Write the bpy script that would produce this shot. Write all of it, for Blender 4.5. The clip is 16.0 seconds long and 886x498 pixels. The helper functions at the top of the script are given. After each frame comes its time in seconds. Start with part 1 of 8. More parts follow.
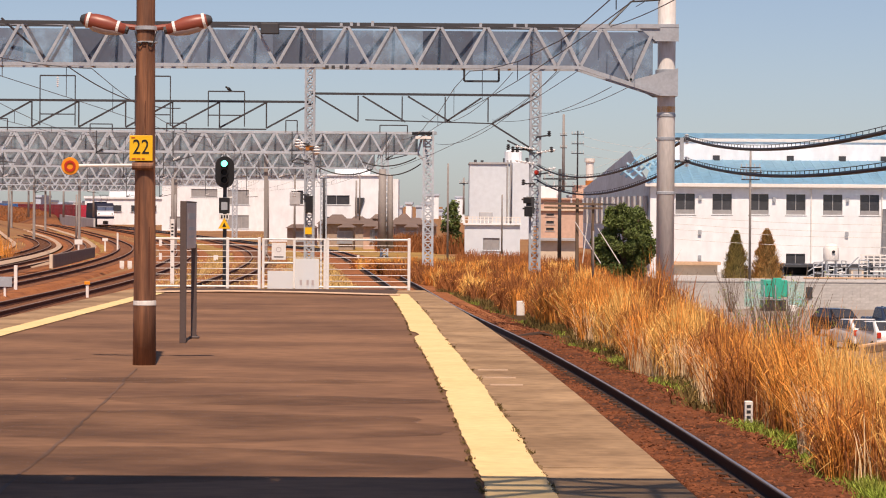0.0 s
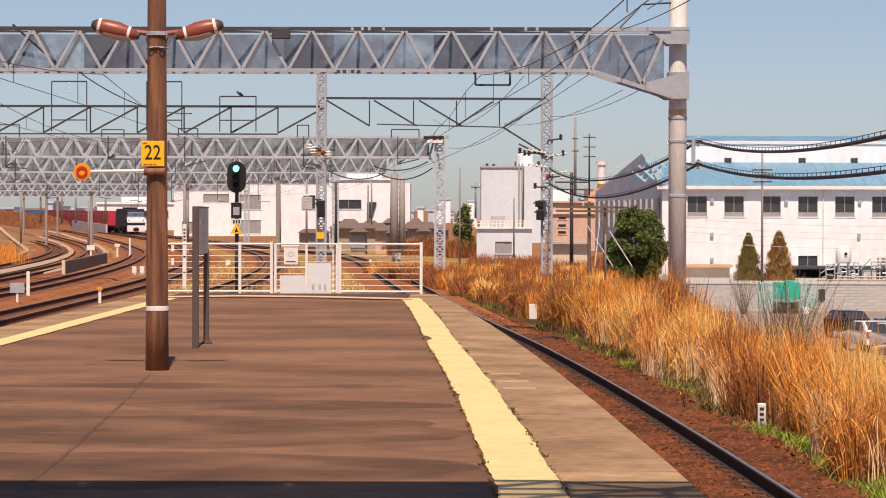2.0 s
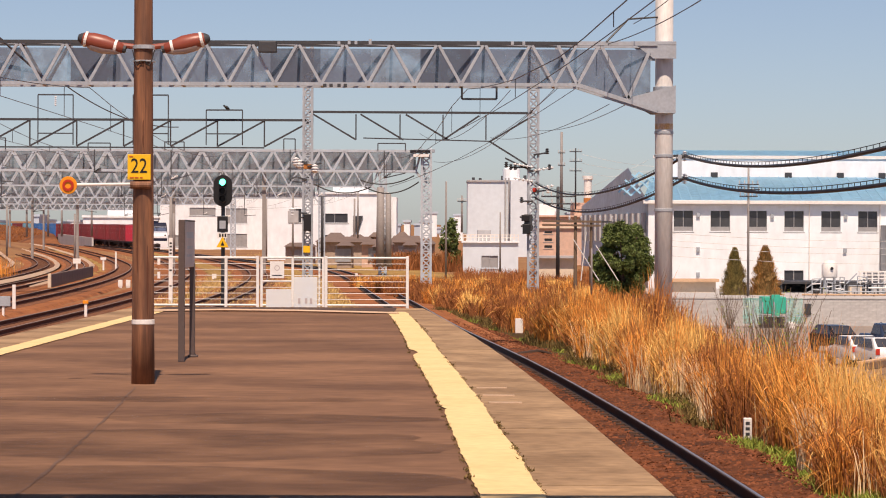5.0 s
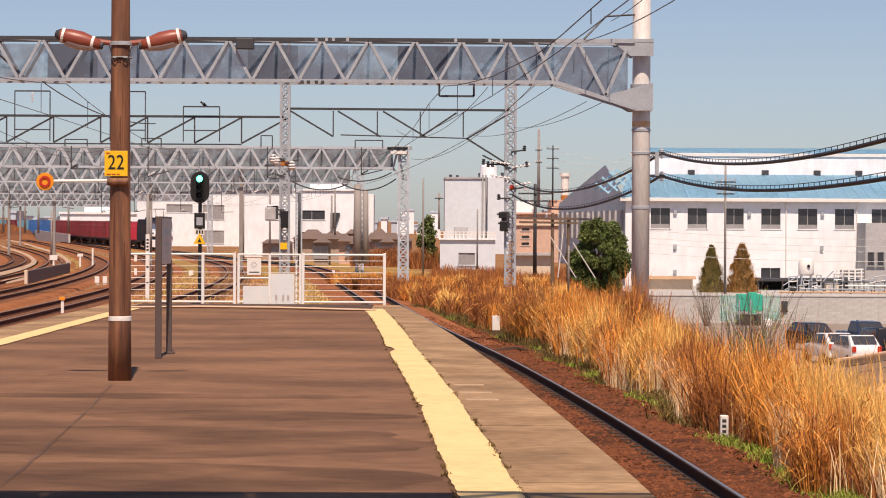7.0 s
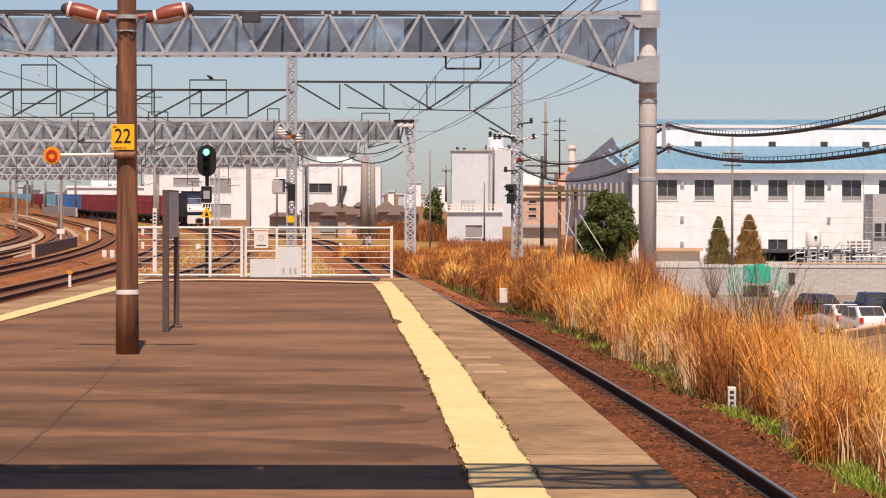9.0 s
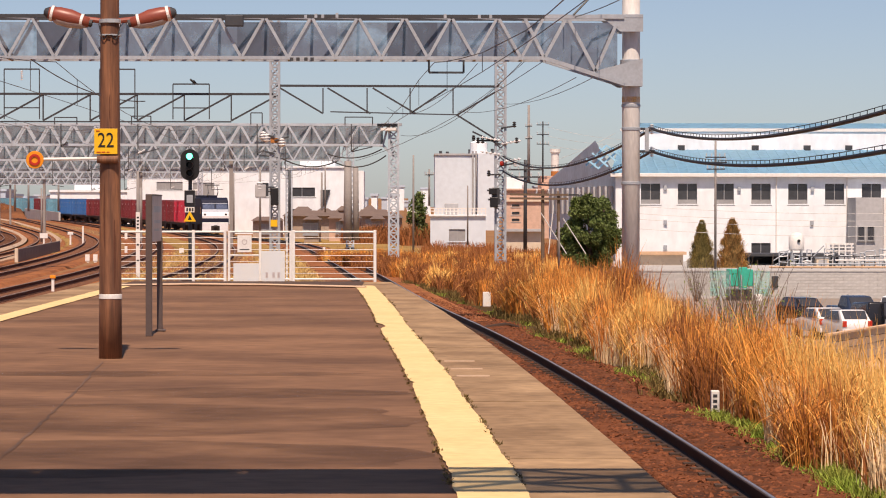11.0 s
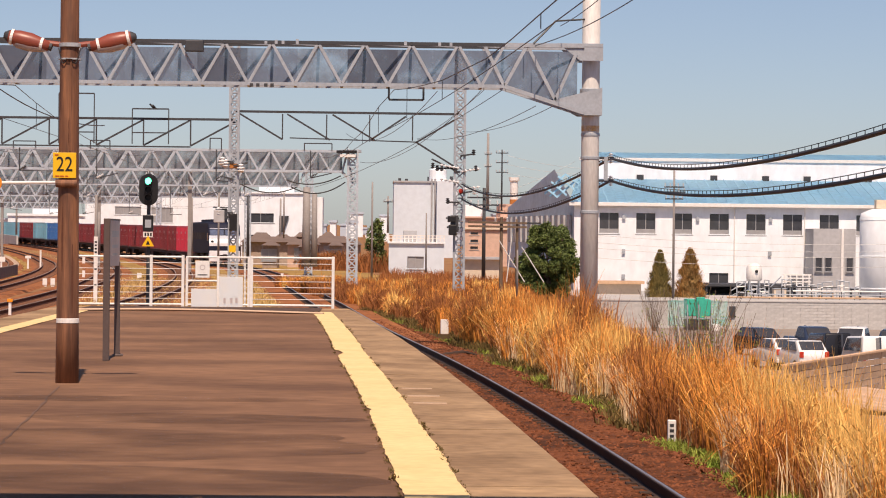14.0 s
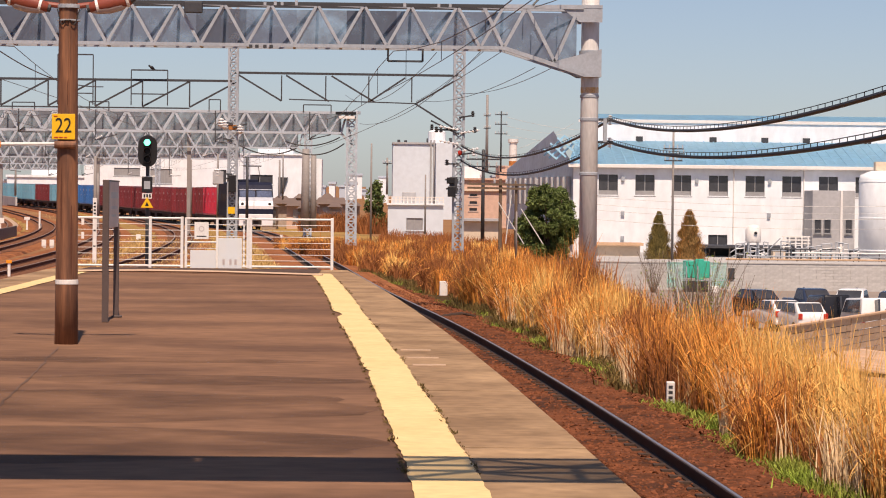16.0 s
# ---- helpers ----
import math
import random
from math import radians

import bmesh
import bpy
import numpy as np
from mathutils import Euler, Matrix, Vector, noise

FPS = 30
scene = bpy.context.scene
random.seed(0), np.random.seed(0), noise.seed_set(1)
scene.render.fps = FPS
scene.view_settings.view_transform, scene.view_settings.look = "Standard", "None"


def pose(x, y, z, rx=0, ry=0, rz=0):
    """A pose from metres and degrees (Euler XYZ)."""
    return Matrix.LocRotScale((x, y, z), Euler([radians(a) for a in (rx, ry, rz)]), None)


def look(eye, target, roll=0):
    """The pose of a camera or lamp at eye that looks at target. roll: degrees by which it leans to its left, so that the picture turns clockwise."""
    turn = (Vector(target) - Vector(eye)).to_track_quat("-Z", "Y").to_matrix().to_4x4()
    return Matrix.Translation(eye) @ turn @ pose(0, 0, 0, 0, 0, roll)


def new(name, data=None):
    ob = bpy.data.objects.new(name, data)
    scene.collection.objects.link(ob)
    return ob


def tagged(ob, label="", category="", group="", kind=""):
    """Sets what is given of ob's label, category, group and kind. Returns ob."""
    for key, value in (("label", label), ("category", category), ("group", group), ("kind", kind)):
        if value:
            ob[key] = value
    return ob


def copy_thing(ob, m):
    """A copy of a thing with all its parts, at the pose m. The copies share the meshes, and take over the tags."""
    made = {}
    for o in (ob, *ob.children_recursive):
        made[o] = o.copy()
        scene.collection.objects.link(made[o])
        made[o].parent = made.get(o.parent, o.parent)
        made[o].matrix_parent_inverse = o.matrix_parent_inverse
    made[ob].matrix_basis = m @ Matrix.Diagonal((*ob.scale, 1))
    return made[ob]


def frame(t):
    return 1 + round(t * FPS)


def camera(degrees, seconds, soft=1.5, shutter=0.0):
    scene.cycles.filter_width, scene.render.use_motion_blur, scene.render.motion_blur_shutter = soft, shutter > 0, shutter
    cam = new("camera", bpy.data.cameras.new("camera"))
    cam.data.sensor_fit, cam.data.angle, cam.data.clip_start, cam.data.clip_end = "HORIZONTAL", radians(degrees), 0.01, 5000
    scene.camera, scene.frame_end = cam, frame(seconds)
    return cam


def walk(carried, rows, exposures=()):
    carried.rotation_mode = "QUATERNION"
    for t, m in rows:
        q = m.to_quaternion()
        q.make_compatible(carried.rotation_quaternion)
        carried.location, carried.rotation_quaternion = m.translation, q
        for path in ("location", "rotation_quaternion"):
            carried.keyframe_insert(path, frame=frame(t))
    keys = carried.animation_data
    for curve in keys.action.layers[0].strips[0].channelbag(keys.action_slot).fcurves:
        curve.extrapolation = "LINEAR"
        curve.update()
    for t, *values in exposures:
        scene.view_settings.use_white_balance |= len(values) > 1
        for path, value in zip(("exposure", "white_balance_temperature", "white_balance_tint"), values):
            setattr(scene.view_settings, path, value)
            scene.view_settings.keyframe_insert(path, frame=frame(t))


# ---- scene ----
EYE = 1.6          # the eye's height over the platform, whose top is z = 0
RAIL = -0.95       # top of rail beside the platform
PATH = [
    (0, -0.000, -0.575, 0.40),
    (0.5, -0.099, -0.252, 0.21),
    (1, -0.185, -0.339, 0.16),
    (1.5, 0.141, -0.427, 0.13),
    (2, 0.237, -0.499, 0.11),
    (2.5, 0.306, -0.535, 0.36),
    (3, 0.100, -0.370, 0.28),
    (3.5, -0.029, -0.607, 0.34),
    (3.7, -0.120, -0.432, 0.04),
    (6, -0.127, -0.206, 0.48),
    (6.5, -0.346, -0.328, 0.53),
    (7, -0.479, -0.281, 0.30),
    (7.5, -0.916, -0.417, 0.36),
    (8, -0.658, -0.453, 0.36),
    (8.5, -0.201, -0.530, 0.23),
    (9, -0.342, -0.818, 0.10),
    (9.2, -0.460, -0.816, 0.08),
    (11.5, -0.693, -0.661, 0.07),
    (12, -0.759, -0.582, 0.10),
    (12.5, -0.940, -0.655, 0.08),
    (13, -1.226, -0.525, 0.13),
    (13.5, -1.402, -0.312, 0.26),
    (14, -1.480, -0.201, 0.58),
    (14.5, -1.633, -0.442, 0.90),
    (15, -1.503, -0.909, 1.14),
    (15.5, -1.408, -1.107, 0.93),
    (16, -1.506, -0.952, 0.62),
]
cam = camera(17.2, 16.0, soft=1.05)
walk(cam, [(t, pose(0, 0, EYE, 90 + pitch, 0, yaw) @ pose(0, 0, 0, 0, 0, roll)) for t, yaw, pitch, roll in PATH],
     exposures=[(0.0, 0.055, 7020, 20), (16.0, 0.055, 7020, 20)])

# ---------------------------------------------------------------- light
SUN_ELEVATION, SUN_SIDE = 58.5, 3.3       # degrees; the sun stands behind the eye, a little to its right
world = bpy.data.worlds.new("sky")
scene.world = world
world.use_nodes = True
wn = world.node_tree
sky = wn.nodes.new("ShaderNodeTexSky")
sky.sky_type, sky.sun_disc = "NISHITA", False
sky.sun_elevation, sky.sun_rotation = radians(SUN_ELEVATION), radians(180 - SUN_SIDE)
sky.air_density, sky.dust_density, sky.ozone_density = 0.70, 0.58, 3.05
wn.nodes["Background"].inputs["Strength"].default_value = 0.095
wn.links.new(sky.outputs["Color"], wn.nodes["Background"].inputs["Color"])
sun = new("sun", bpy.data.lights.new("sun", "SUN"))
sun.data.energy, sun.data.angle, sun.data.color = 5.0, radians(0.53), (1.0, 0.86, 0.695)
_e, _a = radians(SUN_ELEVATION), radians(SUN_SIDE)
TO_SUN = Vector((math.sin(_a) * math.cos(_e), -math.cos(_a) * math.cos(_e), math.sin(_e)))
sun.matrix_world = look(TO_SUN * 50, (0, 0, 0))


# ---------------------------------------------------------------- materials
def material(name, colour, rough=0.7, metal=0.0, second=None, scale=3.0, fine=40.0, amount=0.5, bump=0.2, depth=0.01, island=0.0, each=0.0, stretch=(1, 1, 1), spec=0.5):
    """A surface with two scales of variation; island and each: brightness spread between loose pieces and between objects."""
    m = bpy.data.materials.new(name)
    m.use_nodes = True
    nt = m.node_tree
    b = nt.nodes["Principled BSDF"]
    b.inputs["Roughness"].default_value, b.inputs["Metallic"].default_value = rough, metal
    b.inputs["Specular IOR Level"].default_value = spec
    co = nt.nodes.new("ShaderNodeTexCoord")
    mp = nt.nodes.new("ShaderNodeMapping")
    mp.inputs["Scale"].default_value = stretch
    nt.links.new(co.outputs["Object"], mp.inputs["Vector"])
    n1, n2 = nt.nodes.new("ShaderNodeTexNoise"), nt.nodes.new("ShaderNodeTexNoise")
    n1.inputs["Scale"].default_value, n2.inputs["Scale"].default_value = scale, fine
    n1.inputs["Detail"].default_value, n2.inputs["Detail"].default_value = 5, 3
    for n in (n1, n2):
        nt.links.new(mp.outputs["Vector"], n.inputs["Vector"])
    ramp = nt.nodes.new("ShaderNodeMapRange")
    ramp.inputs["From Min"].default_value, ramp.inputs["From Max"].default_value = 0.35, 0.65
    nt.links.new(n1.outputs["Fac"], ramp.inputs["Value"])
    mix = nt.nodes.new("ShaderNodeMix")
    mix.data_type = "RGBA"
    second = second or tuple(c * 0.7 for c in colour)
    mix.inputs["A"].default_value, mix.inputs["B"].default_value = (*colour, 1), (*second, 1)
    fac = nt.nodes.new("ShaderNodeMath")
    fac.operation = "MULTIPLY"
    fac.inputs[1].default_value = amount
    nt.links.new(ramp.outputs["Result"], fac.inputs[0])
    nt.links.new(fac.outputs[0], mix.inputs["Factor"])
    hsv = nt.nodes.new("ShaderNodeHueSaturation")
    nt.links.new(mix.outputs["Result"], hsv.inputs["Color"])
    val = nt.nodes.new("ShaderNodeMapRange")
    val.inputs["To Min"].default_value, val.inputs["To Max"].default_value = 1 - 0.5 * amount, 1 + 0.5 * amount
    nt.links.new(n2.outputs["Fac"], val.inputs["Value"])
    last = val.outputs["Result"]
    for spread, kind, socket in ((island, "ShaderNodeNewGeometry", "Random Per Island"), (each, "ShaderNodeObjectInfo", "Random")):
        if spread:
            g = nt.nodes.new(kind)
            r = nt.nodes.new("ShaderNodeMapRange")
            r.inputs["To Min"].default_value, r.inputs["To Max"].default_value = 1 - spread, 1 + spread
            nt.links.new(g.outputs[socket], r.inputs["Value"])
            mul = nt.nodes.new("ShaderNodeMath")
            mul.operation = "MULTIPLY"
            nt.links.new(last, mul.inputs[0]), nt.links.new(r.outputs["Result"], mul.inputs[1])
            last = mul.outputs[0]
    nt.links.new(last, hsv.inputs["Value"])
    nt.links.new(hsv.outputs["Color"], b.inputs["Base Color"])
    if bump:
        bp = nt.nodes.new("ShaderNodeBump")
        bp.inputs["Strength"].default_value, bp.inputs["Distance"].default_value = bump, depth
        nt.links.new(n2.outputs["Fac"], bp.inputs["Height"])
        nt.links.new(bp.outputs["Normal"], b.inputs["Normal"])
    return m


def glowing(name, colour, strength):
    m = bpy.data.materials.new(name)
    m.use_nodes = True
    b = m.node_tree.nodes["Principled BSDF"]
    b.inputs["Base Color"].default_value = (*colour, 1)
    b.inputs["Emission Color"].default_value = (*colour, 1)
    b.inputs["Emission Strength"].default_value = strength
    return m


def clear(name, colour, rough=0.05, alpha=0.4, patchy=0.0, grain=2.2):
    """A see-through sheet; patchy: how unevenly dense it is."""
    m = bpy.data.materials.new(name)
    m.use_nodes = True
    nt = m.node_tree
    b = nt.nodes["Principled BSDF"]
    if patchy:
        co, n1, mr = nt.nodes.new("ShaderNodeTexCoord"), nt.nodes.new("ShaderNodeTexNoise"), nt.nodes.new("ShaderNodeMapRange")
        n1.inputs["Scale"].default_value, n1.inputs["Detail"].default_value = grain, 6
        mr.inputs["From Min"].default_value, mr.inputs["From Max"].default_value = 0.3, 0.7
        mr.inputs["To Min"].default_value, mr.inputs["To Max"].default_value = max(0.0, alpha - patchy), min(1.0, alpha + patchy)
        nt.links.new(co.outputs["Object"], n1.inputs["Vector"])
        nt.links.new(n1.outputs["Fac"], mr.inputs["Value"])
        nt.links.new(mr.outputs["Result"], b.inputs["Alpha"])
    b.inputs["Base Color"].default_value, b.inputs["Roughness"].default_value, b.inputs["Alpha"].default_value = (*colour, 1), rough, alpha
    return m


ASPHALT = material("worn_asphalt", (0.246, 0.134, 0.077), 0.9, second=(0.122, 0.065, 0.040), scale=0.5, fine=5.0, amount=0.85, bump=0.4, depth=0.012, spec=0.2, stretch=(0.7, 1, 1))
CONCRETE = material("weathered_concrete", (0.41, 0.272, 0.155), 0.9, second=(0.20, 0.125, 0.070), scale=1.1, fine=9, amount=0.85, bump=0.35, depth=0.006, each=0.06, stretch=(0.7, 0.6, 1), spec=0.2)
CURB = material("pale_concrete", (0.56, 0.40, 0.28), 0.85, scale=2, fine=20, amount=0.35)
YELLOW_LINE = material("yellow_line_paint", (0.84, 0.61, 0.30), 0.75, second=(0.70, 0.46, 0.19), scale=1.2, fine=9, amount=0.4, bump=0.2, spec=0.3)
BALLAST = material("rusty_ballast", (0.20, 0.068, 0.028), 0.95, second=(0.065, 0.027, 0.015), scale=1.1, fine=12.0, amount=1.0, bump=0.8, depth=0.06, spec=0.15)
BALLAST_YARD = material("orange_rusty_ballast", (0.36, 0.142, 0.056), 0.95, second=(0.22, 0.082, 0.04), scale=0.7, fine=9.0, amount=0.9, bump=0.8, depth=0.06, spec=0.12)
SOIL = material("damp_shoulder_soil", (0.090, 0.044, 0.022), 0.95, second=(0.070, 0.056, 0.024), scale=1.3, fine=11.0, amount=1.0, bump=0.8, depth=0.05, spec=0.1)
STONE = material("ballast_stone", (0.175, 0.060, 0.027), 0.95, second=(0.13, 0.052, 0.03), scale=3, fine=30, amount=0.6, bump=0, island=0.45, spec=0.15)
BANK = material("rusty_bank_earth", (0.235, 0.098, 0.045), 0.95, second=(0.13, 0.055, 0.03), scale=0.22, fine=1.6, amount=0.9, bump=0.6, depth=0.2, spec=0.1)
EARTH = material("dry_embankment_earth", (0.255, 0.125, 0.064), 0.95, second=(0.34, 0.205, 0.09), scale=0.06, fine=1.5, amount=0.6, bump=0.5, depth=0.1, spec=0.1)
STAIN = clear("dark_oily_stain", (0.075, 0.038, 0.024), 0.9, 0.17, 0.26, 0.8)
SEAM = material("tarred_seam", (0.145, 0.082, 0.053), 0.9, scale=3, fine=20, amount=0.5)
RAIL_SIDE = material("rusty_rail_steel", (0.028, 0.017, 0.013), 0.8, second=(0.06, 0.03, 0.018), scale=2, fine=30, amount=0.5)
RAIL_BROWN = material("brown_rail_steel", (0.11, 0.042, 0.028), 0.9, second=(0.07, 0.03, 0.02), scale=2, fine=30, amount=0.5, spec=0.15)
RAIL_HEAD = material("polished_rail_head", (0.62, 0.58, 0.55), 0.35, 0.9, scale=1, fine=20, amount=0.2, bump=0.05)
RUSTY_HEAD = material("dull_rail_head", (0.30, 0.205, 0.16), 0.65, 0.1, scale=1, fine=20, amount=0.4, bump=0.05)
SLEEPER = material("tarred_wood_sleeper", (0.075, 0.042, 0.028), 0.9, scale=3, fine=30, amount=0.6, bump=0.4, each=0.3)
SLEEPER_FAR = material("dusty_wood_sleeper", (0.22, 0.10, 0.054), 0.9, scale=3, fine=30, amount=0.6, bump=0.4, each=0.3)
POLE_WOOD = material("brown_painted_pole", (0.275, 0.12, 0.058), 0.65, second=(0.10, 0.042, 0.024), scale=3.0, fine=18, amount=0.95, bump=0.35, depth=0.004, stretch=(4, 4, 0.3))
LAMP_BROWN = material("brown_enamel", (0.27, 0.065, 0.04), 0.4, scale=4, fine=30, amount=0.25, bump=0.05)
WHITE_PAINT = material("white_paint", (0.80, 0.78, 0.75), 0.55, second=(0.66, 0.62, 0.57), scale=3, fine=25, amount=0.35, bump=0.1)
GALVANISED = material("galvanised_steel", (0.39, 0.43, 0.475), 0.55, 0.1, second=(0.27, 0.295, 0.325), scale=2, fine=15, amount=0.45, bump=0.1)
STEEL_DARK = material("dark_weathered_steel", (0.062, 0.065, 0.072), 0.6, 0.3, scale=2, fine=20, amount=0.5, bump=0.1)
MESH_GREY = clear("grey_mesh_panel", (0.15, 0.19, 0.27), 0.8, 0.62, 0.25)
MESH_DARK = clear("dark_mesh_panel", (0.09, 0.11, 0.16), 0.8, 0.76, 0.2)
LATTICE = material("bright_galvanised_steel", (0.50, 0.56, 0.625), 0.5, 0.1, second=(0.35, 0.38, 0.41), scale=2, fine=15, amount=0.4, bump=0.1)
MESH_HALF = clear("half_mesh_panel", (0.17, 0.17, 0.20), 0.8, 0.56, 0.22)
MESH_THIN = clear("thin_mesh_panel", (0.16, 0.19, 0.25), 0.8, 0.42, 0.25)
POST_GREY = material("grey_steel_post", (0.64, 0.63, 0.61), 0.6, second=(0.46, 0.43, 0.39), scale=1.0, fine=10, amount=0.5, bump=0.15, stretch=(2, 2, 0.4))
RUST_PALE = material("ochre_rust_bloom", (0.60, 0.36, 0.14), 0.8, second=(0.62, 0.56, 0.48), scale=5, fine=30, amount=0.9)
RUST_DARK = material("dark_rust", (0.12, 0.042, 0.022), 0.85, scale=6, fine=40, amount=0.5)
RUST = material("orange_rust", (0.45, 0.17, 0.04), 0.8, scale=6, fine=40, amount=0.5)
BLACK = material("black_enamel", (0.012, 0.012, 0.013), 0.45, scale=4, fine=40, amount=0.4, bump=0.05)
CABLE = material("black_cable", (0.016, 0.015, 0.017), 0.6, scale=4, fine=40, amount=0.4, bump=0.0)
WIRE = material("copper_wire", (0.10, 0.10, 0.11), 0.5, 0.4, scale=4, fine=40, amount=0.4, bump=0.0)
SIGN_YELLOW = material("yellow_plate", (0.85, 0.50, 0.012), 0.45, scale=5, fine=30, amount=0.15, bump=0.05)
SIGN_ORANGE = material("orange_plate", (0.85, 0.30, 0.012), 0.45, scale=5, fine=30, amount=0.15, bump=0.05)
SIGN_RED = material("red_paint", (0.50, 0.03, 0.012), 0.45, scale=5, fine=30, amount=0.2, bump=0.05)
BOARD_GREY = material("pale_grey_board", (0.50, 0.43, 0.42), 0.5, scale=2, fine=12, amount=0.35, bump=0.05)
FRAME_DARK = material("dark_brown_frame", (0.10, 0.07, 0.062), 0.55, scale=3, fine=25, amount=0.4)
ACRYLIC = clear("milky_panel", (0.86, 0.90, 0.92), 0.3, 0.60)
PORCELAIN = material("white_porcelain", (0.8, 0.8, 0.8), 0.25, scale=5, fine=30, amount=0.15, bump=0)
GREEN_LIGHT = glowing("green_signal_light", (0.05, 1.0, 0.55), 6.0)
STRAW = material("dry_reed", (0.76, 0.33, 0.068), 0.75, second=(0.43, 0.13, 0.028), scale=0.4, fine=3.0, amount=0.75, bump=0, island=0.5, spec=0.25)
STRAW_PALE = material("pale_dry_reed", (0.82, 0.52, 0.165), 0.75, second=(0.66, 0.32, 0.08), scale=0.8, fine=3.0, amount=0.6, bump=0, island=0.4, spec=0.25)
BLEACHED = material("bleached_reed", (0.86, 0.68, 0.44), 0.8, second=(0.74, 0.50, 0.24), scale=0.8, fine=3.0, amount=0.6, bump=0, island=0.3, spec=0.2)
JOINT_WEED = material("dark_joint_weed", (0.12, 0.085, 0.032), 0.9, second=(0.19, 0.13, 0.05), scale=2, fine=9, amount=0.8, bump=0, island=0.5, spec=0.1)
TEAL_NET = clear("teal_netting", (0.25, 0.62, 0.55), 0.8, 0.26, 0.22, 1.5)
SHADE_NET_LOOSE = clear("loose_shade_netting", (0.03, 0.03, 0.035), 0.8, 0.24, 0.14, 0.9)
SHADE_NET_CLOSE = clear("close_shade_netting", (0.03, 0.03, 0.035), 0.8, 0.94, 0.10, 0.9)
STRAW_DARK = material("brown_dry_reed", (0.33, 0.125, 0.042), 0.8, second=(0.19, 0.068, 0.028), scale=0.8, fine=3.0, amount=0.6, bump=0, island=0.4, spec=0.2)
TURF = material("dry_turf", (0.40, 0.25, 0.085), 0.95, second=(0.24, 0.15, 0.055), scale=0.25, fine=2.5, amount=0.8, bump=0.6, depth=0.1, spec=0.1)
POLE_DULL = material("dull_grey_pole", (0.30, 0.275, 0.26), 0.7, scale=1, fine=8, amount=0.5, bump=0.1)
WEED = material("olive_weed", (0.30, 0.20, 0.065), 0.8, second=(0.18, 0.17, 0.04), scale=0.8, fine=5, amount=0.7, bump=0, island=0.5, spec=0.2)
GRASS = material("green_grass", (0.22, 0.32, 0.042), 0.7, second=(0.24, 0.22, 0.05), scale=0.8, fine=5, amount=0.6, bump=0, island=0.5, spec=0.2)
DRY_TURF_BLADE = material("dull_dry_grass", (0.58, 0.39, 0.16), 0.9, second=(0.38, 0.26, 0.10), scale=0.8, fine=5, amount=0.6, bump=0, island=0.4, spec=0.1)
LEAF = material("dark_green_leaf", (0.12, 0.16, 0.036), 0.7, second=(0.06, 0.10, 0.022), scale=1.5, fine=6, amount=0.6, bump=0, island=0.55)
CONIFER = material("brown_green_needles", (0.48, 0.35, 0.11), 0.8, second=(0.20, 0.18, 0.05), scale=1.5, fine=6, amount=0.6, bump=0, island=0.5)
CONIFER_RUST = material("rusty_needles", (0.70, 0.42, 0.14), 0.8, second=(0.34, 0.21, 0.07), scale=1.5, fine=6, amount=0.6, bump=0, island=0.5)
BARK = material("grey_brown_bark", (0.16, 0.11, 0.075), 0.9, scale=4, fine=30, amount=0.5, bump=0.4)
WALL_WHITE = material("white_render", (0.83, 0.885, 0.925), 0.8, second=(0.74, 0.74, 0.74), scale=0.25, fine=1.5, amount=0.35, bump=0.1, stretch=(1, 1, 0.5))
GABLE = material("pale_grey_gable_sheet", (0.78, 0.85, 0.90), 0.8, scale=0.3, fine=2, amount=0.35, bump=0.1)
# white render with the veil of distance painted into its base colour
WALL_HAZE = material("haze_tinted_white_render", (0.66, 0.74, 0.81), 0.9, scale=0.1, fine=1.5, amount=0.25, bump=0)
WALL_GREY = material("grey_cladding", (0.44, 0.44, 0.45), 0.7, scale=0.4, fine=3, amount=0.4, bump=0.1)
PILE_BROWN = material("brown_sheet_pile", (0.17, 0.115, 0.09), 0.8, second=(0.25, 0.21, 0.19), scale=0.3, fine=3, amount=0.6, bump=0.2)
WALL_TAN = material("salmon_render", (0.66, 0.45, 0.35), 0.8, scale=0.4, fine=3, amount=0.4, bump=0.1)
WALL_CREAM = material("cream_render", (0.72, 0.60, 0.46), 0.8, scale=0.4, fine=3, amount=0.4, bump=0.1)
BLOCK = material("grey_block_wall", (0.50, 0.49, 0.475), 0.9, second=(0.39, 0.375, 0.36), scale=0.5, fine=4, amount=0.5, bump=0.3, each=0.05)
ROOF_BLUE = material("blue_metal_roof", (0.29, 0.57, 0.76), 0.5, 0.0, second=(0.38, 0.64, 0.80), scale=0.15, fine=2, amount=0.5, bump=0.05)
SHUTTER = material("pale_grey_blind", (0.34, 0.34, 0.345), 0.5, scale=0.6, fine=3, amount=0.4, bump=0)
HOUSE_WALL = material("faded_brown_boards", (0.36, 0.27, 0.21), 0.85, second=(0.46, 0.38, 0.31), scale=0.5, fine=4, amount=0.6, bump=0.1, each=0.25)
ROOF_DARK = material("dark_roof_tiles", (0.19, 0.135, 0.11), 0.8, scale=0.6, fine=5, amount=0.5)
GLASS_DARK = material("dark_window_glass", (0.055, 0.058, 0.068), 0.12, scale=0.6, fine=3, amount=0.6, bump=0.0, spec=0.6)
FRAME_GREY = material("aluminium_frame", (0.40, 0.40, 0.40), 0.4, 0.5, scale=3, fine=20, amount=0.2, bump=0)
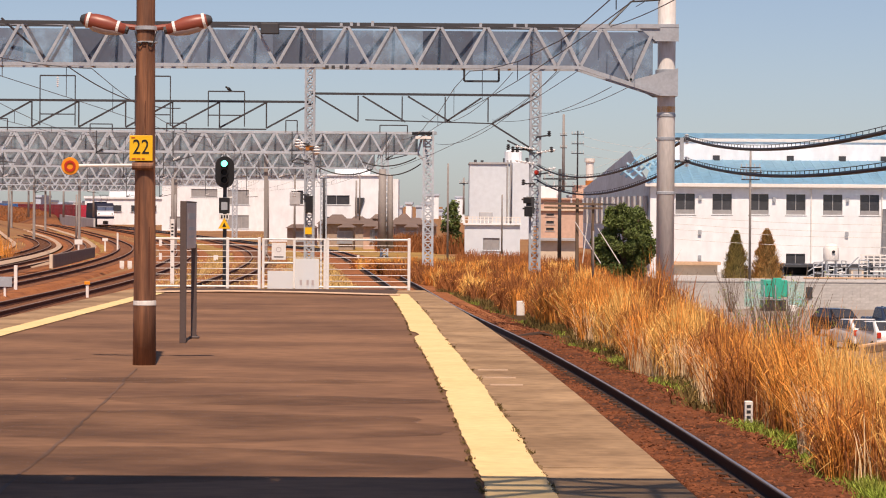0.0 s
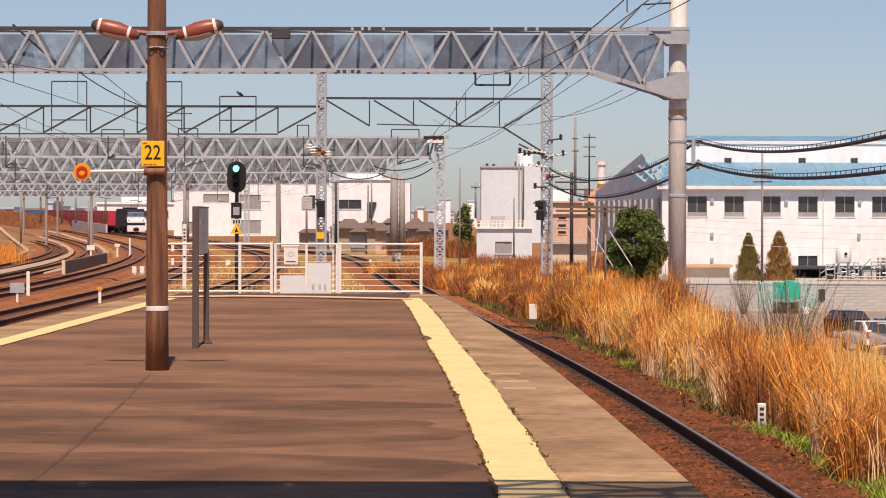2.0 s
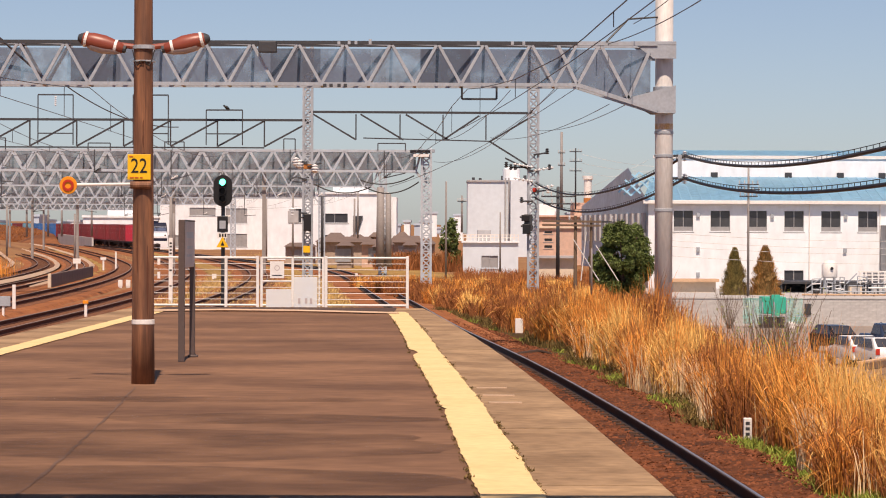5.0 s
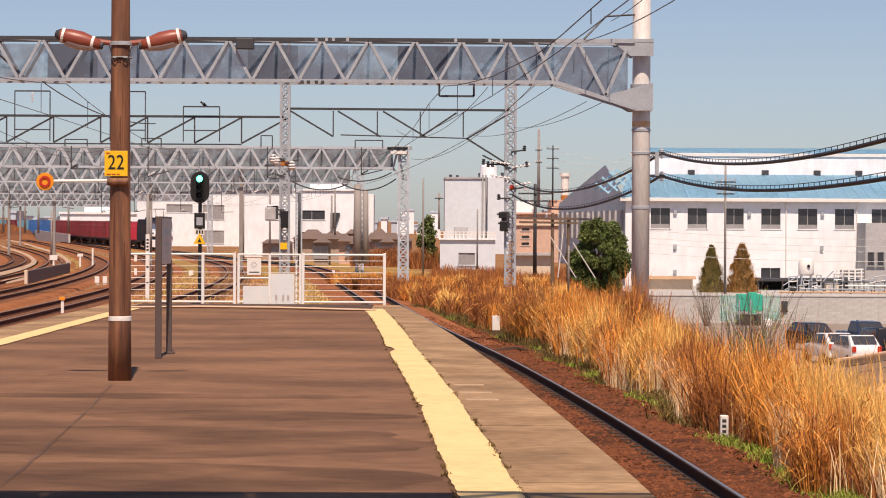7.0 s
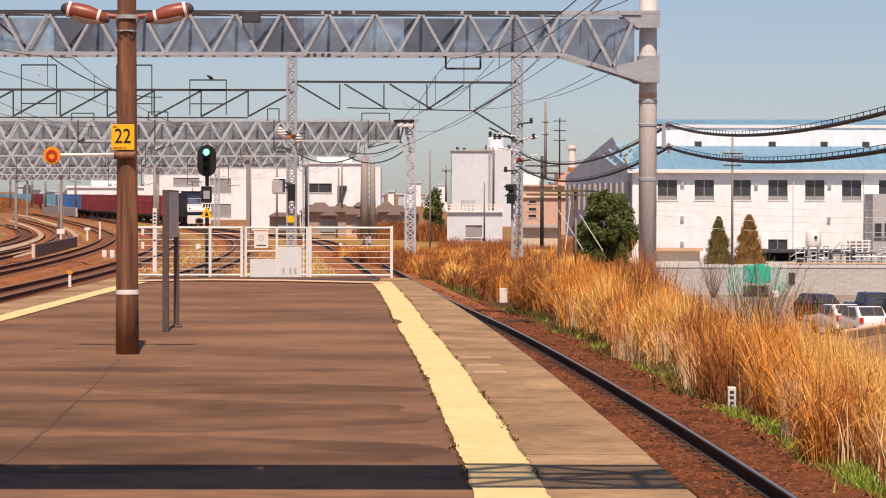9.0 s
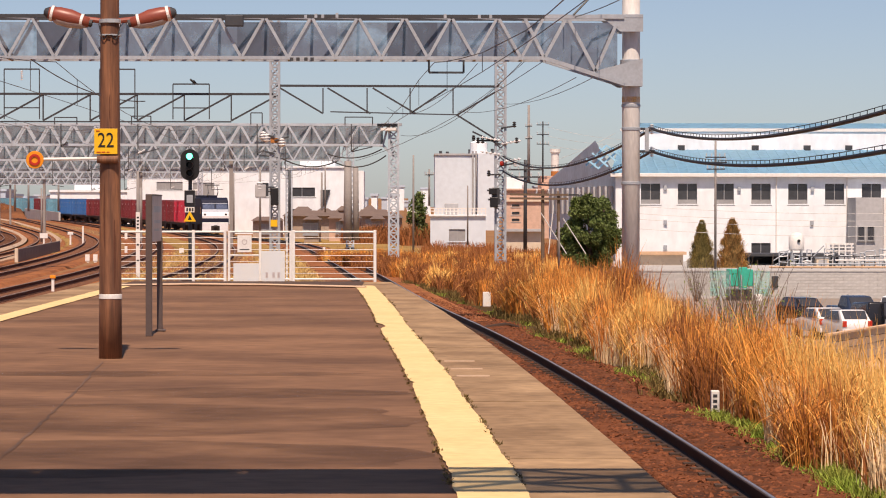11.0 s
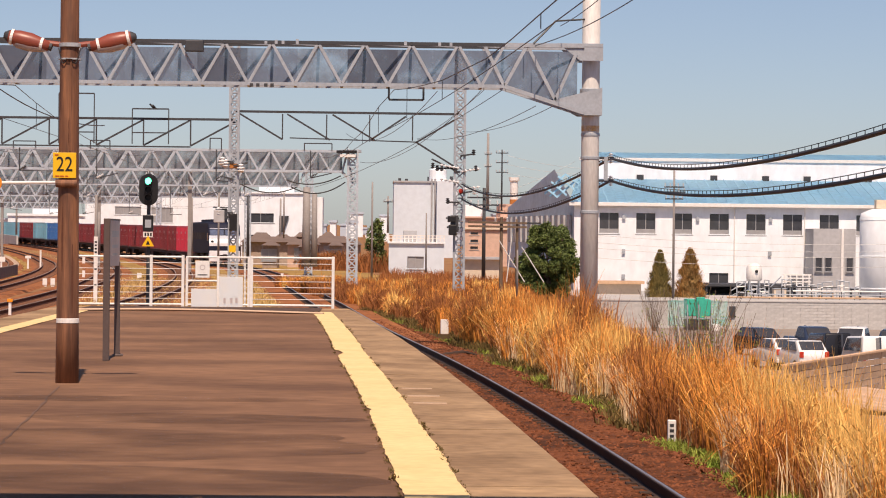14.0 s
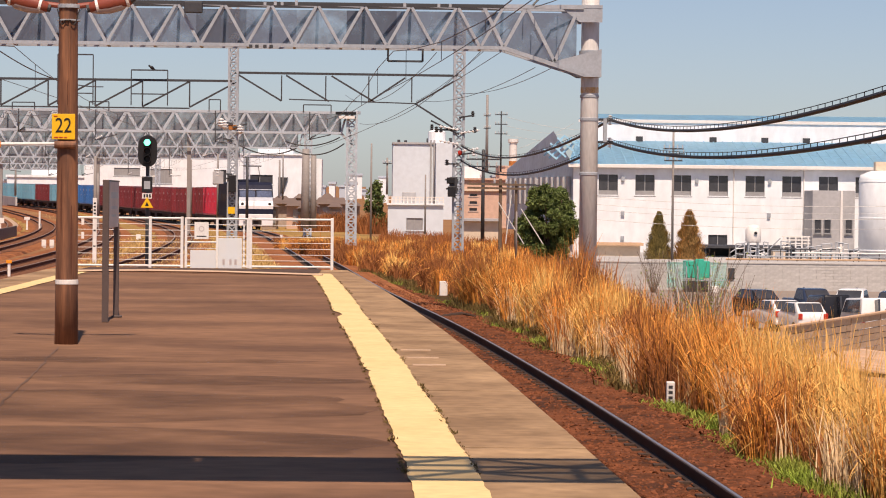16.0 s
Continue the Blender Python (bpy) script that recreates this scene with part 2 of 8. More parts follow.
SHEET_BROWN = material("rusty_brown_sheet", (0.62, 0.41, 0.26), 0.75, second=(0.48, 0.29, 0.17), scale=0.7, fine=6, amount=0.5, bump=0.2, each=0.15)
GREEN_NET = material("turquoise_sheet", (0.02, 0.42, 0.30), 0.6, scale=2, fine=10, amount=0.4, bump=0.3)
TYRE = material("black_rubber", (0.018, 0.018, 0.018), 0.85, scale=5, fine=40, amount=0.3)
# aerial haze is mixed into this flat blue-grey
HAZE_CITY = material("distant_city_haze_tint", (0.50, 0.58, 0.68), 0.9, scale=0.02, fine=0.2, amount=0.3, bump=0)
LOT = material("car_park_asphalt", (0.30, 0.25, 0.21), 0.9, scale=0.2, fine=3, amount=0.4)
LOCO_BLUE = material("navy_loco_paint", (0.020, 0.023, 0.045), 0.6, scale=1.5, fine=10, amount=0.4, bump=0.02, spec=0.12)
# blue-grey half-metal base stands in for the sky reflected in the windscreen
LOCO_GLASS = material("loco_windscreen_reflection_tint", (0.16, 0.20, 0.30), 0.12, 0.5, scale=0.8, fine=6, amount=0.9, bump=0)
LOCO_LIGHT = material("silver_loco_paint", (0.46, 0.51, 0.60), 0.4, scale=1.5, fine=10, amount=0.3, bump=0.02)
LOCO_WHITE = material("white_loco_paint", (0.82, 0.82, 0.84), 0.4, scale=1.5, fine=10, amount=0.2, bump=0.02)
UNDERFRAME = material("sooty_underframe", (0.035, 0.026, 0.024), 0.8, scale=1.5, fine=10, amount=0.4)
BOX_RED = material("maroon_container_paint", (0.235, 0.026, 0.034), 0.5, second=(0.16, 0.02, 0.026), scale=0.8, fine=6, amount=0.6, bump=0.05, each=0.25)
BOX_FRESH = material("bright_red_container_paint", (0.60, 0.035, 0.075), 0.45, second=(0.50, 0.03, 0.06), scale=0.8, fine=6, amount=0.4, bump=0.05)
BOX_BLUE = material("blue_container_paint", (0.035, 0.16, 0.44), 0.5, second=(0.03, 0.12, 0.34), scale=0.8, fine=6, amount=0.5, bump=0.05, each=0.2)
BOX_TEAL = material("pale_blue_container_paint", (0.17, 0.40, 0.52), 0.5, second=(0.14, 0.33, 0.43), scale=0.8, fine=6, amount=0.5, bump=0.05, each=0.2)


# ---------------------------------------------------------------- mesh helpers
def part(name, bm, mat, parent=None, label="", smooth=False):
    me = bpy.data.meshes.new(name)
    bm.to_mesh(me)
    bm.free()
    me.materials.append(mat)
    if smooth:
        for p in me.polygons:
            p.use_smooth = True
    ob = new(name, me)
    if parent:
        ob.parent = parent
    if label:
        tagged(ob, label)
    return ob


def again(name, ob, m, parent=None):
    """Another object on the same mesh."""
    o = new(name, ob.data)
    o.parent, o.matrix_basis = parent or ob.parent, m
    return o


def thing(name, label, category, group="", m=None, kind=""):
    ob = new(name)
    ob.empty_display_size = 0.2
    if m is not None:
        ob.matrix_basis = m
    return tagged(ob, label, category, group, kind)


def box(bm, x0, x1, y0, y1, z0, z1, bevel=0.0):
    v = [bm.verts.new((x, y, z)) for x in (x0, x1) for y in (y0, y1) for z in (z0, z1)]
    fs = [bm.faces.new([v[i] for i in f]) for f in ((0, 1, 3, 2), (4, 6, 7, 5), (0, 4, 5, 1), (2, 3, 7, 6), (0, 2, 6, 4), (1, 5, 7, 3))]
    if bevel:
        es = {e for f in fs for e in f.edges}
        bmesh.ops.bevel(bm, geom=list(es), offset=bevel, segments=2, affect="EDGES", profile=0.5)
    return bm


def cube(x0, x1, y0, y1, z0, z1, bevel=0.0):
    return box(bmesh.new(), x0, x1, y0, y1, z0, z1, bevel)


def bar(bm, a, b, w, h=None, n=0):
    """A straight member from a to b: square of w by h, or round with n sides."""
    a, b = Vector(a), Vector(b)
    d = (b - a).normalized()
    up = Vector((0, 0, 1)) if abs(d.z) < 0.95 else Vector((0, 1, 0))
    s = d.cross(up).normalized()
    u = s.cross(d).normalized()
    h = h or w
    if n:
        ring = [(math.cos(2 * math.pi * i / n) * w / 2, math.sin(2 * math.pi * i / n) * h / 2) for i in range(n)]
    else:
        ring = [(-w / 2, -h / 2), (w / 2, -h / 2), (w / 2, h / 2), (-w / 2, h / 2)]
    r0 = [bm.verts.new(a + s * p + u * q) for p, q in ring]
    r1 = [bm.verts.new(b + s * p + u * q) for p, q in ring]
    k = len(ring)
    for i in range(k):
        bm.faces.new((r0[i], r0[(i + 1) % k], r1[(i + 1) % k], r1[i]))
    bm.faces.new(r0[::-1]), bm.faces.new(r1)
    return bm


def rod(a, b, w, h=None, n=0):
    return bar(bmesh.new(), a, b, w, h, n)


def sweep(bm, points, w, h=None, n=6, ring=None, shut=True):
    """A tube or section carried along points (section x to the side, y up)."""
    h = h or w
    ring = ring or [(math.cos(2 * math.pi * i / n) * w / 2, math.sin(2 * math.pi * i / n) * h / 2) for i in range(n)]
    pts = [Vector(p) for p in points]
    rows, k = [], len(ring)
    for i, p in enumerate(pts):
        d = (pts[min(i + 1, len(pts) - 1)] - pts[max(i - 1, 0)]).normalized()
        up = Vector((0, 0, 1)) if abs(d.z) < 0.97 else Vector((0, 1, 0))
        s = d.cross(up).normalized()
        u = s.cross(d)
        rows.append([bm.verts.new(p + s * a + u * b) for a, b in ring])
    for r0, r1 in zip(rows, rows[1:]):
        for i in range(k):
            bm.faces.new((r0[i], r0[(i + 1) % k], r1[(i + 1) % k], r1[i]))
    if shut:
        bm.faces.new(rows[0][::-1]), bm.faces.new(rows[-1])
    return bm


def lathe(profile, n=16, m=None):
    """A turned body about z from (radius, height) pairs."""
    bm = bmesh.new()
    rows = [[bm.verts.new((r * math.cos(2 * math.pi * i / n), r * math.sin(2 * math.pi * i / n), z)) for i in range(n)] for r, z in profile]
    for r0, r1 in zip(rows, rows[1:]):
        for i in range(n):
            bm.faces.new((r0[i], r0[(i + 1) % n], r1[(i + 1) % n], r1[i]))
    bm.faces.new(rows[0][::-1]), bm.faces.new(rows[-1])
    if m is not None:
        bm.transform(m)
    return bm


def extrude(outline, y0, y1, bm=None):
    """A plate with an outline in x and z, from y0 to y1."""
    bm = bm or bmesh.new()
    a = [bm.verts.new((x, y0, z)) for x, z in outline]
    b = [bm.verts.new((x, y1, z)) for x, z in outline]
    k = len(outline)
    for i in range(k):
        bm.faces.new((a[i], a[(i + 1) % k], b[(i + 1) % k], b[i]))
    bm.faces.new(a[::-1]), bm.faces.new(b)
    bmesh.ops.recalc_face_normals(bm, faces=bm.faces)
    return bm


def writing(text, size, mat, parent, m, label="", name="lettering"):
    cu = bpy.data.curves.new(name, "FONT")
    cu.body, cu.size, cu.align_x, cu.align_y, cu.extrude = text, size, "CENTER", "CENTER", 0.002
    tmp = bpy.data.objects.new(name, cu)
    me = bpy.data.meshes.new_from_object(tmp)
    bpy.data.objects.remove(tmp)
    me.materials.append(mat)
    ob = new(name, me)
    ob.parent, ob.matrix_basis = parent, m
    return tagged(ob, label)


def spline(knots, step):
    """Points of a smooth curve through knots (x, y), at even steps of y."""
    ks = sorted(knots, key=lambda k: k[1])
    ys, xs = np.array([k[1] for k in ks], float), np.array([k[0] for k in ks], float)
    sl = np.gradient(xs, ys)
    out = []
    for y in np.arange(ys[0], ys[-1] + 1e-6, step):
        i = min(max(int(np.searchsorted(ys, y, "right")) - 1, 0), len(ys) - 2)
        h = ys[i + 1] - ys[i]
        u = (y - ys[i]) / h
        x = (2 * u**3 - 3 * u**2 + 1) * xs[i] + (u**3 - 2 * u**2 + u) * h * sl[i] + (3 * u**2 - 2 * u**3) * xs[i + 1] + (u**3 - u**2) * h * sl[i + 1]
        out.append((float(x), float(y)))
    return out


# ---------------------------------------------------------------- the plan
def edge_x(y):
    """The platform's long edge beside the single track: a gentle curve."""
    return 1.716 - 0.0078 * y - 0.00037 * y * y


def main_x(y):
    """The line on which the goods train comes in, beyond 230 m."""
    return y * (187 + 565 * math.log(480 / y) - 784) / 5184


def rise(y):
    """How far the line climbs in the distance."""
    return 0.0053 * max(0.0, y - 290)


LEFT_EDGE, END = -6.95, 66.4
near_line = [(edge_x(y) + 1.42, y) for y in range(-60, 81, 20)]
TRACKS = {
    "main": near_line + [(-1.55, 114), (-4.3, 165), (-7.4, 215)] + [(main_x(y), y) for y in (240, 280, 330, 400, 480, 560, 660, 780, 900)],
    "middle": [(-9.3, -60), (-8.7, 40), (-8.9, 106), (-11.2, 179), (-18.0, 264), (-36, 390), (-62, 530), (-100, 700)],
    "left": [(-11.7, -60), (-11.9, 40), (-12.5, 80), (-13.5, 127), (-17, 190), (-24.5, 270), (-43, 400), (-72, 550), (-108, 700)],
    "siding": [(-16.6, -60), (-16.6, 40), (-17, 111), (-18.9, 152), (-28.6, 264), (-49, 400), (-78, 560), (-116, 710)],
    "loop": [(-20, -60), (-20, 60), (-20.6, 120), (-23.8, 175), (-34.8, 280), (-54.5, 400), (-85, 560), (-123, 710)],
    "yard": [(-23, -60), (-23, 60), (-24, 130), (-29, 200), (-41, 300), (-60, 400), (-92, 560), (-130, 710)],
    "far_yard": [(-29, -60), (-29, 60), (-30.5, 130), (-37, 200), (-51, 300), (-71, 400), (-104, 560), (-145, 710)],
}


def ground_z(x, y):
    """Height of the ground sheet."""
    z = -1.22 + rise(y) * (1.0 if x < 0 else 0.4)
    foot = float(np.interp(y, [150, 200, 300, 400, 560, 710, 1200], [-36, -41, -56, -76, -110, -151, -300]))
    if x < foot:
        z += min(3.0, (foot - x) * 0.10) * min(1, max(0, (y - 150) / 250))
    brink = float(np.interp(y, [300, 400, 560, 710], [-41.5, -57, -87, -125]))
    if 320 < y < 700 and x < brink:
        z += min(2.4, (brink - x) * 0.30) * min(1.0, (y - 320) / 60)
    brow = 5.0 + max(0.0, (y - 90) * 0.05)
    if x > brow:
        z -= min(3.32, (x - brow) * 0.62)
    return z


# ---------------------------------------------------------------- ground
def build_ground():
    xs = sorted(set(list(np.arange(-60, 60.1, 1.0)) + [-3000, -1500, -800, -400, -250, -180, -140, -120, -100, -90, -80, -70, 70, 80, 100, 140, 200, 300, 500, 1000, 2000, 3000]))
    ys = sorted(set([-300, -100, -60, -30] + list(np.arange(-10, 260, 4.0)) + list(np.arange(260, 760, 20.0)) + [800, 1000, 1400, 2000, 3000, 4500]))
    verts = [(x, y, ground_z(x, y) + 0.04 * noise.noise(Vector((x * 0.6, y * 0.3, 0)))) for y in ys for x in xs]
    k = len(xs)
    faces = [(j * k + i, j * k + i + 1, (j + 1) * k + i + 1, (j + 1) * k + i) for j in range(len(ys) - 1) for i in range(k - 1)]
    me = bpy.data.meshes.new("ground")
    me.from_pydata(verts, [], faces)
    me.materials.append(EARTH)
    for p in me.polygons:
        p.use_smooth = True
    tagged(new("ground", me), "dry brown railway earth and embankment ground", "ground", kind="structure")
    lot = cube(12.2, 90, 60, 400, -5.2, -4.5)
    tagged(part("car_park_pavement", lot, LOT), "pale worn asphalt of a car park", "pavement", kind="structure")


def ribbon(bm, line, left, right, z, top=0.0, lift=None):
    rows = []
    for x, y in line:
        h = (lift(y) if lift else 0) + z
        rows.append([bm.verts.new((x + left - 0.35, y, h - 0.22)), bm.verts.new((x + left, y, h)), bm.verts.new((x + right, y, h)), bm.verts.new((x + right + 0.35, y, h - 0.22))])
    for a, b in zip(rows, rows[1:]):
        for i in range(3):
            bm.faces.new((a[i], a[i + 1], b[i + 1], b[i]))
    return bm


RAIL_RING = [(-0.06, -0.15), (0.06, -0.15), (0.06, -0.135), (0.012, -0.11), (0.012, -0.045), (0.034, -0.035), (0.034, 0.0), (-0.034, 0.0), (-0.034, -0.035), (-0.012, -0.045), (-0.012, -0.11), (-0.06, -0.135)]


def build_track(key, near):
    line = spline(TRACKS[key], 3.0 if near else 6.0)
    line = [p for p in line if p[1] > -60]
    tr = thing("railway_track", "rusty ballasted railway track with " + ("a polished rail head on dark sleepers" if near else "brown rails curving away"), "railway track", "tracks of the yard", kind="structure")
    for name, piece, rock in (("ballast_bed", [q for q in line if q[1] < 73], BALLAST if near else BALLAST_YARD), ("ballast_bed", [q for q in line if q[1] > 69], BALLAST_YARD)):
        part(name, ribbon(bmesh.new(), piece, -1.7, 1.45 if near else 1.7, RAIL - (0.148 if near else 0.17), lift=rise), rock, tr)
    for side in (-0.56, 0.56):
        pts = [(x + side, y, RAIL + rise(y)) for x, y in line]
        rail = part("rail", sweep(bmesh.new(), pts, 1, ring=RAIL_RING), RAIL_SIDE if near else RAIL_BROWN, tr)
        head = part("rail_head", sweep(bmesh.new(), [(x, y, z + 0.003) for x, y, z in pts], 1, ring=[(-0.020, -0.012), (0.020, -0.012), (0.017, 0.004), (-0.017, 0.004)] if near else [(-0.036, -0.012), (0.036, -0.012), (0.03, 0.004), (-0.03, 0.004)]), RAIL_HEAD if key in ("main",) else RUSTY_HEAD, rail)
    fine = spline(TRACKS[key], 0.62)
    tie = None
    rest = bmesh.new()
    for i, (x, y) in enumerate(fine[:-1]):
        if not -4 < y < 330:
            continue
        m = pose(x, y, RAIL - (0.138 if near else 0.15) + rise(y), 0, 0, 0)
        if near and 14 < y < 190:
            if tie is None:
                tb = cube(-1.05, 1.05, -0.11, 0.11, -0.14, -0.014)
                for side in (-0.56, 0.56):
                    box(tb, side - 0.17, side + 0.17, -0.085, 0.085, -0.03, 0.012)
                tie = part("sleeper", tb, SLEEPER, tr)
                tie.matrix_basis = m
            else:
                again("sleeper", tie, m)
        elif y < 260 or not near:
            box(rest, x - 1.05, x + 1.05, y - 0.11, y + 0.11, m.translation.z - 0.14, m.translation.z)
    tagged(part("far_sleepers", rest, SLEEPER_FAR, tr), kind="stuff")


build_ground()
for key in TRACKS:
    build_track(key, key == "main")


def stones():
    """Loose ballast beside and between the rails of the near line."""
    rng = np.random.default_rng(5)
    base = bmesh.new()
    bmesh.ops.create_icosphere(base, subdivisions=1, radius=1)
    bv = np.array([v.co[:] for v in base.verts])
    bf = np.array([[v.index for v in f.verts] for f in base.faces])
    base.free()
    n = 38000
    y = 22 + 75 * rng.random(n) ** 1.7
    off = rng.uniform(-1.6, 2.55, n)
    x = np.array([edge_x(v) for v in y]) + 1.42 + off
    s = rng.uniform(0.014, 0.036, n)
    z = RAIL - 0.158 - np.clip(off - 1.4, 0, 2) * 0.16
    rot = rng.normal(size=(n, 3, 3)) * 0.28 + np.eye(3)
    v = np.einsum("nij,kj->nki", rot, bv) * (s[:, None, None]) * np.array([1, 1, 0.8]) + np.stack([x, y, z], 1)[:, None]
    f = bf[None] + (np.arange(n) * len(bv))[:, None, None]
    me = bpy.data.meshes.new("loose_ballast")
    me.from_pydata(v.reshape(-1, 3).tolist(), [], f.reshape(-1, 3).tolist())
    me.materials.append(STONE)
    tagged(new("loose_ballast", me), "rust-brown crushed stone ballast along the rails", "ballast", kind="stuff")


stones()


# ---------------------------------------------------------------- platform
def build_platform():
    pf = thing("platform", "long worn asphalt station platform with concrete coping", "platform", kind="structure")
    ys = [-40, -20, 0] + list(np.arange(6, END + 0.1, 2.0))
    ys[-1] = END

    def strip(a, b, z0, z1, span=None):
        """A slab between two side lines a(y) and b(y)."""
        bm = bmesh.new()
        rows = [[bm.verts.new(p) for p in ((a(y), y, z0), (b(y), y, z0), (b(y), y, z1), (a(y), y, z1))] for y in (span or ys)]
        for r, q in zip(rows, rows[1:]):
            for i in range(4):
                bm.faces.new((r[i], r[(i + 1) % 4], q[(i + 1) % 4], q[i]))
        bm.faces.new(rows[0][::-1]), bm.faces.new(rows[-1])
        bmesh.ops.recalc_face_normals(bm, faces=bm.faces)
        return bm

    part("platform_body", strip(lambda y: LEFT_EDGE + 0.15, lambda y: edge_x(y) - 0.12, -1.5, -0.12), CONCRETE, pf)
    part("asphalt", strip(lambda y: LEFT_EDGE + 0.85, lambda y: edge_x(y) - 0.845, -0.118, 0.0), ASPHALT, pf, "brown worn asphalt with dark patches")
    rng = random.Random(3)

    def painted(name, a, b, y0, y1, ragged, label, holes):
        """A painted strip with worn, wavering edges."""
        bm = bmesh.new()
        prev = None
        y = y0
        while y < y1:
            wl = ragged * (noise.noise(Vector((y * 0.9, 1.3, a(y)))) + 0.9 * noise.noise(Vector((y * 5.1, 7.3, 0))))
            wr = ragged * (noise.noise(Vector((y * 0.8, 9.3, b(y)))) + 0.9 * noise.noise(Vector((y * 4.7, 2.3, 0))))
            for hy, hw, hd in holes:
                if abs(y - hy) < hw:
                    wl += hd * (1 - abs(y - hy) / hw)
            row = [bm.verts.new((a(y) + wl, y, 0.012)), bm.verts.new((b(y) + wr, y, 0.012))]
            if prev:
                bm.faces.new((prev[0], prev[1], row[1], row[0]))
            prev = row
            y += 0.12
        return part(name, bm, YELLOW_LINE, pf, label)

    shrink = lambda y: max(0.0, min(1.0, (y - 40) / 23)) * 0.28
    painted("safety_line", lambda y: edge_x(y) - 1.22 + shrink(y), lambda y: edge_x(y) - 0.81 + shrink(y), 8, 62.5, 0.017, "worn cream-yellow safety line", ((40.5, 1.3, 0.10), (27.2, 0.5, 0.04)))
    painted("safety_line", lambda y: -6.22, lambda y: -5.88, 8, 62, 0.015, "worn cream-yellow safety line", ())
    # tufts of weed in the joints along the line
    bm = bmesh.new()
    for i in range(330):
        y = 17 + 40 * rng.random() ** 1.5
        left = rng.random() < 0.55
        x0 = edge_x(y) + (-1.235 if left else -0.80) + shrink(y)
        big = 0.22 + rng.random() ** 3 * 0.62
        for j in range(rng.randint(5, 14)):
            x, yy = x0 + rng.gauss(0, 0.022) * big, y + rng.gauss(0, 0.10) * big
            h = rng.uniform(0.01, 0.04) * big
            a = rng.uniform(0, 6.3)
            w = 0.012 * big
            bm.faces.new([bm.verts.new((x + w * math.cos(a), yy + w * math.sin(a), 0.008)), bm.verts.new((x - w * math.cos(a), yy - w * math.sin(a), 0.008)), bm.verts.new((x + rng.uniform(-.04, .04) * big, yy + rng.uniform(-.05, .05) * big, 0.008 + h))])
    tagged(part("weeds", bm, JOINT_WEED, pf), "small dark weeds in the joints", kind="stuff")
    # a long tarred seam and a few cracks in the asphalt
    for line, w in (([(-3.24, 31.0), (-2.95, 26.0), (-2.70, 20.6), (-2.45, 14.0)], 0.013), ([(-1.9, 30.2), (-0.9, 30.5), (-0.1, 30.1)], 0.012), ([(-5.0, 24.0), (-3.9, 24.3), (-2.7, 24.1)], 0.012), ([(-4.2, 45.0), (-2.0, 45.3), (-0.8, 44.8)], 0.015)):
        bm, prev = bmesh.new(), None
        for (xa, ya), (xb, yb) in zip(line, line[1:]):
            for i in range(14):
                u = i / 14
                x, y = xa + (xb - xa) * u, ya + (yb - ya) * u
                j = 0.03 * noise.noise(Vector((x * 3, y * 2.1, 5)))
                ww = w * (0.6 + abs(noise.noise(Vector((x * 2, y * 2, 8)))) * 1.4)
                d = (Vector((xb - xa, yb - ya, 0))).normalized()
                s = Vector((-d.y, d.x, 0))
                row = [bm.verts.new(Vector((x, y, 0.004)) + s * (j - ww)), bm.verts.new(Vector((x, y, 0.004)) + s * (j + ww))]
                if prev:
                    bm.faces.new((prev[0], prev[1], row[1], row[0]))
                prev = row
        part("asphalt_seam", bm, SEAM, pf, "dark tarred seam")
    # oily stains in the worn middle of the platform
    for x0, x1, y0, y1 in ((-6.0, 0.25, 17.6, 20.4), (-5.2, 0.2, 20.9, 24.2), (-3.0, 0.0, 25.0, 26.4), (-4.8, -0.3, 28.3, 29.2)):
        bm = bmesh.new()
        c, n = ((x0 + x1) / 2, (y0 + y1) / 2), 40
        bm.faces.new([bm.verts.new((c[0] + (x1 - x0) / 2 * math.cos(a) * (1 + 0.25 * noise.noise(Vector((math.cos(a) * 2, math.sin(a) * 2, y0)))), c[1] + (y1 - y0) / 2 * math.sin(a) * (1 + 0.35 * noise.noise(Vector((math.cos(a) * 2, y0, math.sin(a) * 2)))), 0.0045)) for a in [2 * math.pi * i / n for i in range(n)]])
        part("oil_stain", bm, STAIN, pf, "dark oily stain on asphalt")
    # thin pale kerb across the end of the asphalt
    bm = sweep(bmesh.new(), [(-6.1, 62.3, 0.02), (-4.6, 62.2, 0.045), (-3.0, 61.7, 0.045), (-0.9, 60.9, 0.02)], 0.12, 0.055, n=4)
    part("end_kerb", bm, CURB, pf, "thin pale kerb")
    part("end_strip", cube(-6.2, -1.0, 62.6, 65.9, 0.003, 0.02), SLEEPER, pf)
    # coping slabs
    y = 8.0
    while y < END - 0.5:
        L = rng.uniform(1.7, 2.1)
        y1 = min(y + L, END)
        lift = rng.uniform(-0.003, 0.002)
        g = 0.008
        span = (y + g, (y + y1) / 2, y1 - g)
        part("coping_slab", strip(lambda v: edge_x(v) - 0.84, lambda v: edge_x(v), -0.118, 0.006 + lift, span), CONCRETE, pf)
        part("coping_slab", strip(lambda v: LEFT_EDGE, lambda v: LEFT_EDGE + 0.845, -0.118, 0.006 + lift, span), CONCRETE, pf)
        y = y1
    for y0, y1 in ((28.2, 28.32), (29.5, 29.6), (31.0, 31.07)):
        part("cement_patch", strip(lambda v: edge_x(v) - 0.74, lambda v: edge_x(v) - (0.2 if y0 < 26 else 0.42), 0.004, 0.015, (y0, y1)), CURB, pf)


build_platform()


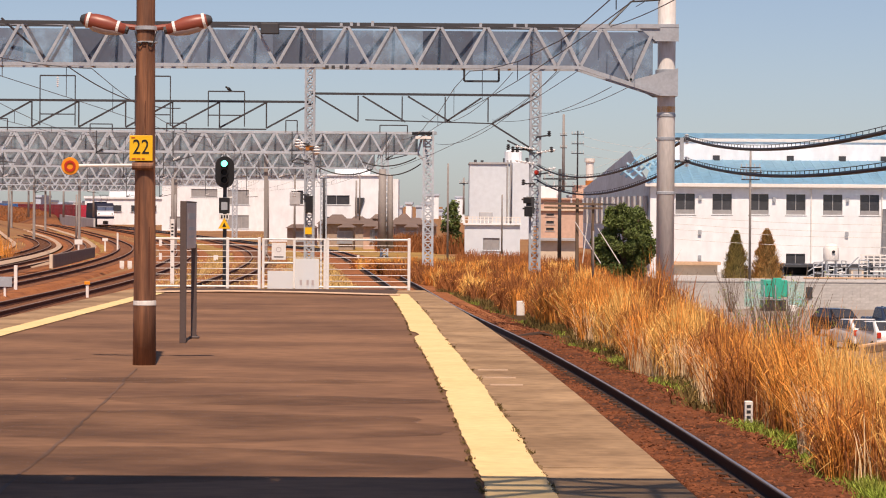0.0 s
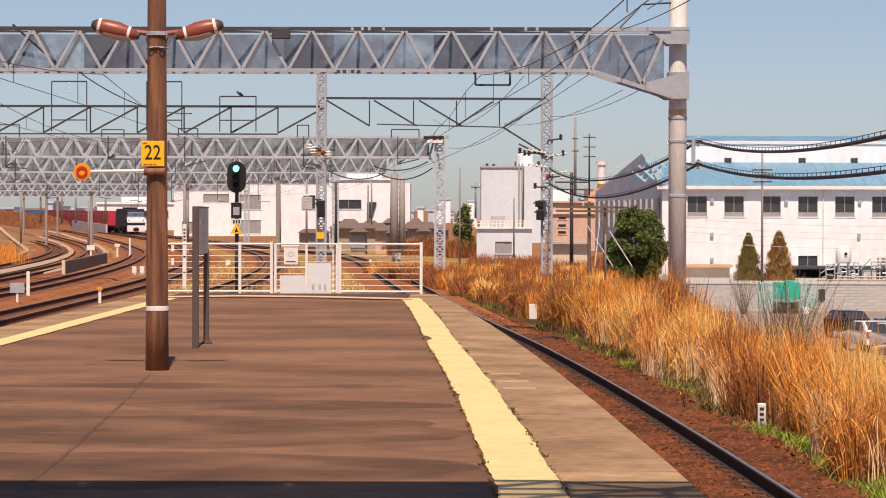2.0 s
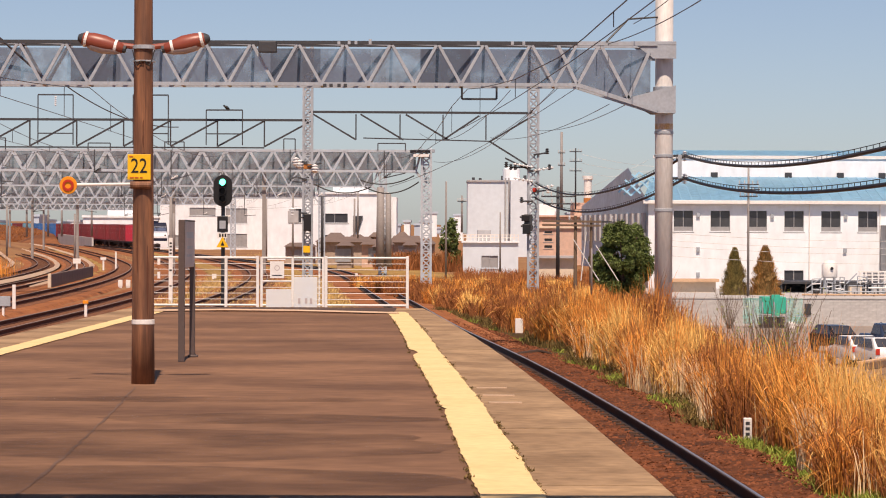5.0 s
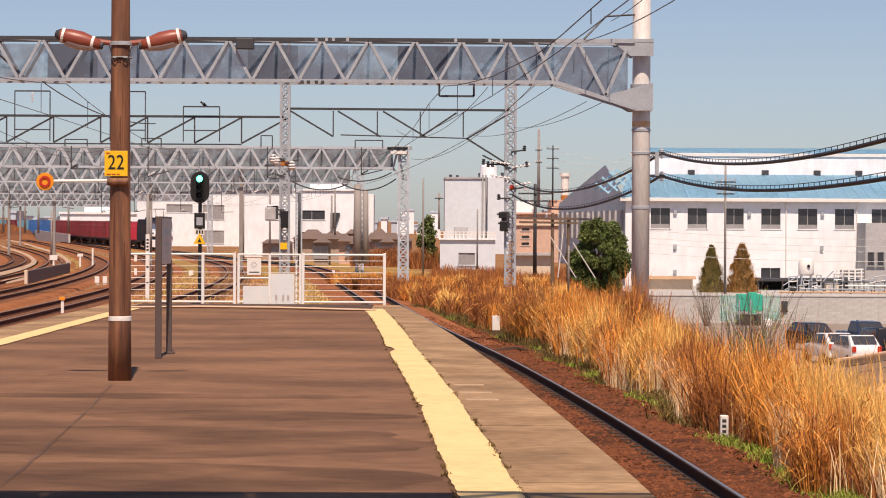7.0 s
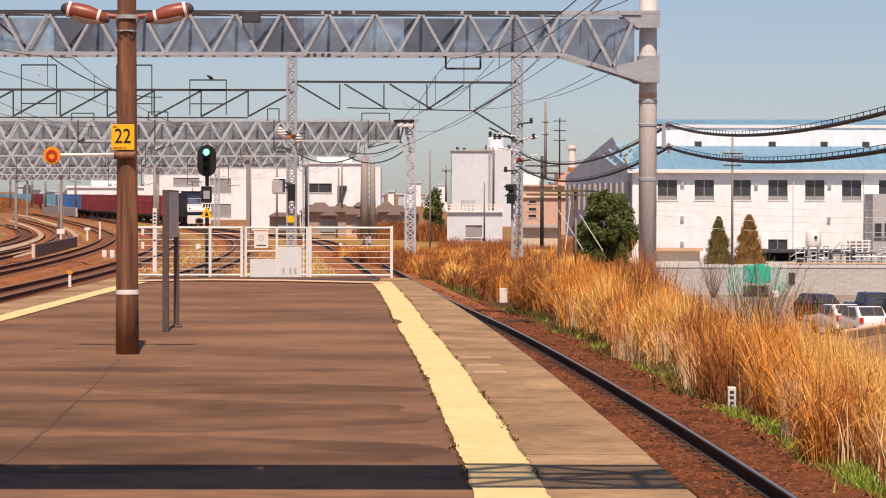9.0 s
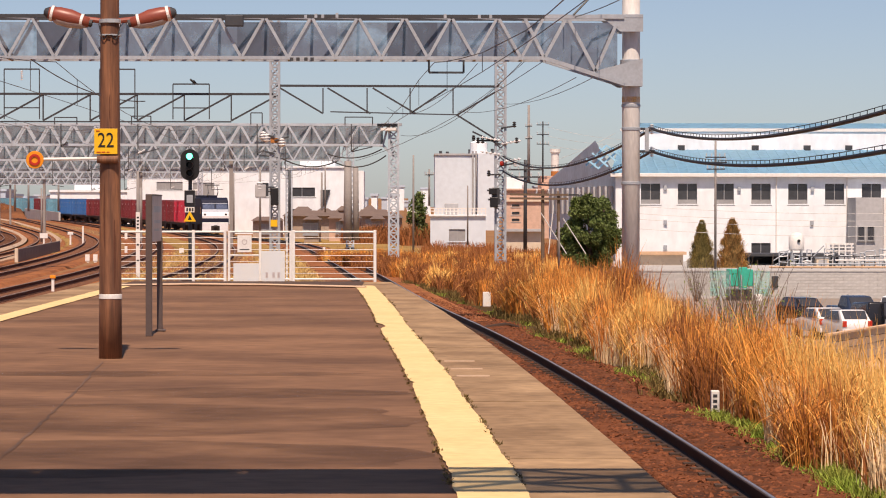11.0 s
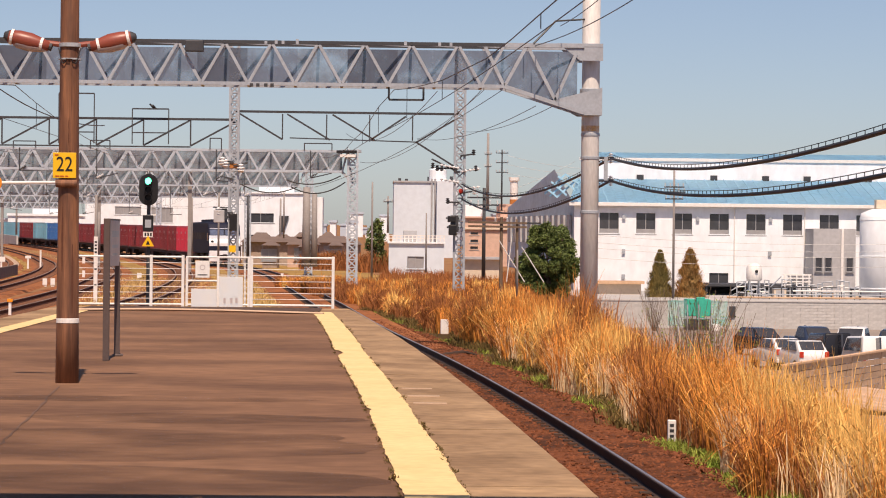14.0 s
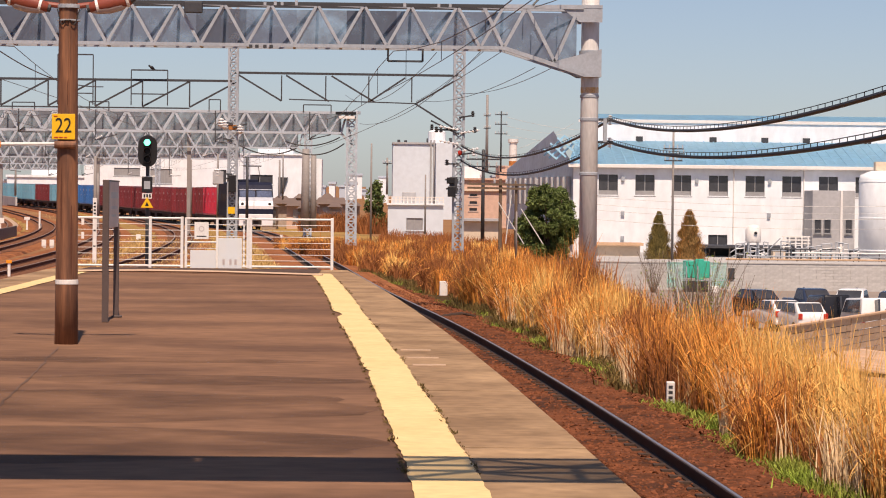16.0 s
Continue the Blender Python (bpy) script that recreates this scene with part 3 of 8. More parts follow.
# ---------------------------------------------------------------- lamp post with its signs
def build_lamp_post():
    x, y = -3.235, 31.8
    lp = thing("lamp_post", "tall brown painted pole with two torpedo lamps", "lamp post", m=pose(x, y, 0))
    part("pole", lathe([(0.128, 0), (0.122, 0.6), (0.106, 3.0), (0.096, 5.2), (0.09, 5.25)], 20, pose(0, 0, 0, 0, -0.1)), POLE_WOOD, lp, smooth=True)
    part("white_band", lathe([(0.121, 0.645), (0.126, 0.65), (0.125, 0.695), (0.120, 0.70)], 20), WHITE_PAINT, lp)
    for z, h in ((3.49, 0.02), (3.63, 0.045)):
        part("clamp", lathe([(0.110, z), (0.126, z + 0.004), (0.126, z + h - 0.004), (0.110, z + h)], 18), GALVANISED, lp)
    wire = bmesh.new()
    for q in (-1, 1):
        sweep(wire, [(q * (0.118 - 0.118 * u), -0.06 - 0.075 * math.sin(u * math.pi / 2), 3.62 - 0.17 * math.sin(min(1.0, u * 1.35) * math.pi * 0.74)) for u in [i / 12 for i in range(13)]], 0.012, n=6)
    part("hanging_cable", wire, CABLE, lp)
    for s in (-1, 1):
        arm = rod((0.09 * s, -0.02, 3.655), (0.25 * s, -0.02, 3.675), 0.05, 0.06, 8)
        part("lamp_arm", arm, LAMP_BROWN, lp)
        prof = [(0.02, 0), (0.055, 0.02), (0.072, 0.10), (0.100, 0.24), (0.095, 0.38), (0.072, 0.49), (0.035, 0.545), (0.005, 0.55)]
        m = pose(0.21 * s, -0.02, 3.632, 0, 76 * s, 0) @ Matrix.Diagonal((0.95, 0.95, 0.94, 1))
        shade = part("lamp_shade", lathe(prof, 18, m), LAMP_BROWN, lp, "brown torpedo lamp shade", smooth=True)
        for z, r in ((0.09, 0.075), (0.44, 0.087)):
            part("white_ring", lathe([(r - 0.004, z), (r + 0.006, z + 0.002), (r + 0.004, z + 0.033), (r - 0.006, z + 0.035)], 18, m), WHITE_PAINT, shade)
        part("tip_cap", lathe([(0.070, 0.495), (0.060, 0.515), (0.036, 0.549), (0.008, 0.556)], 18, m), STEEL_DARK, shade, "dark grey tip")
        under = lathe([(0.03, 0.03), (0.060, 0.10), (0.086, 0.24), (0.080, 0.38), (0.04, 0.46)], 16, m @ pose(0.030 * s, 0, 0))
        part("diffuser", under, BOARD_GREY, shade, "dusty pink glass diffuser", smooth=True)
        part("arm_joint", lathe([(0.03, -0.02), (0.048, -0.015), (0.048, 0.04), (0.03, 0.045)], 12, m), STEEL_DARK, shade)
    plate = part("number_plate", cube(-0.125, 0.125, -0.147, -0.139, 2.212, 2.487, 0.003), SIGN_YELLOW, lp, "yellow plate with black number 22")
    plate.matrix_basis = pose(-0.035, 0, 0)
    writing("22", 0.20, BLACK, lp, pose(-0.035, -0.149, 2.355, 90, 0, 0), "black digits 22").scale = (0.92, 1.12, 1)
    for u0, u1, z in ((-0.135, -0.09, 2.234), (-0.08, -0.04, 2.234), (-0.025, 0.005, 2.234), (-0.14, -0.10, 2.462)):
        part("small_print", cube(u0, u1, -0.1515, -0.148, z - 0.005, z + 0.005), SIGN_RED, lp)
    # disc on an arm
    part("bracket", rod((-0.13, -0.125, 2.155), (0.10, -0.125, 2.155), 0.085, 0.085, 12), POLE_WOOD, lp)
    part("sign_arm", rod((-0.78, -0.13, 2.155), (-0.10, -0.125, 2.165), 0.035, 0.035, 10), WHITE_PAINT, lp)
    disc = lathe([(0.092, 0), (0.096, 0.004), (0.092, 0.01)], 28, pose(-0.80, -0.14, 2.15, 90, 0, 0))
    d = part("stop_disc", disc, SIGN_ORANGE, lp, "round orange disc with a dark red ring")
    part("ring_mark", ring_plate(0.036, 0.062, 0.006, pose(-0.80, -0.156, 2.15, 90, 0, 0)), SIGN_RED, d)
    for a, z0, z1, w in ((-84, 2.56, 2.86, 0.016), (-118, 1.2, 1.9, 0.012), (-62, 0.75, 1.5, 0.012)):
        bm, n, prev = bmesh.new(), 12, None
        for i in range(n + 1):
            z = z0 + (z1 - z0) * i / n
            r = float(np.interp(z, [0, 0.6, 3.0, 5.2], [0.128, 0.122, 0.106, 0.096])) + 0.0025
            half = w / r * (0.25 + 0.75 * math.sin(math.pi * (i + 0.3) / (n + 0.6))) * (1 + 0.5 * noise.noise(Vector((a, z * 9, 0))))
            row = [bm.verts.new((r * math.cos(radians(a) + q), r * math.sin(radians(a) + q), z)) for q in (-half, 0, half)]
            if prev:
                for j in range(2):
                    bm.faces.new((prev[j], prev[j + 1], row[j + 1], row[j]))
            prev = row
        part("rust_streak", bm, RUST_DARK, lp, "dark rust streak on the pole")
    # conduit
    part("conduit", rod((0.02, -0.125, 2.5), (0.02, -0.112, 3.5), 0.02, 0.02, 8), POLE_WOOD, lp)


def ring_plate(r0, r1, h, m, n=28):
    bm = bmesh.new()
    rows = []
    for r, z in ((r0, 0), (r1, 0), (r1, h), (r0, h)):
        rows.append([bm.verts.new((r * math.cos(2 * math.pi * i / n), r * math.sin(2 * math.pi * i / n), z)) for i in range(n)])
    for a in range(4):
        for i in range(n):
            bm.faces.new((rows[a][i], rows[a][(i + 1) % n], rows[(a + 1) % 4][(i + 1) % n], rows[(a + 1) % 4][i]))
    bm.transform(m)
    return bm


build_lamp_post()


def build_station_sign():
    sg = thing("station_sign", "edge-on platform sign board on two dark posts", "sign", m=pose(-3.31, 37.4, 0))
    part("near_post", cube(-0.045, 0.035, -0.04, 0.04, 0, 1.815, 0.006), FRAME_DARK, sg)
    part("far_post", cube(-0.03, 0.04, 1.46, 1.54, 0, 1.25, 0.006), FRAME_DARK, sg)
    b = part("board", cube(-0.03, 0.03, 0.045, 1.55, 1.20, 1.795, 0.006), BOARD_GREY, sg, "pale grey sign board")
    part("board_edge", cube(-0.035, 0.035, 0.042, 1.56, 1.796, 1.815), FRAME_DARK, b)
    bm = bmesh.new()
    for y0, y1, z0, z1 in ((0.3, 1.3, 1.58, 1.66), (0.35, 1.2, 1.44, 1.48), (0.4, 1.1, 1.34, 1.37)):
        box(bm, 0.031, 0.034, y0, y1, z0, z1)
    part("faded_print", bm, GALVANISED, b)
    part("foot", cube(-0.05, 0.08, 1.44, 1.56, 0, 0.03, 0.008), FRAME_DARK, sg)


build_station_sign()


# ---------------------------------------------------------------- fence across the platform's end
def build_fence():
    y0 = 66.1
    fx = lambda px: (px - 784) / 5184 * y0
    fe = thing("fence", "white steel fence with a gate at the platform's end", "fence", m=pose(0, y0, 0))
    TOP, BOT = 1.13, 0.06
    xs = [fx(p) for p in (245, 403, 459, 580, 724)]
    for x in xs:
        part("post", cube(x - 0.033, x + 0.033, -0.033, 0.033, -0.12, TOP + 0.04, 0.008), WHITE_PAINT, fe)
    for a, b in ((0, 2), (3, 4)):
        for z, w in ((TOP, 0.05), (BOT, 0.05)):
            part("rail", rod((xs[a], 0.0, z), (xs[b], 0.0, z), w, w, 8), WHITE_PAINT, fe)
        for i in range(1, 8):
            z = BOT + (TOP - BOT) * i / 8
            part("wire_rail", rod((xs[a], 0.01, z), (xs[b], 0.01, z), 0.015, 0.015, 6), WHITE_PAINT, fe)
    gate = thing("gate", "white steel gate with milky panels and a notice", "gate", m=pose(0, y0, 0))
    g0, g1, gm = fx(466), fx(575), fx(521)
    for x in (g0, gm, g1):
        part("stile", cube(x - 0.028, x + 0.028, -0.03, 0.03, 0.02, TOP + 0.02, 0.006), WHITE_PAINT, gate)
    for z in (TOP, BOT):
        part("rail", rod((g0, 0, z), (g1, 0, z), 0.045, 0.045, 8), WHITE_PAINT, gate)
    part("middle_rail", rod((g0, 0, 0.60), (gm, 0, 0.60), 0.04, 0.04, 8), WHITE_PAINT, gate)
    for i in range(1, 8):
        z = BOT + (TOP - BOT) * i / 8
        part("wire_rail", rod((g0, 0.01, z), (g1, 0.01, z), 0.014, 0.014, 6), WHITE_PAINT, gate)
    no = part("notice", cube(fx(481), fx(506), -0.045, -0.036, 0.67, 1.05, 0.003), WHITE_PAINT, gate, "white notice with red print")
    part("notice_print", ring_plate(0.045, 0.06, 0.003, pose(fx(493.5), -0.046, 0.90, 90, 0, 0)), BOARD_GREY, no)
    part("notice_print", cube(fx(485), fx(502), -0.048, -0.0455, 0.72, 0.745), STEEL_DARK, no)
    part("panel", cube(fx(474), fx(519), -0.07, -0.05, -0.0, 0.42, 0.004), ACRYLIC, gate, "milky white panel")
    p2 = part("panel", cube(fx(523), fx(565), -0.075, -0.055, 0.0, 0.70, 0.004), ACRYLIC, gate, "milky white panel")
    for a in (531, 543, 552):
        part("faded_print", cube(fx(a), fx(a + 4), -0.078, -0.0755, 0.10, 0.22), BOARD_GREY, p2)
    part("post", cube(fx(568) - 0.02, fx(568) + 0.02, 0.05, 0.09, 0, 1.15), WHITE_PAINT, gate)


build_fence()


def tall_box(px, py0, py1, d, w=0.05):
    """Height span seen between two sight lines at distance d."""
    return (px - 784) / 5184 * d, 1.6 + (389 - py1) / 5184 * d, 1.6 + (389 - py0) / 5184 * d


def build_signal():
    d = 76.0
    x = (397 - 784) / 5184 * d
    sg = thing("railway_signal", "black railway signal head showing a green light", "railway signal", m=pose(x, d, 0))
    k = d / 5184
    zz = lambda py: 1.6 + (389 - py - 2.7) * k
    part("mast", rod((0, 0.1, -1.25), (0, 0.1, zz(328)), 0.10, 0.10, 12), STEEL_DARK, sg)
    outline = []
    w, z0, z1 = 0.245, zz(333), zz(277)
    for i in range(13):
        a = math.pi * i / 12
        outline.append((w * math.cos(a), z1 - w + w * math.sin(a)))
    for i in range(13):
        a = math.pi + math.pi * i / 12
        outline.append((w * math.cos(a), z0 + w + w * math.sin(a)))
    plate = part("backplate", extrude(outline, -0.04, 0.0), BLACK, sg)
    for z, lit in ((zz(290), True), (zz(305), False), (zz(319), False)):
        hood = part("hood", ring_plate(0.085, 0.098, 0.24, pose(0, -0.03, z, 90, 0, 0), 20), BLACK, plate)
        part("lens", lathe([(0.084, 0), (0.084, 0.012), (0.05, 0.02)], 20, pose(0.0, -0.05, z, 90, 0, 0)), GREEN_LIGHT if lit else BLACK, hood, "glowing green lens" if lit else "")
    part("white_arm", rod((-0.13, 0, zz(352)), (0.2, 0, zz(349)), 0.06, 0.04), WHITE_PAINT, sg)
    route = part("route_box", cube(-0.14, 0.13, -0.08, 0.05, zz(378), zz(350), 0.01), BLACK, sg, "black route indicator box")
    part("display", cube(-0.08, 0.08, -0.09, -0.079, zz(372), zz(358)), GALVANISED, route)
    part("number_board", cube(-0.13, 0.12, -0.06, -0.03, zz(389), zz(379), 0.004), WHITE_PAINT, sg, "white plate with dark marks")
    bm = bmesh.new()
    for a in (-0.09, -0.02, 0.05):
        box(bm, a, a + 0.045, -0.064, -0.061, zz(387), zz(381))
    part("plate_marks", bm, BLACK, sg)
    part("warning_triangle", extrude([(-0.16, zz(405)), (0.16, zz(405)), (0, zz(386))], -0.075, -0.062), SIGN_YELLOW, sg, "yellow warning triangle")
    part("triangle_mark", extrude([(-0.05, zz(402)), (0.05, zz(402)), (0, zz(394))], -0.08, -0.0752), BLACK, sg)


build_signal()


# ---------------------------------------------------------------- line-side gantries
def truss(parent, x0, x1, y, z0, z1, pitch, chord, web, depth, mat, top=None):
    """A box truss from x0 to x1: two lattice faces, chords and cross members; each member a part."""
    faces = (y - depth / 2, y + depth / 2)
    for yy in faces:
        for z in (z0, z1):
            part("chord", rod((x0, yy, z), (x1, yy, z), chord, chord), top if top and z == z1 else mat, parent)
    n = max(2, int(round((x1 - x0) / pitch)))
    for yy in faces:
        for i in range(n):
            a, b = x0 + (x1 - x0) * i / n, x0 + (x1 - x0) * (i + 1) / n
            mid = (a + b) / 2
            part("diagonal", rod((a, yy, z1), (mid, yy, z0), web, web), mat, parent)
            part("diagonal", rod((mid, yy, z0), (b, yy, z1), web, web), mat, parent)
    bm = bmesh.new()
    for i in range(n + 1):
        a = x0 + (x1 - x0) * i / n
        bar(bm, (a, faces[0], z1), (a, faces[1], z1), web, web)
        if i < n:
            bar(bm, (a, faces[0], z1), (a + (x1 - x0) / n, faces[1], z1), web * 0.7, web * 0.7)
            m = a + (x1 - x0) / n / 2
            bar(bm, (m, faces[0], z0), (m, faces[1], z0), web, web)
    tagged(part("cross_lacing", bm, mat, parent), kind="stuff")


def hanger(parent, x, y, z, w, h, mat):
    """A drop frame with an insulator, from which a contact wire hangs."""
    bm = bmesh.new()
    bar(bm, (x - w / 2, y, z), (x - w / 2, y, z - h), 0.05)
    bar(bm, (x + w / 2, y, z), (x + w / 2, y, z - h), 0.05)
    bar(bm, (x - w / 2, y, z - h), (x + w / 2, y, z - h), 0.05)
    part("drop_frame", bm, mat, parent)


def insulator(parent, a, b, mat=None):
    """A ribbed insulator between two points."""
    a, b = Vector(a), Vector(b)
    L = (b - a).length
    prof = [(0.02, 0)]
    n = 5
    for i in range(n):
        u = L * (i + 0.15) / n
        prof += [(0.02, u), (0.065, u + L / n * 0.25), (0.065, u + L / n * 0.4), (0.02, u + L / n * 0.6)]
    prof.append((0.02, L))
    m = Matrix.Translation(a) @ (b - a).to_track_quat("Z", "Y").to_matrix().to_4x4()
    part("insulator", lathe(prof, 8, m), mat or PORCELAIN, parent)


def big_gantry(y, right, z0, z1, left, group="catenary gantries"):
    """A steel gantry: a round post on the embankment and a long lattice beam over the tracks."""
    ga = thing("gantry", "grey galvanised lattice gantry beam on a round steel post", "gantry", group)
    base = ground_z(right, y) - 0.3
    H = z1 - z0
    post = part("post", lathe([(0.22, base), (0.22, z0 - 0.95), (0.222, z1 + 3.0), (0.05, z1 + 3.02)], 24, pose(right, y, 0)), POST_GREY, ga, smooth=True)
    for z in (z0 - 1.18, z0 - 1.75, 2.05 + 0.2):
        part("band", lathe([(0.22, z), (0.235, z + 0.01), (0.235, z + 0.07), (0.22, z + 0.08)], 24, pose(right, y, 0)), GALVANISED, post)
    part("rust_patch", lathe([(0.2225, z0 - 1.06), (0.2235, z0 - 1.05), (0.2235, z0 - 0.93), (0.2225, z0 - 0.92)], 24, pose(right, y, 0)), RUST_PALE, post)
    bend = right - 2.15
    # top chord takes the darker steel, painting in its shadowed edge
    truss(ga, left, bend, y, z0, z1, 1.13, 0.085, 0.07, 0.9, GALVANISED, STEEL_DARK)
    # haunch: the bottom chord runs down to the post
    zb = z0 - 0.62
    bm = bmesh.new()
    for yy in (y - 0.45, y + 0.45):
        bar(bm, (bend, yy, z1), (right - 0.2, yy, z1), 0.10)
        bar(bm, (bend, yy, z0), (right - 0.2, yy, zb), 0.10)
    part("haunch_chord", bm, GALVANISED, ga)
    for yy in (y - 0.45, y + 0.45):
        for (xa, za), (xb, zc) in (((bend, z0), (bend + 0.55, z1)), ((bend + 0.55, z1), (bend + 1.25, z0 - 0.32)), ((bend + 1.25, z0 - 0.32), (bend + 1.75, z1 - 0.2)), ((bend - 0.5, z1), (bend, z0))):
            part("diagonal", rod((xa, yy, za), (xb, yy, zc), 0.08), GALVANISED, ga)
        part("gusset", extrude([(right - 0.85, z1 + 0.06), (right + 0.26, z1 + 0.06), (right + 0.26, z1 - 0.36), (right - 0.3, z1 - 0.36)], yy - 0.012, yy + 0.012), GALVANISED, ga, "grey gusset plate")
        part("gusset", extrude([(right - 0.95, zb + 0.30), (right + 0.25, zb + 0.62), (right + 0.25, zb - 0.06), (right - 0.3, zb - 0.06)], yy - 0.012, yy + 0.012), GALVANISED, ga, "grey gusset plate")
    part("saddle", cube(right - 0.26, right + 0.26, y - 0.47, y + 0.47, z1 - 0.02, z1 + 0.05), GALVANISED, ga)
    part("collar", lathe([(0.222, zb - 0.06), (0.27, zb - 0.05), (0.27, zb + 0.6), (0.222, zb + 0.61)], 24, pose(right, y, 0)), GALVANISED, ga)
    return ga


G1 = 72.0
k1 = G1 / 5184
g1 = big_gantry(G1, (1177 - 784) * k1, 1.6 + (389 - 120) * k1, 1.6 + (389 - 47) * k1, -24.0)
# dark bird-netting sheets inside the beam
zb, zt = 1.6 + (389 - 118) * k1, 1.6 + (389 - 50) * k1
for i in range(22):
    a = -24 + i * 1.235
    if a + 1.2 < (1177 - 784) * k1 - 2.1:
        sheet = part("netting_sheet", cube(a, a + 1.235, G1 + 0.40, G1 + 0.406, zb + 0.06, zt - 0.05), (MESH_GREY, MESH_GREY, MESH_DARK, MESH_GREY, MESH_THIN, MESH_DARK, MESH_GREY)[i % 7], g1, "dark grey netting sheet")
part("netting_sheet", extrude([(3.172, zb + 0.06), (3.42, zb + 0.03), (5.15, zb - 0.5), (5.15, zt - 0.05), (3.172, zt - 0.05)], G1 + 0.40, G1 + 0.406), MESH_GREY, g1, "dark grey netting sheet")
hanger(g1, (850 - 784) * k1, G1, zb, 0.85, 0.36, STEEL_DARK)
box_lamp = part("beam_box", cube((462 - 784) * k1, (494 - 784) * k1, G1 - 0.75, G1 - 0.5, zt - 0.22, zt + 0.05, 0.02), STEEL_DARK, g1, "small dark equipment box")
bm = bmesh.new()
for px in (575, 586, 600, 611):
    box(bm, (px - 784) * k1, (px - 778) * k1, G1 - 0.5, G1 - 0.4, zb - 0.10, zb - 0.02)
tagged(part("bolt_row", bm, STEEL_DARK, g1), kind="stuff")
bm = bmesh.new()
for px, h in ((600, 5), (618, 7), (630, 6), (655, 9), (845, 7), (905, 6), (925, 6)):
    box(bm, (px - 784) * k1, (px - 779) * k1, G1 - 0.5, G1 - 0.4, zt, zt + h * k1)
tagged(part("top_fitting_row", bm, GALVANISED, g1), kind="stuff")
# bracket with cable clamps on the post
for py in (243, 283):
    z = 1.6 + (389 - py) * k1
    part("cable_bracket", rod((5.45, G1, z), (6.05, G1, z), 0.07, 0.06), STEEL_DARK, g1)
    insulator(g1, (5.97, G1, z - 0.13), (5.97, G1, z + 0.12))
Z1 = lambda py: 1.6 + (389 - py) * k1
part("bracket_arm", sweep(bmesh.new(), [((1073 - 784) * k1, G1 - 0.5, Z1(44)), ((1112 - 784) * k1, G1 - 0.3, Z1(3)), ((1170 - 784) * k1, G1 - 0.1, Z1(-2))], 0.05, n=6), BLACK, g1)
part("bracket_brace", rod((5.85, G1, 1.6 + 106 * k1), (5.85, G1, 1.6 + 148 * k1), 0.09, 0.12), GALVANISED, g1)

# the gantry whose lattice shadow falls across the platform stands nearer than the view begins
g0 = big_gantry(13.77, 6.4, 5.42, 6.32, -26.0)
# unseen netting added around its beam sets how dense the cast shadow is
for i in range(24):
    a = -26 + i * 1.26
    net = SHADE_NET_CLOSE if a < -0.3 else SHADE_NET_LOOSE
    for yy in (13.33, 14.19):
        part("netting_sheet", cube(a + 0.01, a + 1.25, yy, yy + 0.006, 5.44, 6.31), net, g0, "unseen black netting sheet added to thicken the beam's shadow")
    for z in (5.40, 6.30):
        part("netting_sheet", cube(a + 0.01, a + 1.25, 13.34, 14.18, z, z + 0.006), net, g0, "unseen black netting sheet added to thicken the beam's shadow")


def lattice_post(parent, x, y, z0, z1, w, mat, depth=0.4, heavy=1.0):
    """A square lattice post: four angles and zigzag lacing."""
    cs = [(x - w / 2, y - depth / 2), (x + w / 2, y - depth / 2), (x + w / 2, y + depth / 2), (x - w / 2, y + depth / 2)]
    for cx, cy in cs:
        part("post_angle", rod((cx, cy, z0), (cx, cy, z1), 0.07 * heavy), mat, parent)
    bm = bmesh.new()
    n = max(2, int((z1 - z0) / (w * 1.25 / heavy)))
    for (ax, ay), (bx, by) in zip(cs, cs[1:] + cs[:1]):
        for i in range(n):
            za, zc = z0 + (z1 - z0) * i / n, z0 + (z1 - z0) * (i + 1) / n
            bar(bm, (ax, ay, za), (bx, by, zc), 0.045 * heavy) if i % 2 else bar(bm, (bx, by, za), (ax, ay, zc), 0.045 * heavy)
            bar(bm, (ax, ay, za), (bx, by, za), 0.06)
            if heavy > 1.2:
                bar(bm, (bx, by, za), (ax, ay, zc), 0.04) if i % 2 else bar(bm, (ax, ay, za), (bx, by, zc), 0.04)
    tagged(part("lacing", bm, mat, parent), kind="stuff")


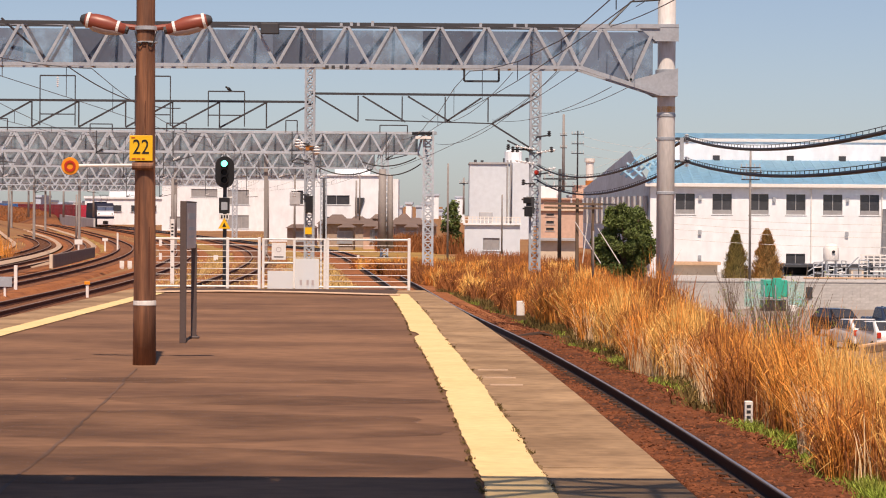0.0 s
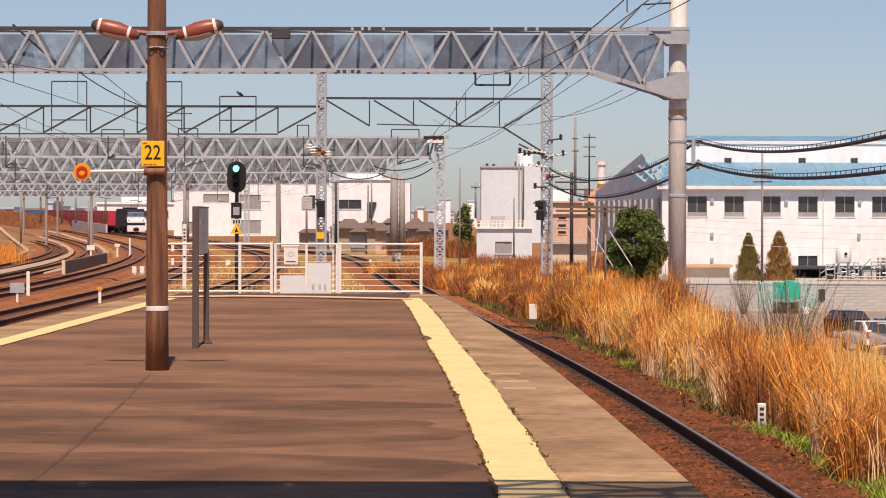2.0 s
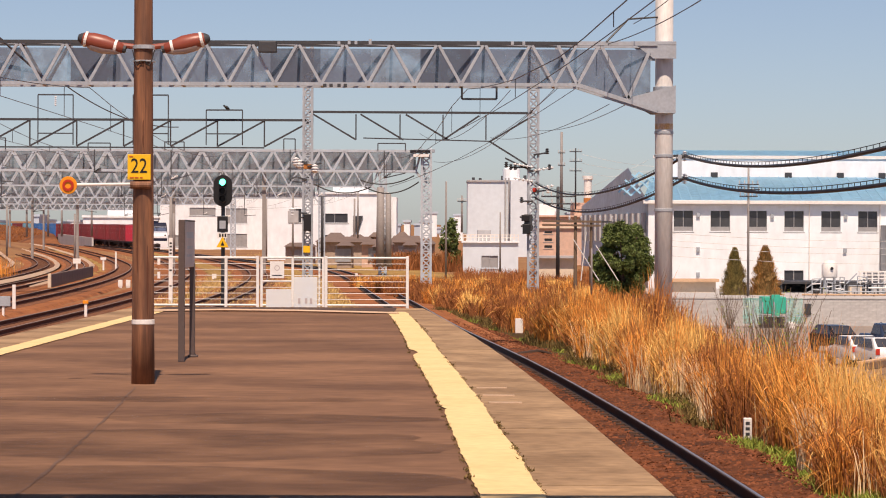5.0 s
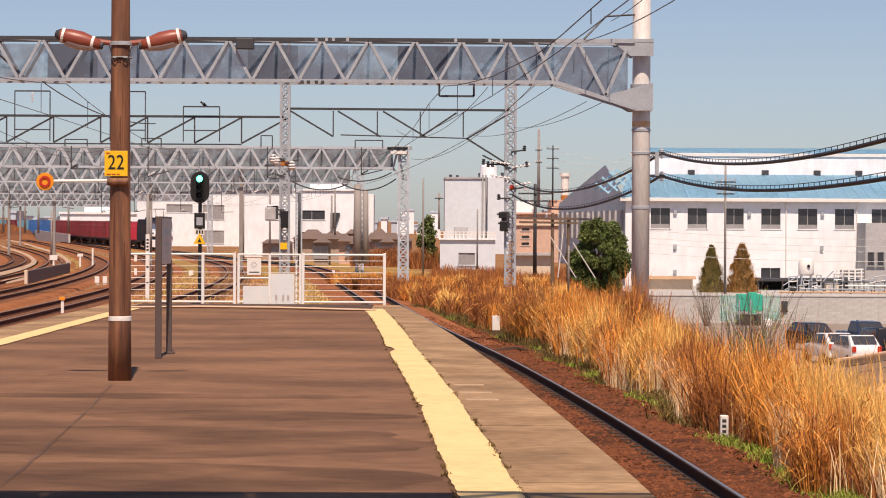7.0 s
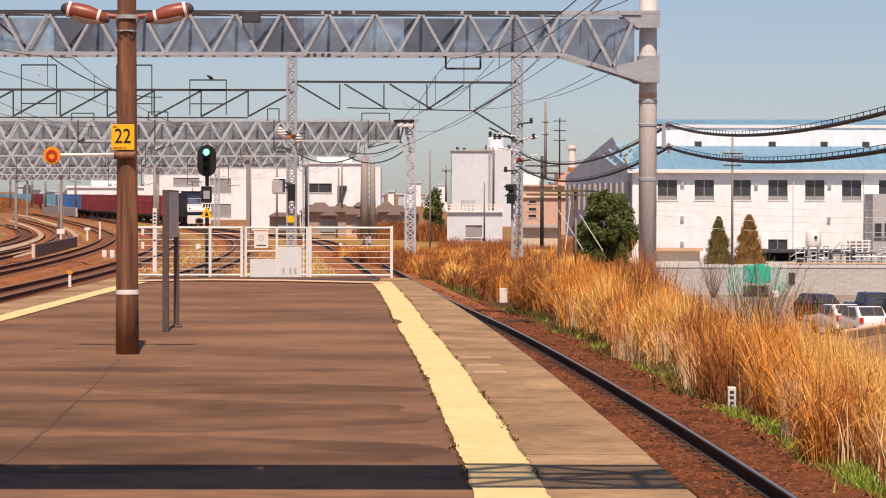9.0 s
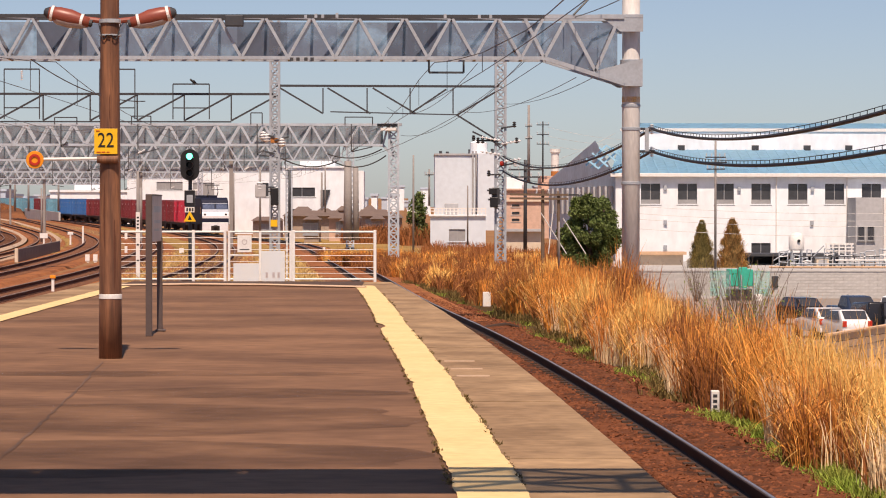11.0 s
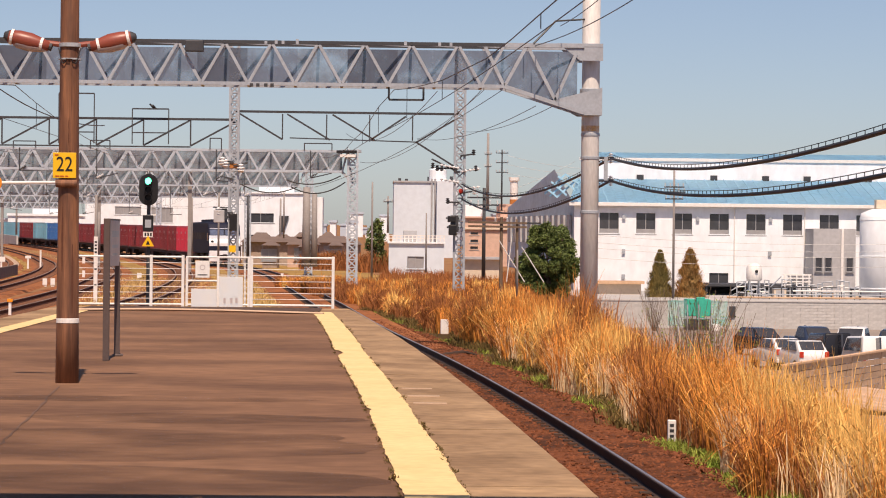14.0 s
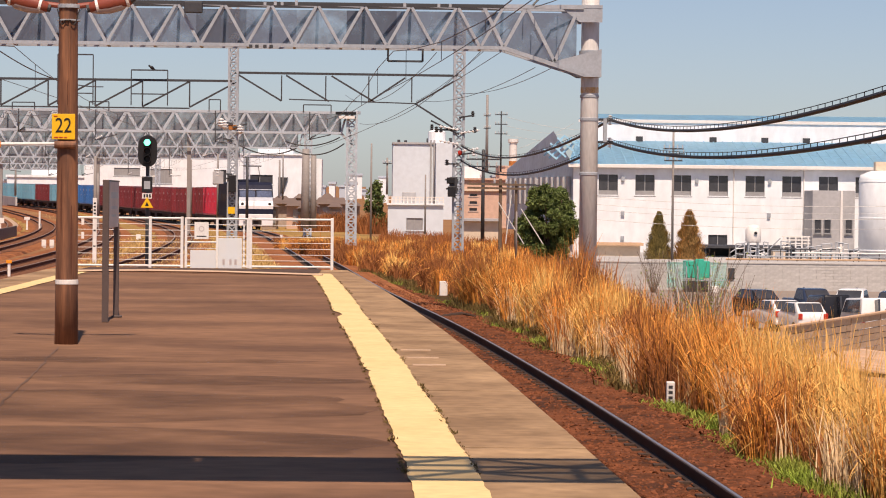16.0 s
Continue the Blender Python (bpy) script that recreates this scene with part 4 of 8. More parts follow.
def build_second_gantry():
    d = 128.0
    k = d / 5184
    X, Z = (lambda px: (px - 784) * k), (lambda py: 1.6 + (389 - py - 2.5) * k)
    ga = thing("gantry", "slender dark steel gantry on two lattice posts", "gantry", "catenary gantries")
    lattice_post(ga, X(547), d, -1.3, Z(50), 0.36, GALVANISED, 0.4, 1.35)
    lattice_post(ga, X(946), d, -1.3, Z(62), 0.42, GALVANISED, 0.4, 1.35)
    lattice_post(ga, X(-420), d, -1.0, Z(160), 0.36, GALVANISED)
    # single-plane truss to the left
    part("chord", rod((X(-420), d, Z(180)), (X(547), d, Z(180)), 0.10), STEEL_DARK, ga)
    part("chord", rod((X(-420), d, Z(229)), (X(470), d, Z(229)), 0.06), STEEL_DARK, ga)
    px = 470
    while px > -400:
        part("diagonal", rod((X(px), d, Z(227)), (X(px + 82), d, Z(182)), 0.075), STEEL_DARK, ga)
        part("vertical", rod((X(px), d, Z(227)), (X(px), d, Z(182)), 0.06), STEEL_DARK, ga)
        px -= 83
    # right span, braced the other way
    part("chord", rod((X(547), d, Z(165)), (X(946), d, Z(166)), 0.10), STEEL_DARK, ga)
    for a in (556, 640, 720):
        part("diagonal", rod((X(a), d, Z(169)), (X(a + 76), d, Z(214)), 0.075), STEEL_DARK, ga)
    part("diagonal", rod((X(868), d, Z(217)), (X(938), d, Z(175)), 0.075), STEEL_DARK, ga)
    part("diagonal", rod((X(785), d, Z(215)), (X(850), d, Z(171)), 0.075), STEEL_DARK, ga)
    for a in (632, 710, 786, 862):
        part("vertical", rod((X(a), d, Z(169)), (X(a), d, Z(214)), 0.055), STEEL_DARK, ga)
    part("chord", rod((X(645), d, Z(211)), (X(868), d, Z(216)), 0.05), STEEL_DARK, ga)
    part("strut", rod((X(868), d, Z(216)), (X(942), d, Z(262)), 0.075), STEEL_DARK, ga)
    for px, w, top in ((400, 64, 163), (270, 62, 137), (102, 62, 137), (-60, 60, 137)):
        bm = bmesh.new()
        bar(bm, (X(px - w / 2), d - 0.3, Z(top)), (X(px + w / 2), d - 0.3, Z(top)), 0.06)
        for s in (-1, 1):
            bar(bm, (X(px + s * w / 2), d - 0.3, Z(top)), (X(px + s * w / 2), d - 0.3, Z(225)), 0.045)
        bar(bm, (X(px - w / 2), d - 0.3, Z(205)), (X(px + w / 2), d - 0.3, Z(205)), 0.05)
        part("drop_frame", bm, STEEL_DARK, ga)
        if top < 150:
            insulator(ga, (X(px), d - 0.3, Z(top + 2)), (X(px), d - 0.3, Z(top + 20)))
    # fittings on the right post
    for py, s in ((262, -1), (287, -1), (300, 1), (268, 1)):
        insulator(ga, (X(946), d - 0.3, Z(py)), (X(946 + s * 36), d - 0.4, Z(py - 6)))
    part("red_lamp", lathe([(0.02, 0), (0.10, 0.02), (0.10, 0.12), (0.02, 0.14)], 12, pose(X(948), d - 0.3, Z(302), 90)), SIGN_RED, ga)
    part("post_box", cube(X(930), X(944), d - 0.6, d - 0.25, Z(375), Z(345), 0.02), STEEL_DARK, ga, "dark equipment box")
    part("yellow_plate", cube(X(540), X(552), d - 0.3, d - 0.28, Z(414), Z(402)), SIGN_YELLOW, ga, "small yellow plate")
    part("rust_band", cube(X(540), X(554), d - 0.26, d + 0.26, Z(266), Z(258)), RUST, ga)


build_second_gantry()


def gantry_fittings():
    """Arms, dark insulators, boxes and slack loops that hang about the posts of the line."""
    d = 128.0
    k = d / 5184
    X, Z = (lambda px: (px - 784) * k), (lambda py: 1.6 + (389 - py - 2.5) * k)
    ft = thing("post_fittings", "dark arms and insulators clamped to a lattice post", "fittings", "gantry fittings")
    for x0, y0, x1, y1 in ((946, 270, 896, 246), (946, 262, 905, 262), (946, 240, 972, 236), (946, 268, 976, 262), (946, 306, 972, 302), (946, 322, 924, 322), (946, 350, 922, 350), (946, 366, 924, 366)):
        part("arm", rod((X(x0), d - 0.28, Z(y0)), (X(x1), d - 0.28, Z(y1)), 0.07), STEEL_DARK, ft)
    for x, y in ((898, 258), (906, 262), (914, 262), (970, 234), (974, 262), (972, 303), (925, 320)):
        part("disc_insulator", lathe([(0.03, -0.12), (0.10, -0.07), (0.04, -0.03), (0.10, 0.02), (0.04, 0.06), (0.09, 0.10), (0.02, 0.14)], 10, pose(X(x), d - 0.35, Z(y))), STEEL_DARK if x % 4 else PORCELAIN, ft)
    for x, y0, y1 in ((932, 346, 357), (934, 362, 380)):
        part("switch_box", cube(X(x - 7), X(x + 7), d - 0.7, d - 0.25, Z(y1), Z(y0), 0.02), BLACK, ft, "black switch box")
    ft = thing("post_fittings", "dark boxes and white insulators on a lattice post", "fittings", "gantry fittings")
    part("switch_box", cube(X(541), X(554), d - 0.65, d - 0.25, Z(376), Z(346), 0.02), BLACK, ft, "black switch box")
    for x0, y0, x1, y1 in ((547, 256, 524, 250), (547, 262, 572, 256), (547, 285, 530, 282), (547, 345, 520, 343), (547, 352, 520, 352)):
        part("arm", rod((X(x0), d - 0.28, Z(y0)), (X(x1), d - 0.28, Z(y1)), 0.07), STEEL_DARK, ft)
    for x, y in ((527, 254), (533, 258), (560, 266), (521, 343)):
        part("disc_insulator", lathe([(0.03, -0.2), (0.18, -0.1), (0.06, -0.05), (0.18, 0.02), (0.06, 0.08), (0.15, 0.14), (0.02, 0.2)], 10, pose(X(x), d - 0.35, Z(y))), PORCELAIN, ft)
    part("hanging_box", cube(X(513), X(532), d - 0.5, d - 0.2, Z(362), Z(340), 0.02), WALL_GREY, ft, "grey equipment box")
    d = 139.0
    k = d / 5184
    ft = thing("post_fittings", "dark cap and slack cable loops at a gantry post", "fittings", "gantry fittings")
    part("cap_bar", cube((728 - 784) * k, (764 - 784) * k, d - 0.55, d - 0.3, 1.6 + (389 - 240) * k, 1.6 + (389 - 235) * k), BLACK, ft, "black cap bar")
    part("cap_plate", cube((734 - 784) * k, (762 - 784) * k, d - 0.54, d - 0.3, 1.6 + (389 - 247) * k, 1.6 + (389 - 242) * k), WHITE_PAINT, ft, "white plate")
    for x0, y0, x1, y1, drop in ((648, 300, 744, 291, 0.42), (640, 288, 736, 280, 0.30), (560, 296, 660, 300, 0.35)):
        pts = [Vector(((x0 - 784) * k, d - 0.6, 1.6 + (389 - y0) * k)).lerp(Vector(((x1 - 784) * k, d - 0.6, 1.6 + (389 - y1) * k)), i / 20) - Vector((0, 0, 4 * drop * (i / 20) * (1 - i / 20))) for i in range(21)]
        part("slack_loop", sweep(bmesh.new(), pts, 0.06, n=5), CABLE, ft)
    # droppers, frames and insulators along the yard beams
    rng = random.Random(17)
    for d, lo_, hi_, py in ((139.0, -20, 720, 232), (212.0, 0, 650, 268), (262.0, 0, 545, 296)):
        k = d / 5184
        ft = thing("beam_fittings", "small frames and insulators along a gantry beam", "fittings", "gantry fittings")
        px = lo_
        while px < hi_:
            w, up = rng.uniform(18, 50), rng.uniform(6, 18)
            x0, x1 = (px - 784) * k, (px + w - 784) * k
            z0, z1 = 1.6 + (389 - py - 4) * k, 1.6 + (389 - py + up) * k
            zd = 1.6 + (389 - py - 38 - rng.uniform(6, 22)) * k
            bm = bmesh.new()
            bar(bm, (x0, d - 0.5, z0), (x0, d - 0.5, z1), 0.05)
            bar(bm, (x0, d - 0.5, z1), (x1, d - 0.5, z1), 0.05)
            bar(bm, (x1, d - 0.5, z0), (x1, d - 0.5, z1), 0.05)
            bar(bm, (x0 + 0.3, d - 0.5, z0), (x0 + 0.3, d - 0.5, zd), 0.05)
            bar(bm, (x0 + 0.3, d - 0.5, zd), (x0 + 1.3, d - 0.5, zd + rng.uniform(-0.2, 0.3)), 0.05)
            part("drop_frame", bm, STEEL_DARK, ft)
            insulator(ft, (x0 + 0.3, d - 0.52, zd + 0.05), (x0 + 0.62, d - 0.52, zd + 0.22), PORCELAIN if rng.random() < 0.6 else STEEL_DARK)
            px += rng.uniform(110, 210) if d < 200 else rng.uniform(55, 120)


gantry_fittings()


def stays():
    """Pale stay wires and the rough wooden uprights beside the green tree."""
    d = 138.0
    k = d / 5184
    X, Z = (lambda px: (px - 784) * k), (lambda py: 1.6 + (389 - py + 0.007 * (1040 - 784)) * k)
    st = thing("stayed_pole", "rough wooden poles with pale stay wires and a crossbeam", "pole", m=pose(0, d, 0))
    for x, top, w in ((1021, 352, 0.16), (1049, 362, 0.14)):
        part("pole", lathe([(w * 0.6, -2.4), (w * 0.45, Z(top)), (w * 0.2, Z(top) + 0.02)], 10, pose(X(x), 0, 0)), BARK, st)
    for y in (361, 368):
        part("crossbeam", rod((X(962), -0.12, Z(y)), (X(1066), -0.12, Z(y + 1)), 0.10), BARK, st)
    for x0, y0, x1, y1 in ((1017, 393, 1062, 466), (1057, 404, 1096, 466), (1040, 380, 1030, 466)):
        part("stay_wire", rod((X(x0), -0.2, Z(y0)), (X(x1), -0.6, Z(y1)), 0.05, 0.05, 6), POST_GREY, st)


stays()


def bird():
    k = 128.0 / 5184
    b = thing("bird", "small dark bird perched on the gantry frame", "bird", m=pose((405 - 784) * k, 127.7, 1.6 + (389 - 166.5) * k + 0.03, 0, 0, 200))
    part("body", lathe([(0.005, -0.16), (0.05, -0.06), (0.075, 0.03), (0.05, 0.11), (0.01, 0.15)], 10, pose(0, 0, 0.09, 0, 60)), BLACK, b, smooth=True)
    part("head", lathe([(0.005, -0.05), (0.045, -0.02), (0.045, 0.02), (0.005, 0.05)], 10, pose(0.14, 0, 0.18)), BLACK, b, smooth=True)
    part("tail", cube(-0.24, -0.10, -0.02, 0.02, 0.0, 0.03), BLACK, b)


bird()


def far_gantry(d, px0, px1, top, bot, post_px, post_w, post_top, posts_left=()):
    k = d / 5184
    X, Z = (lambda px: (px - 784) * k), (lambda py: 1.6 + (389 - py - 2.5) * k)
    ga = thing("gantry", "grey lattice gantry beam over the yard tracks", "gantry", "catenary gantries")
    truss(ga, X(px0), X(px1), d, Z(bot), Z(top), (bot - top) * k * 1.15, 0.105, 0.082, 0.8, LATTICE)
    lattice_post(ga, X(post_px), d, -1.3 + rise(d), Z(post_top), post_w * k, LATTICE, 0.5, 1.5)
    part("haunch", rod((X(px1), d, Z(bot)), (X(post_px), d, Z(bot + (bot - top) * 0.6)), 0.12), LATTICE, ga)
    part("top_strut", rod((X(px1), d, Z(top)), (X(post_px), d, Z(top)), 0.12), LATTICE, ga)
    mid = (px1 + post_px) / 2
    part("strut", rod((X(px1), d, Z(bot)), (X(mid), d, Z(top)), 0.10), LATTICE, ga)
    part("strut", rod((X(mid), d, Z(top)), (X(post_px), d, Z(bot + (bot - top) * 0.6)), 0.10), LATTICE, ga)
    part("saddle", cube(X(post_px) - 0.6, X(post_px) + 0.4, d - 0.3, d + 0.3, Z(top) - 0.05, Z(top) + 0.08), GALVANISED, ga)
    for p in posts_left:
        part("post", rod((X(p), d, -1.3 + rise(d)), (X(p), d, Z(top)), post_w * k * 0.55), POLE_DULL, ga)
    part("netting_sheet", cube(X(px0), X(px1), d + 0.36, d + 0.366, Z(bot) + 0.05, Z(top) - 0.05), MESH_HALF, ga, "dark grey netting sheet")
    return ga


far_gantry(139.0, -60, 738, 234, 270, 757, 16, 230)
far_gantry(212.0, -30, 662, 268, 297, 680, 12, 240, (470,))
far_gantry(262.0, -30, 560, 295, 318, 572, 10, 300, (310,))
far_gantry(330.0, -60, 400, 312, 330, 415, 8, 312, (140, 60))
far_gantry(420.0, -90, 250, 326, 340, 262, 6, 326, (80, 20))


def plain_pole(d, px, top, bot, w, mat, label, name="utility_pole", arms=()):
    k = d / 5184
    X, Z = (px - 784) * k, (lambda py: 1.6 + (389 - py + 0.007 * (px - 784)) * k)
    po = thing(name, label, "pole", m=pose(X, d, 0))
    w = w if w > 10 else w * 0.72
    part("shaft", lathe([(w * k * 0.55, Z(bot)), (w * k * 0.42, Z(top)), (w * k * 0.1, Z(top) + 0.02)], 12), mat, po, smooth=True)
    for py, half in arms:
        arm = part("crossarm", rod((-half * k, -0.1, Z(py)), (half * k, -0.1, Z(py)), 0.09), STEEL_DARK, po)
        for s in (-0.9, -0.4, 0.4, 0.9):
            insulator(po, (s * half * k, -0.1, Z(py)), (s * half * k, -0.1, Z(py) + 0.28))
    return po


plain_pole(208, 676, 300, 440, 15, POLE_DULL, "thick grey concrete pole near the houses")
plain_pole(208, 690, 310, 440, 11, POLE_DULL, "grey concrete pole near the houses")
plain_pole(200, 573, 315, 440, 7, STEEL_DARK, "thin dark steel pole")
plain_pole(250, 521, 310, 430, 5, POLE_DULL, "thin grey steel pole")
plain_pole(250, 474, 320, 430, 5, POLE_DULL, "thin grey steel pole")
plain_pole(250, 636, 310, 390, 4, POLE_DULL, "thin grey steel pole")
plain_pole(180, 792, 290, 470, 5, POLE_DULL, "thin grey pole behind the reeds")
plain_pole(260, 820, 315, 380, 5, POLE_DULL, "thin pole with a crossarm", arms=((325, 8),))
plain_pole(150, 888, 345, 450, 4, POLE_DULL, "thin pale pole behind the reeds")
plain_pole(170, 990, 300, 470, 9, STEEL_DARK, "dark utility pole with crossarms", arms=((317, 30), (330, 26)))
plain_pole(300, 996, 203, 340, 7, POLE_DULL, "slender steel communications mast", name="mast", arms=((240, 6), (262, 6)))
plain_pole(300, 1021, 232, 340, 4, STEEL_DARK, "thin pole with dark crossarms", arms=((238, 11), (255, 11), (272, 11)))
plain_pole(140, 1048, 355, 500, 6, BARK, "weathered wooden pole by the bush", arms=((362, 42),))
plain_pole(95, 1050, 410, 500, 5, POLE_DULL, "short leaning grey stake")
plain_pole(205, 1327, 268, 495, 6, POLE_DULL, "concrete utility pole with crossarms", arms=((297, 18), (306, 20), (318, 16)))
for px, t, b, d in ((15, 330, 420, 260), (135, 345, 440, 240), (50, 318, 385, 420), (88, 318, 385, 430), (112, 320, 385, 450), (165, 320, 385, 440), (305, 315, 470, 150), (630, 320, 420, 300), (310, 345, 420, 170)):
    plain_pole(d, px, t, b, 5 if d > 200 else 8, POLE_DULL, "thin grey catenary pole of the yard", name="catenary_pole")


# ---------------------------------------------------------------- wires
def wire_thing(name, label, points, w, mat=None, n=5):
    ob = part(name, sweep(bmesh.new(), points, w, n=n), mat or WIRE)
    return tagged(ob, label, "wire" if mat is None else "cable")


def sag(a, b, drop, n=24):
    a, b = Vector(a), Vector(b)
    return [a.lerp(b, i / n) - Vector((0, 0, 4 * drop * (i / n) * (1 - i / n))) for i in range(n + 1)]


def bundle(a, b, drop):
    """A heavy cable slung in rings under its carrier wire."""
    th = thing("hung_cable", "heavy black cable slung under a carrier wire", "cable", "line-side cables")
    pts = sag(a, b, drop, 40)
    part("cable", sweep(bmesh.new(), pts, 0.066, n=6), CABLE, th)
    up = [p + Vector((0, 0, 0.085)) for p in pts]
    part("carrier_wire", sweep(bmesh.new(), up, 0.013, n=5), CABLE, th)
    m = int((Vector(b) - Vector(a)).length / 0.6)
    hook = None
    for i in range(1, m):
        u = i / m
        p = Vector(a).lerp(Vector(b), u) - Vector((0, 0, 4 * drop * u * (1 - u)))
        if hook is None:
            hook = part("hook", rod((0, 0, -0.03), (0, 0, 0.09), 0.010), CABLE, th)
            hook.matrix_basis = pose(*p)
        else:
            again("hook", hook, pose(*p))


k2 = 128.0 / 5184
bundle((6.15, 14, 3.72), (5.97, G1, Z1(243)), 0.84)
bundle((6.15, 14, 3.05), (5.97, G1, Z1(283)), 0.72)
bundle((5.97, G1, Z1(243)), ((950 - 784) * k2, 128, 1.6 + (389 - 292) * k2), 0.72)
bundle((5.97, G1, Z1(283)), ((950 - 784) * k2, 128, 1.6 + (389 - 318) * k2), 0.72)


def overhead(key, stops, zc, zm):
    """Contact wire, messenger wire and droppers over one track."""
    th = thing("overhead_line", "thin dark overhead wires above a track", "overhead line", "overhead lines")
    line = spline(TRACKS[key], 2.0)
    at = lambda y: next((x for x, v in line if v >= y), line[-1][0])
    part("contact_wire", sweep(bmesh.new(), [(at(y), y, zc + rise(y)) for y in range(stops[0], stops[-1], 6)], 0.016, n=5), WIRE, th)
    pts = []
    for a, b in zip(stops, stops[1:]):
        n = 12
        for i in range(n):
            u = i / n
            y = a + (b - a) * u
            z = zm + rise(y) - 4 * (zm - zc - 0.18) * u * (1 - u)
            pts.append((at(y), y, z))
            if i % 2:
                part("dropper", rod((at(y), y, zc + rise(y)), (at(y), y, z), 0.014), WIRE, th)
    part("messenger_wire", sweep(bmesh.new(), pts, 0.019, n=5), WIRE, th)


STOPS = [-44, 14, 72, 128, 175, 212, 262, 330]
overhead("main", STOPS, 4.35, 5.25)
for key in ("middle", "left", "siding", "yard"):
    overhead(key, STOPS, 4.35, 5.25)
# feeders and pull-offs
wire_thing("feeder_wire", "dark feeder wire running along the line", sag((6.3, 14, 7.6), ((1075 - 784) * k1, G1, Z1(46)), 0.9), 0.022)
wire_thing("feeder_wire", "dark feeder wire running along the line", sag((5.0, 14, 8.1), (4.7, G1, Z1(10)), 0.8), 0.02)
wire_thing("feeder_wire", "dark feeder wire running along the line", sag(((1150 - 784) * k1, G1, Z1(130)), ((950 - 784) * k2, 128, 1.6 + 190 * k2), 0.3), 0.02)
for px, py, qx, qy, s in ((1080, 152, 870, 212, 0.35), (1030, 118, 690, 300, 0.3), (990, 118, 770, 255, 0.6), (905, 128, 745, 205, 0.7), (1060, 55, 870, 215, 0.2)):
    wire_thing("pull_off_wire", "thin dark pull-off wire", sag(((px - 784) * k1, G1, Z1(py)), ((qx - 784) * k2, 128, 1.6 + (389 - qy) * k2), s), 0.018)
wire_thing("sagging_wire", "dark wire sagging below the gantry beam", sag(((112 - 784) * k1, G1, Z1(118)), ((240 - 784) * k1, G1 + 12, Z1(163)), 0.30), 0.03)
wire_thing("sagging_wire", "dark wire sagging below the gantry beam", sag(((0 - 784) * k1, G1, Z1(38)), ((80 - 784) * k1, G1 + 0.5, Z1(112)), 0.0), 0.06)
for py in (385, 398, 408, 425):
    k3 = 205.0 / 5184
    wire_thing("service_wire", "thin grey service wire before the factory", sag(((1190 - 784) * k3, 205, 1.6 + (389 - py) * k3 + 0.2), ((1720 - 784) * k3, 205, 1.6 + (389 - py - 6) * k3), 0.25), 0.03, POST_GREY)
for sx, sy, ex, ey in ((1040, 300, 1150, 250), (1030, 240, 1160, 262), (1030, 256, 1160, 272), (1030, 272, 1160, 284)):
    k3 = 300.0 / 5184
    wire_thing("service_wire", "thin grey service wire between poles", sag(((sx - 784) * k3, 300, 1.6 + (389 - sy) * k3), ((ex - 784) * k3, 300, 1.6 + (389 - ey) * k3), 0.2), 0.03, POST_GREY)


def ground_at(px, py, z):
    d = (1.6 - z) * 5184 / (py - 0.007 * (px - 784) - 389)
    return (px - 784) / 5184 * d, d


# ---------------------------------------------------------------- reeds and plants
def blade_mesh(name, root, height, lean, width, mat, label, category, seed, droop=0.5, parent=None):
    """Many tapered, bending blades. root: n x 3; height, width: n; lean: n x 2."""
    rng = np.random.default_rng(seed)
    n = len(root)
    ang = rng.uniform(0, np.pi, n)
    side = np.stack([np.cos(ang), np.sin(ang) * 0.5, np.zeros(n)], 1)
    ts = np.array([0.0, 0.45, 0.8, 1.0])
    ws = np.array([1.0, 0.9, 0.6, 0.0])
    vs = []
    for t, w in zip(ts, ws):
        c = root.copy()
        bend = t ** 2
        c[:, 0] += lean[:, 0] * bend
        c[:, 1] += lean[:, 1] * bend
        c[:, 2] += height * (t - droop * 0.25 * t ** 3 * np.hypot(lean[:, 0], lean[:, 1]) / np.maximum(height, 0.1))
        if w:
            vs += [c - side * (width * w / 2)[:, None], c + side * (width * w / 2)[:, None]]
        else:
            vs.append(c)
    v = np.stack(vs, 1)
    b = (np.arange(n) * 7)[:, None]
    faces = (b + np.array([0, 1, 3, 2])).tolist() + (b + np.array([2, 3, 5, 4])).tolist() + (b + np.array([4, 5, 6])).tolist()
    me = bpy.data.meshes.new(name)
    me.from_pydata(v.reshape(-1, 3).tolist(), [], faces)
    me.materials.append(mat)
    ob = new(name, me)
    if parent:
        ob.parent = parent
    return tagged(ob, label, category, kind="stuff")


def clear_of_markers(x, y, half):
    """Where nothing tall grows before the two stone markers."""
    ok = np.ones(len(x), bool)
    for px, py in ((1327, 748), (922, 558)):
        mx, my = ground_at(px, py, -1.2)
        ok &= ~((np.abs(x - mx * y / my) < half) & (y < my + 0.25) & (y > my - 8))
    return ok


def reed_front(y):
    """Where the reed bed begins beside the track."""
    return edge_x(y) + 1.95 + 1.34 + min(0.55, max(0.0, (y - 28) * 0.012)) + 0.22 * math.sin(y * 0.55) + 0.15 * math.sin(y * 1.7 + 1)


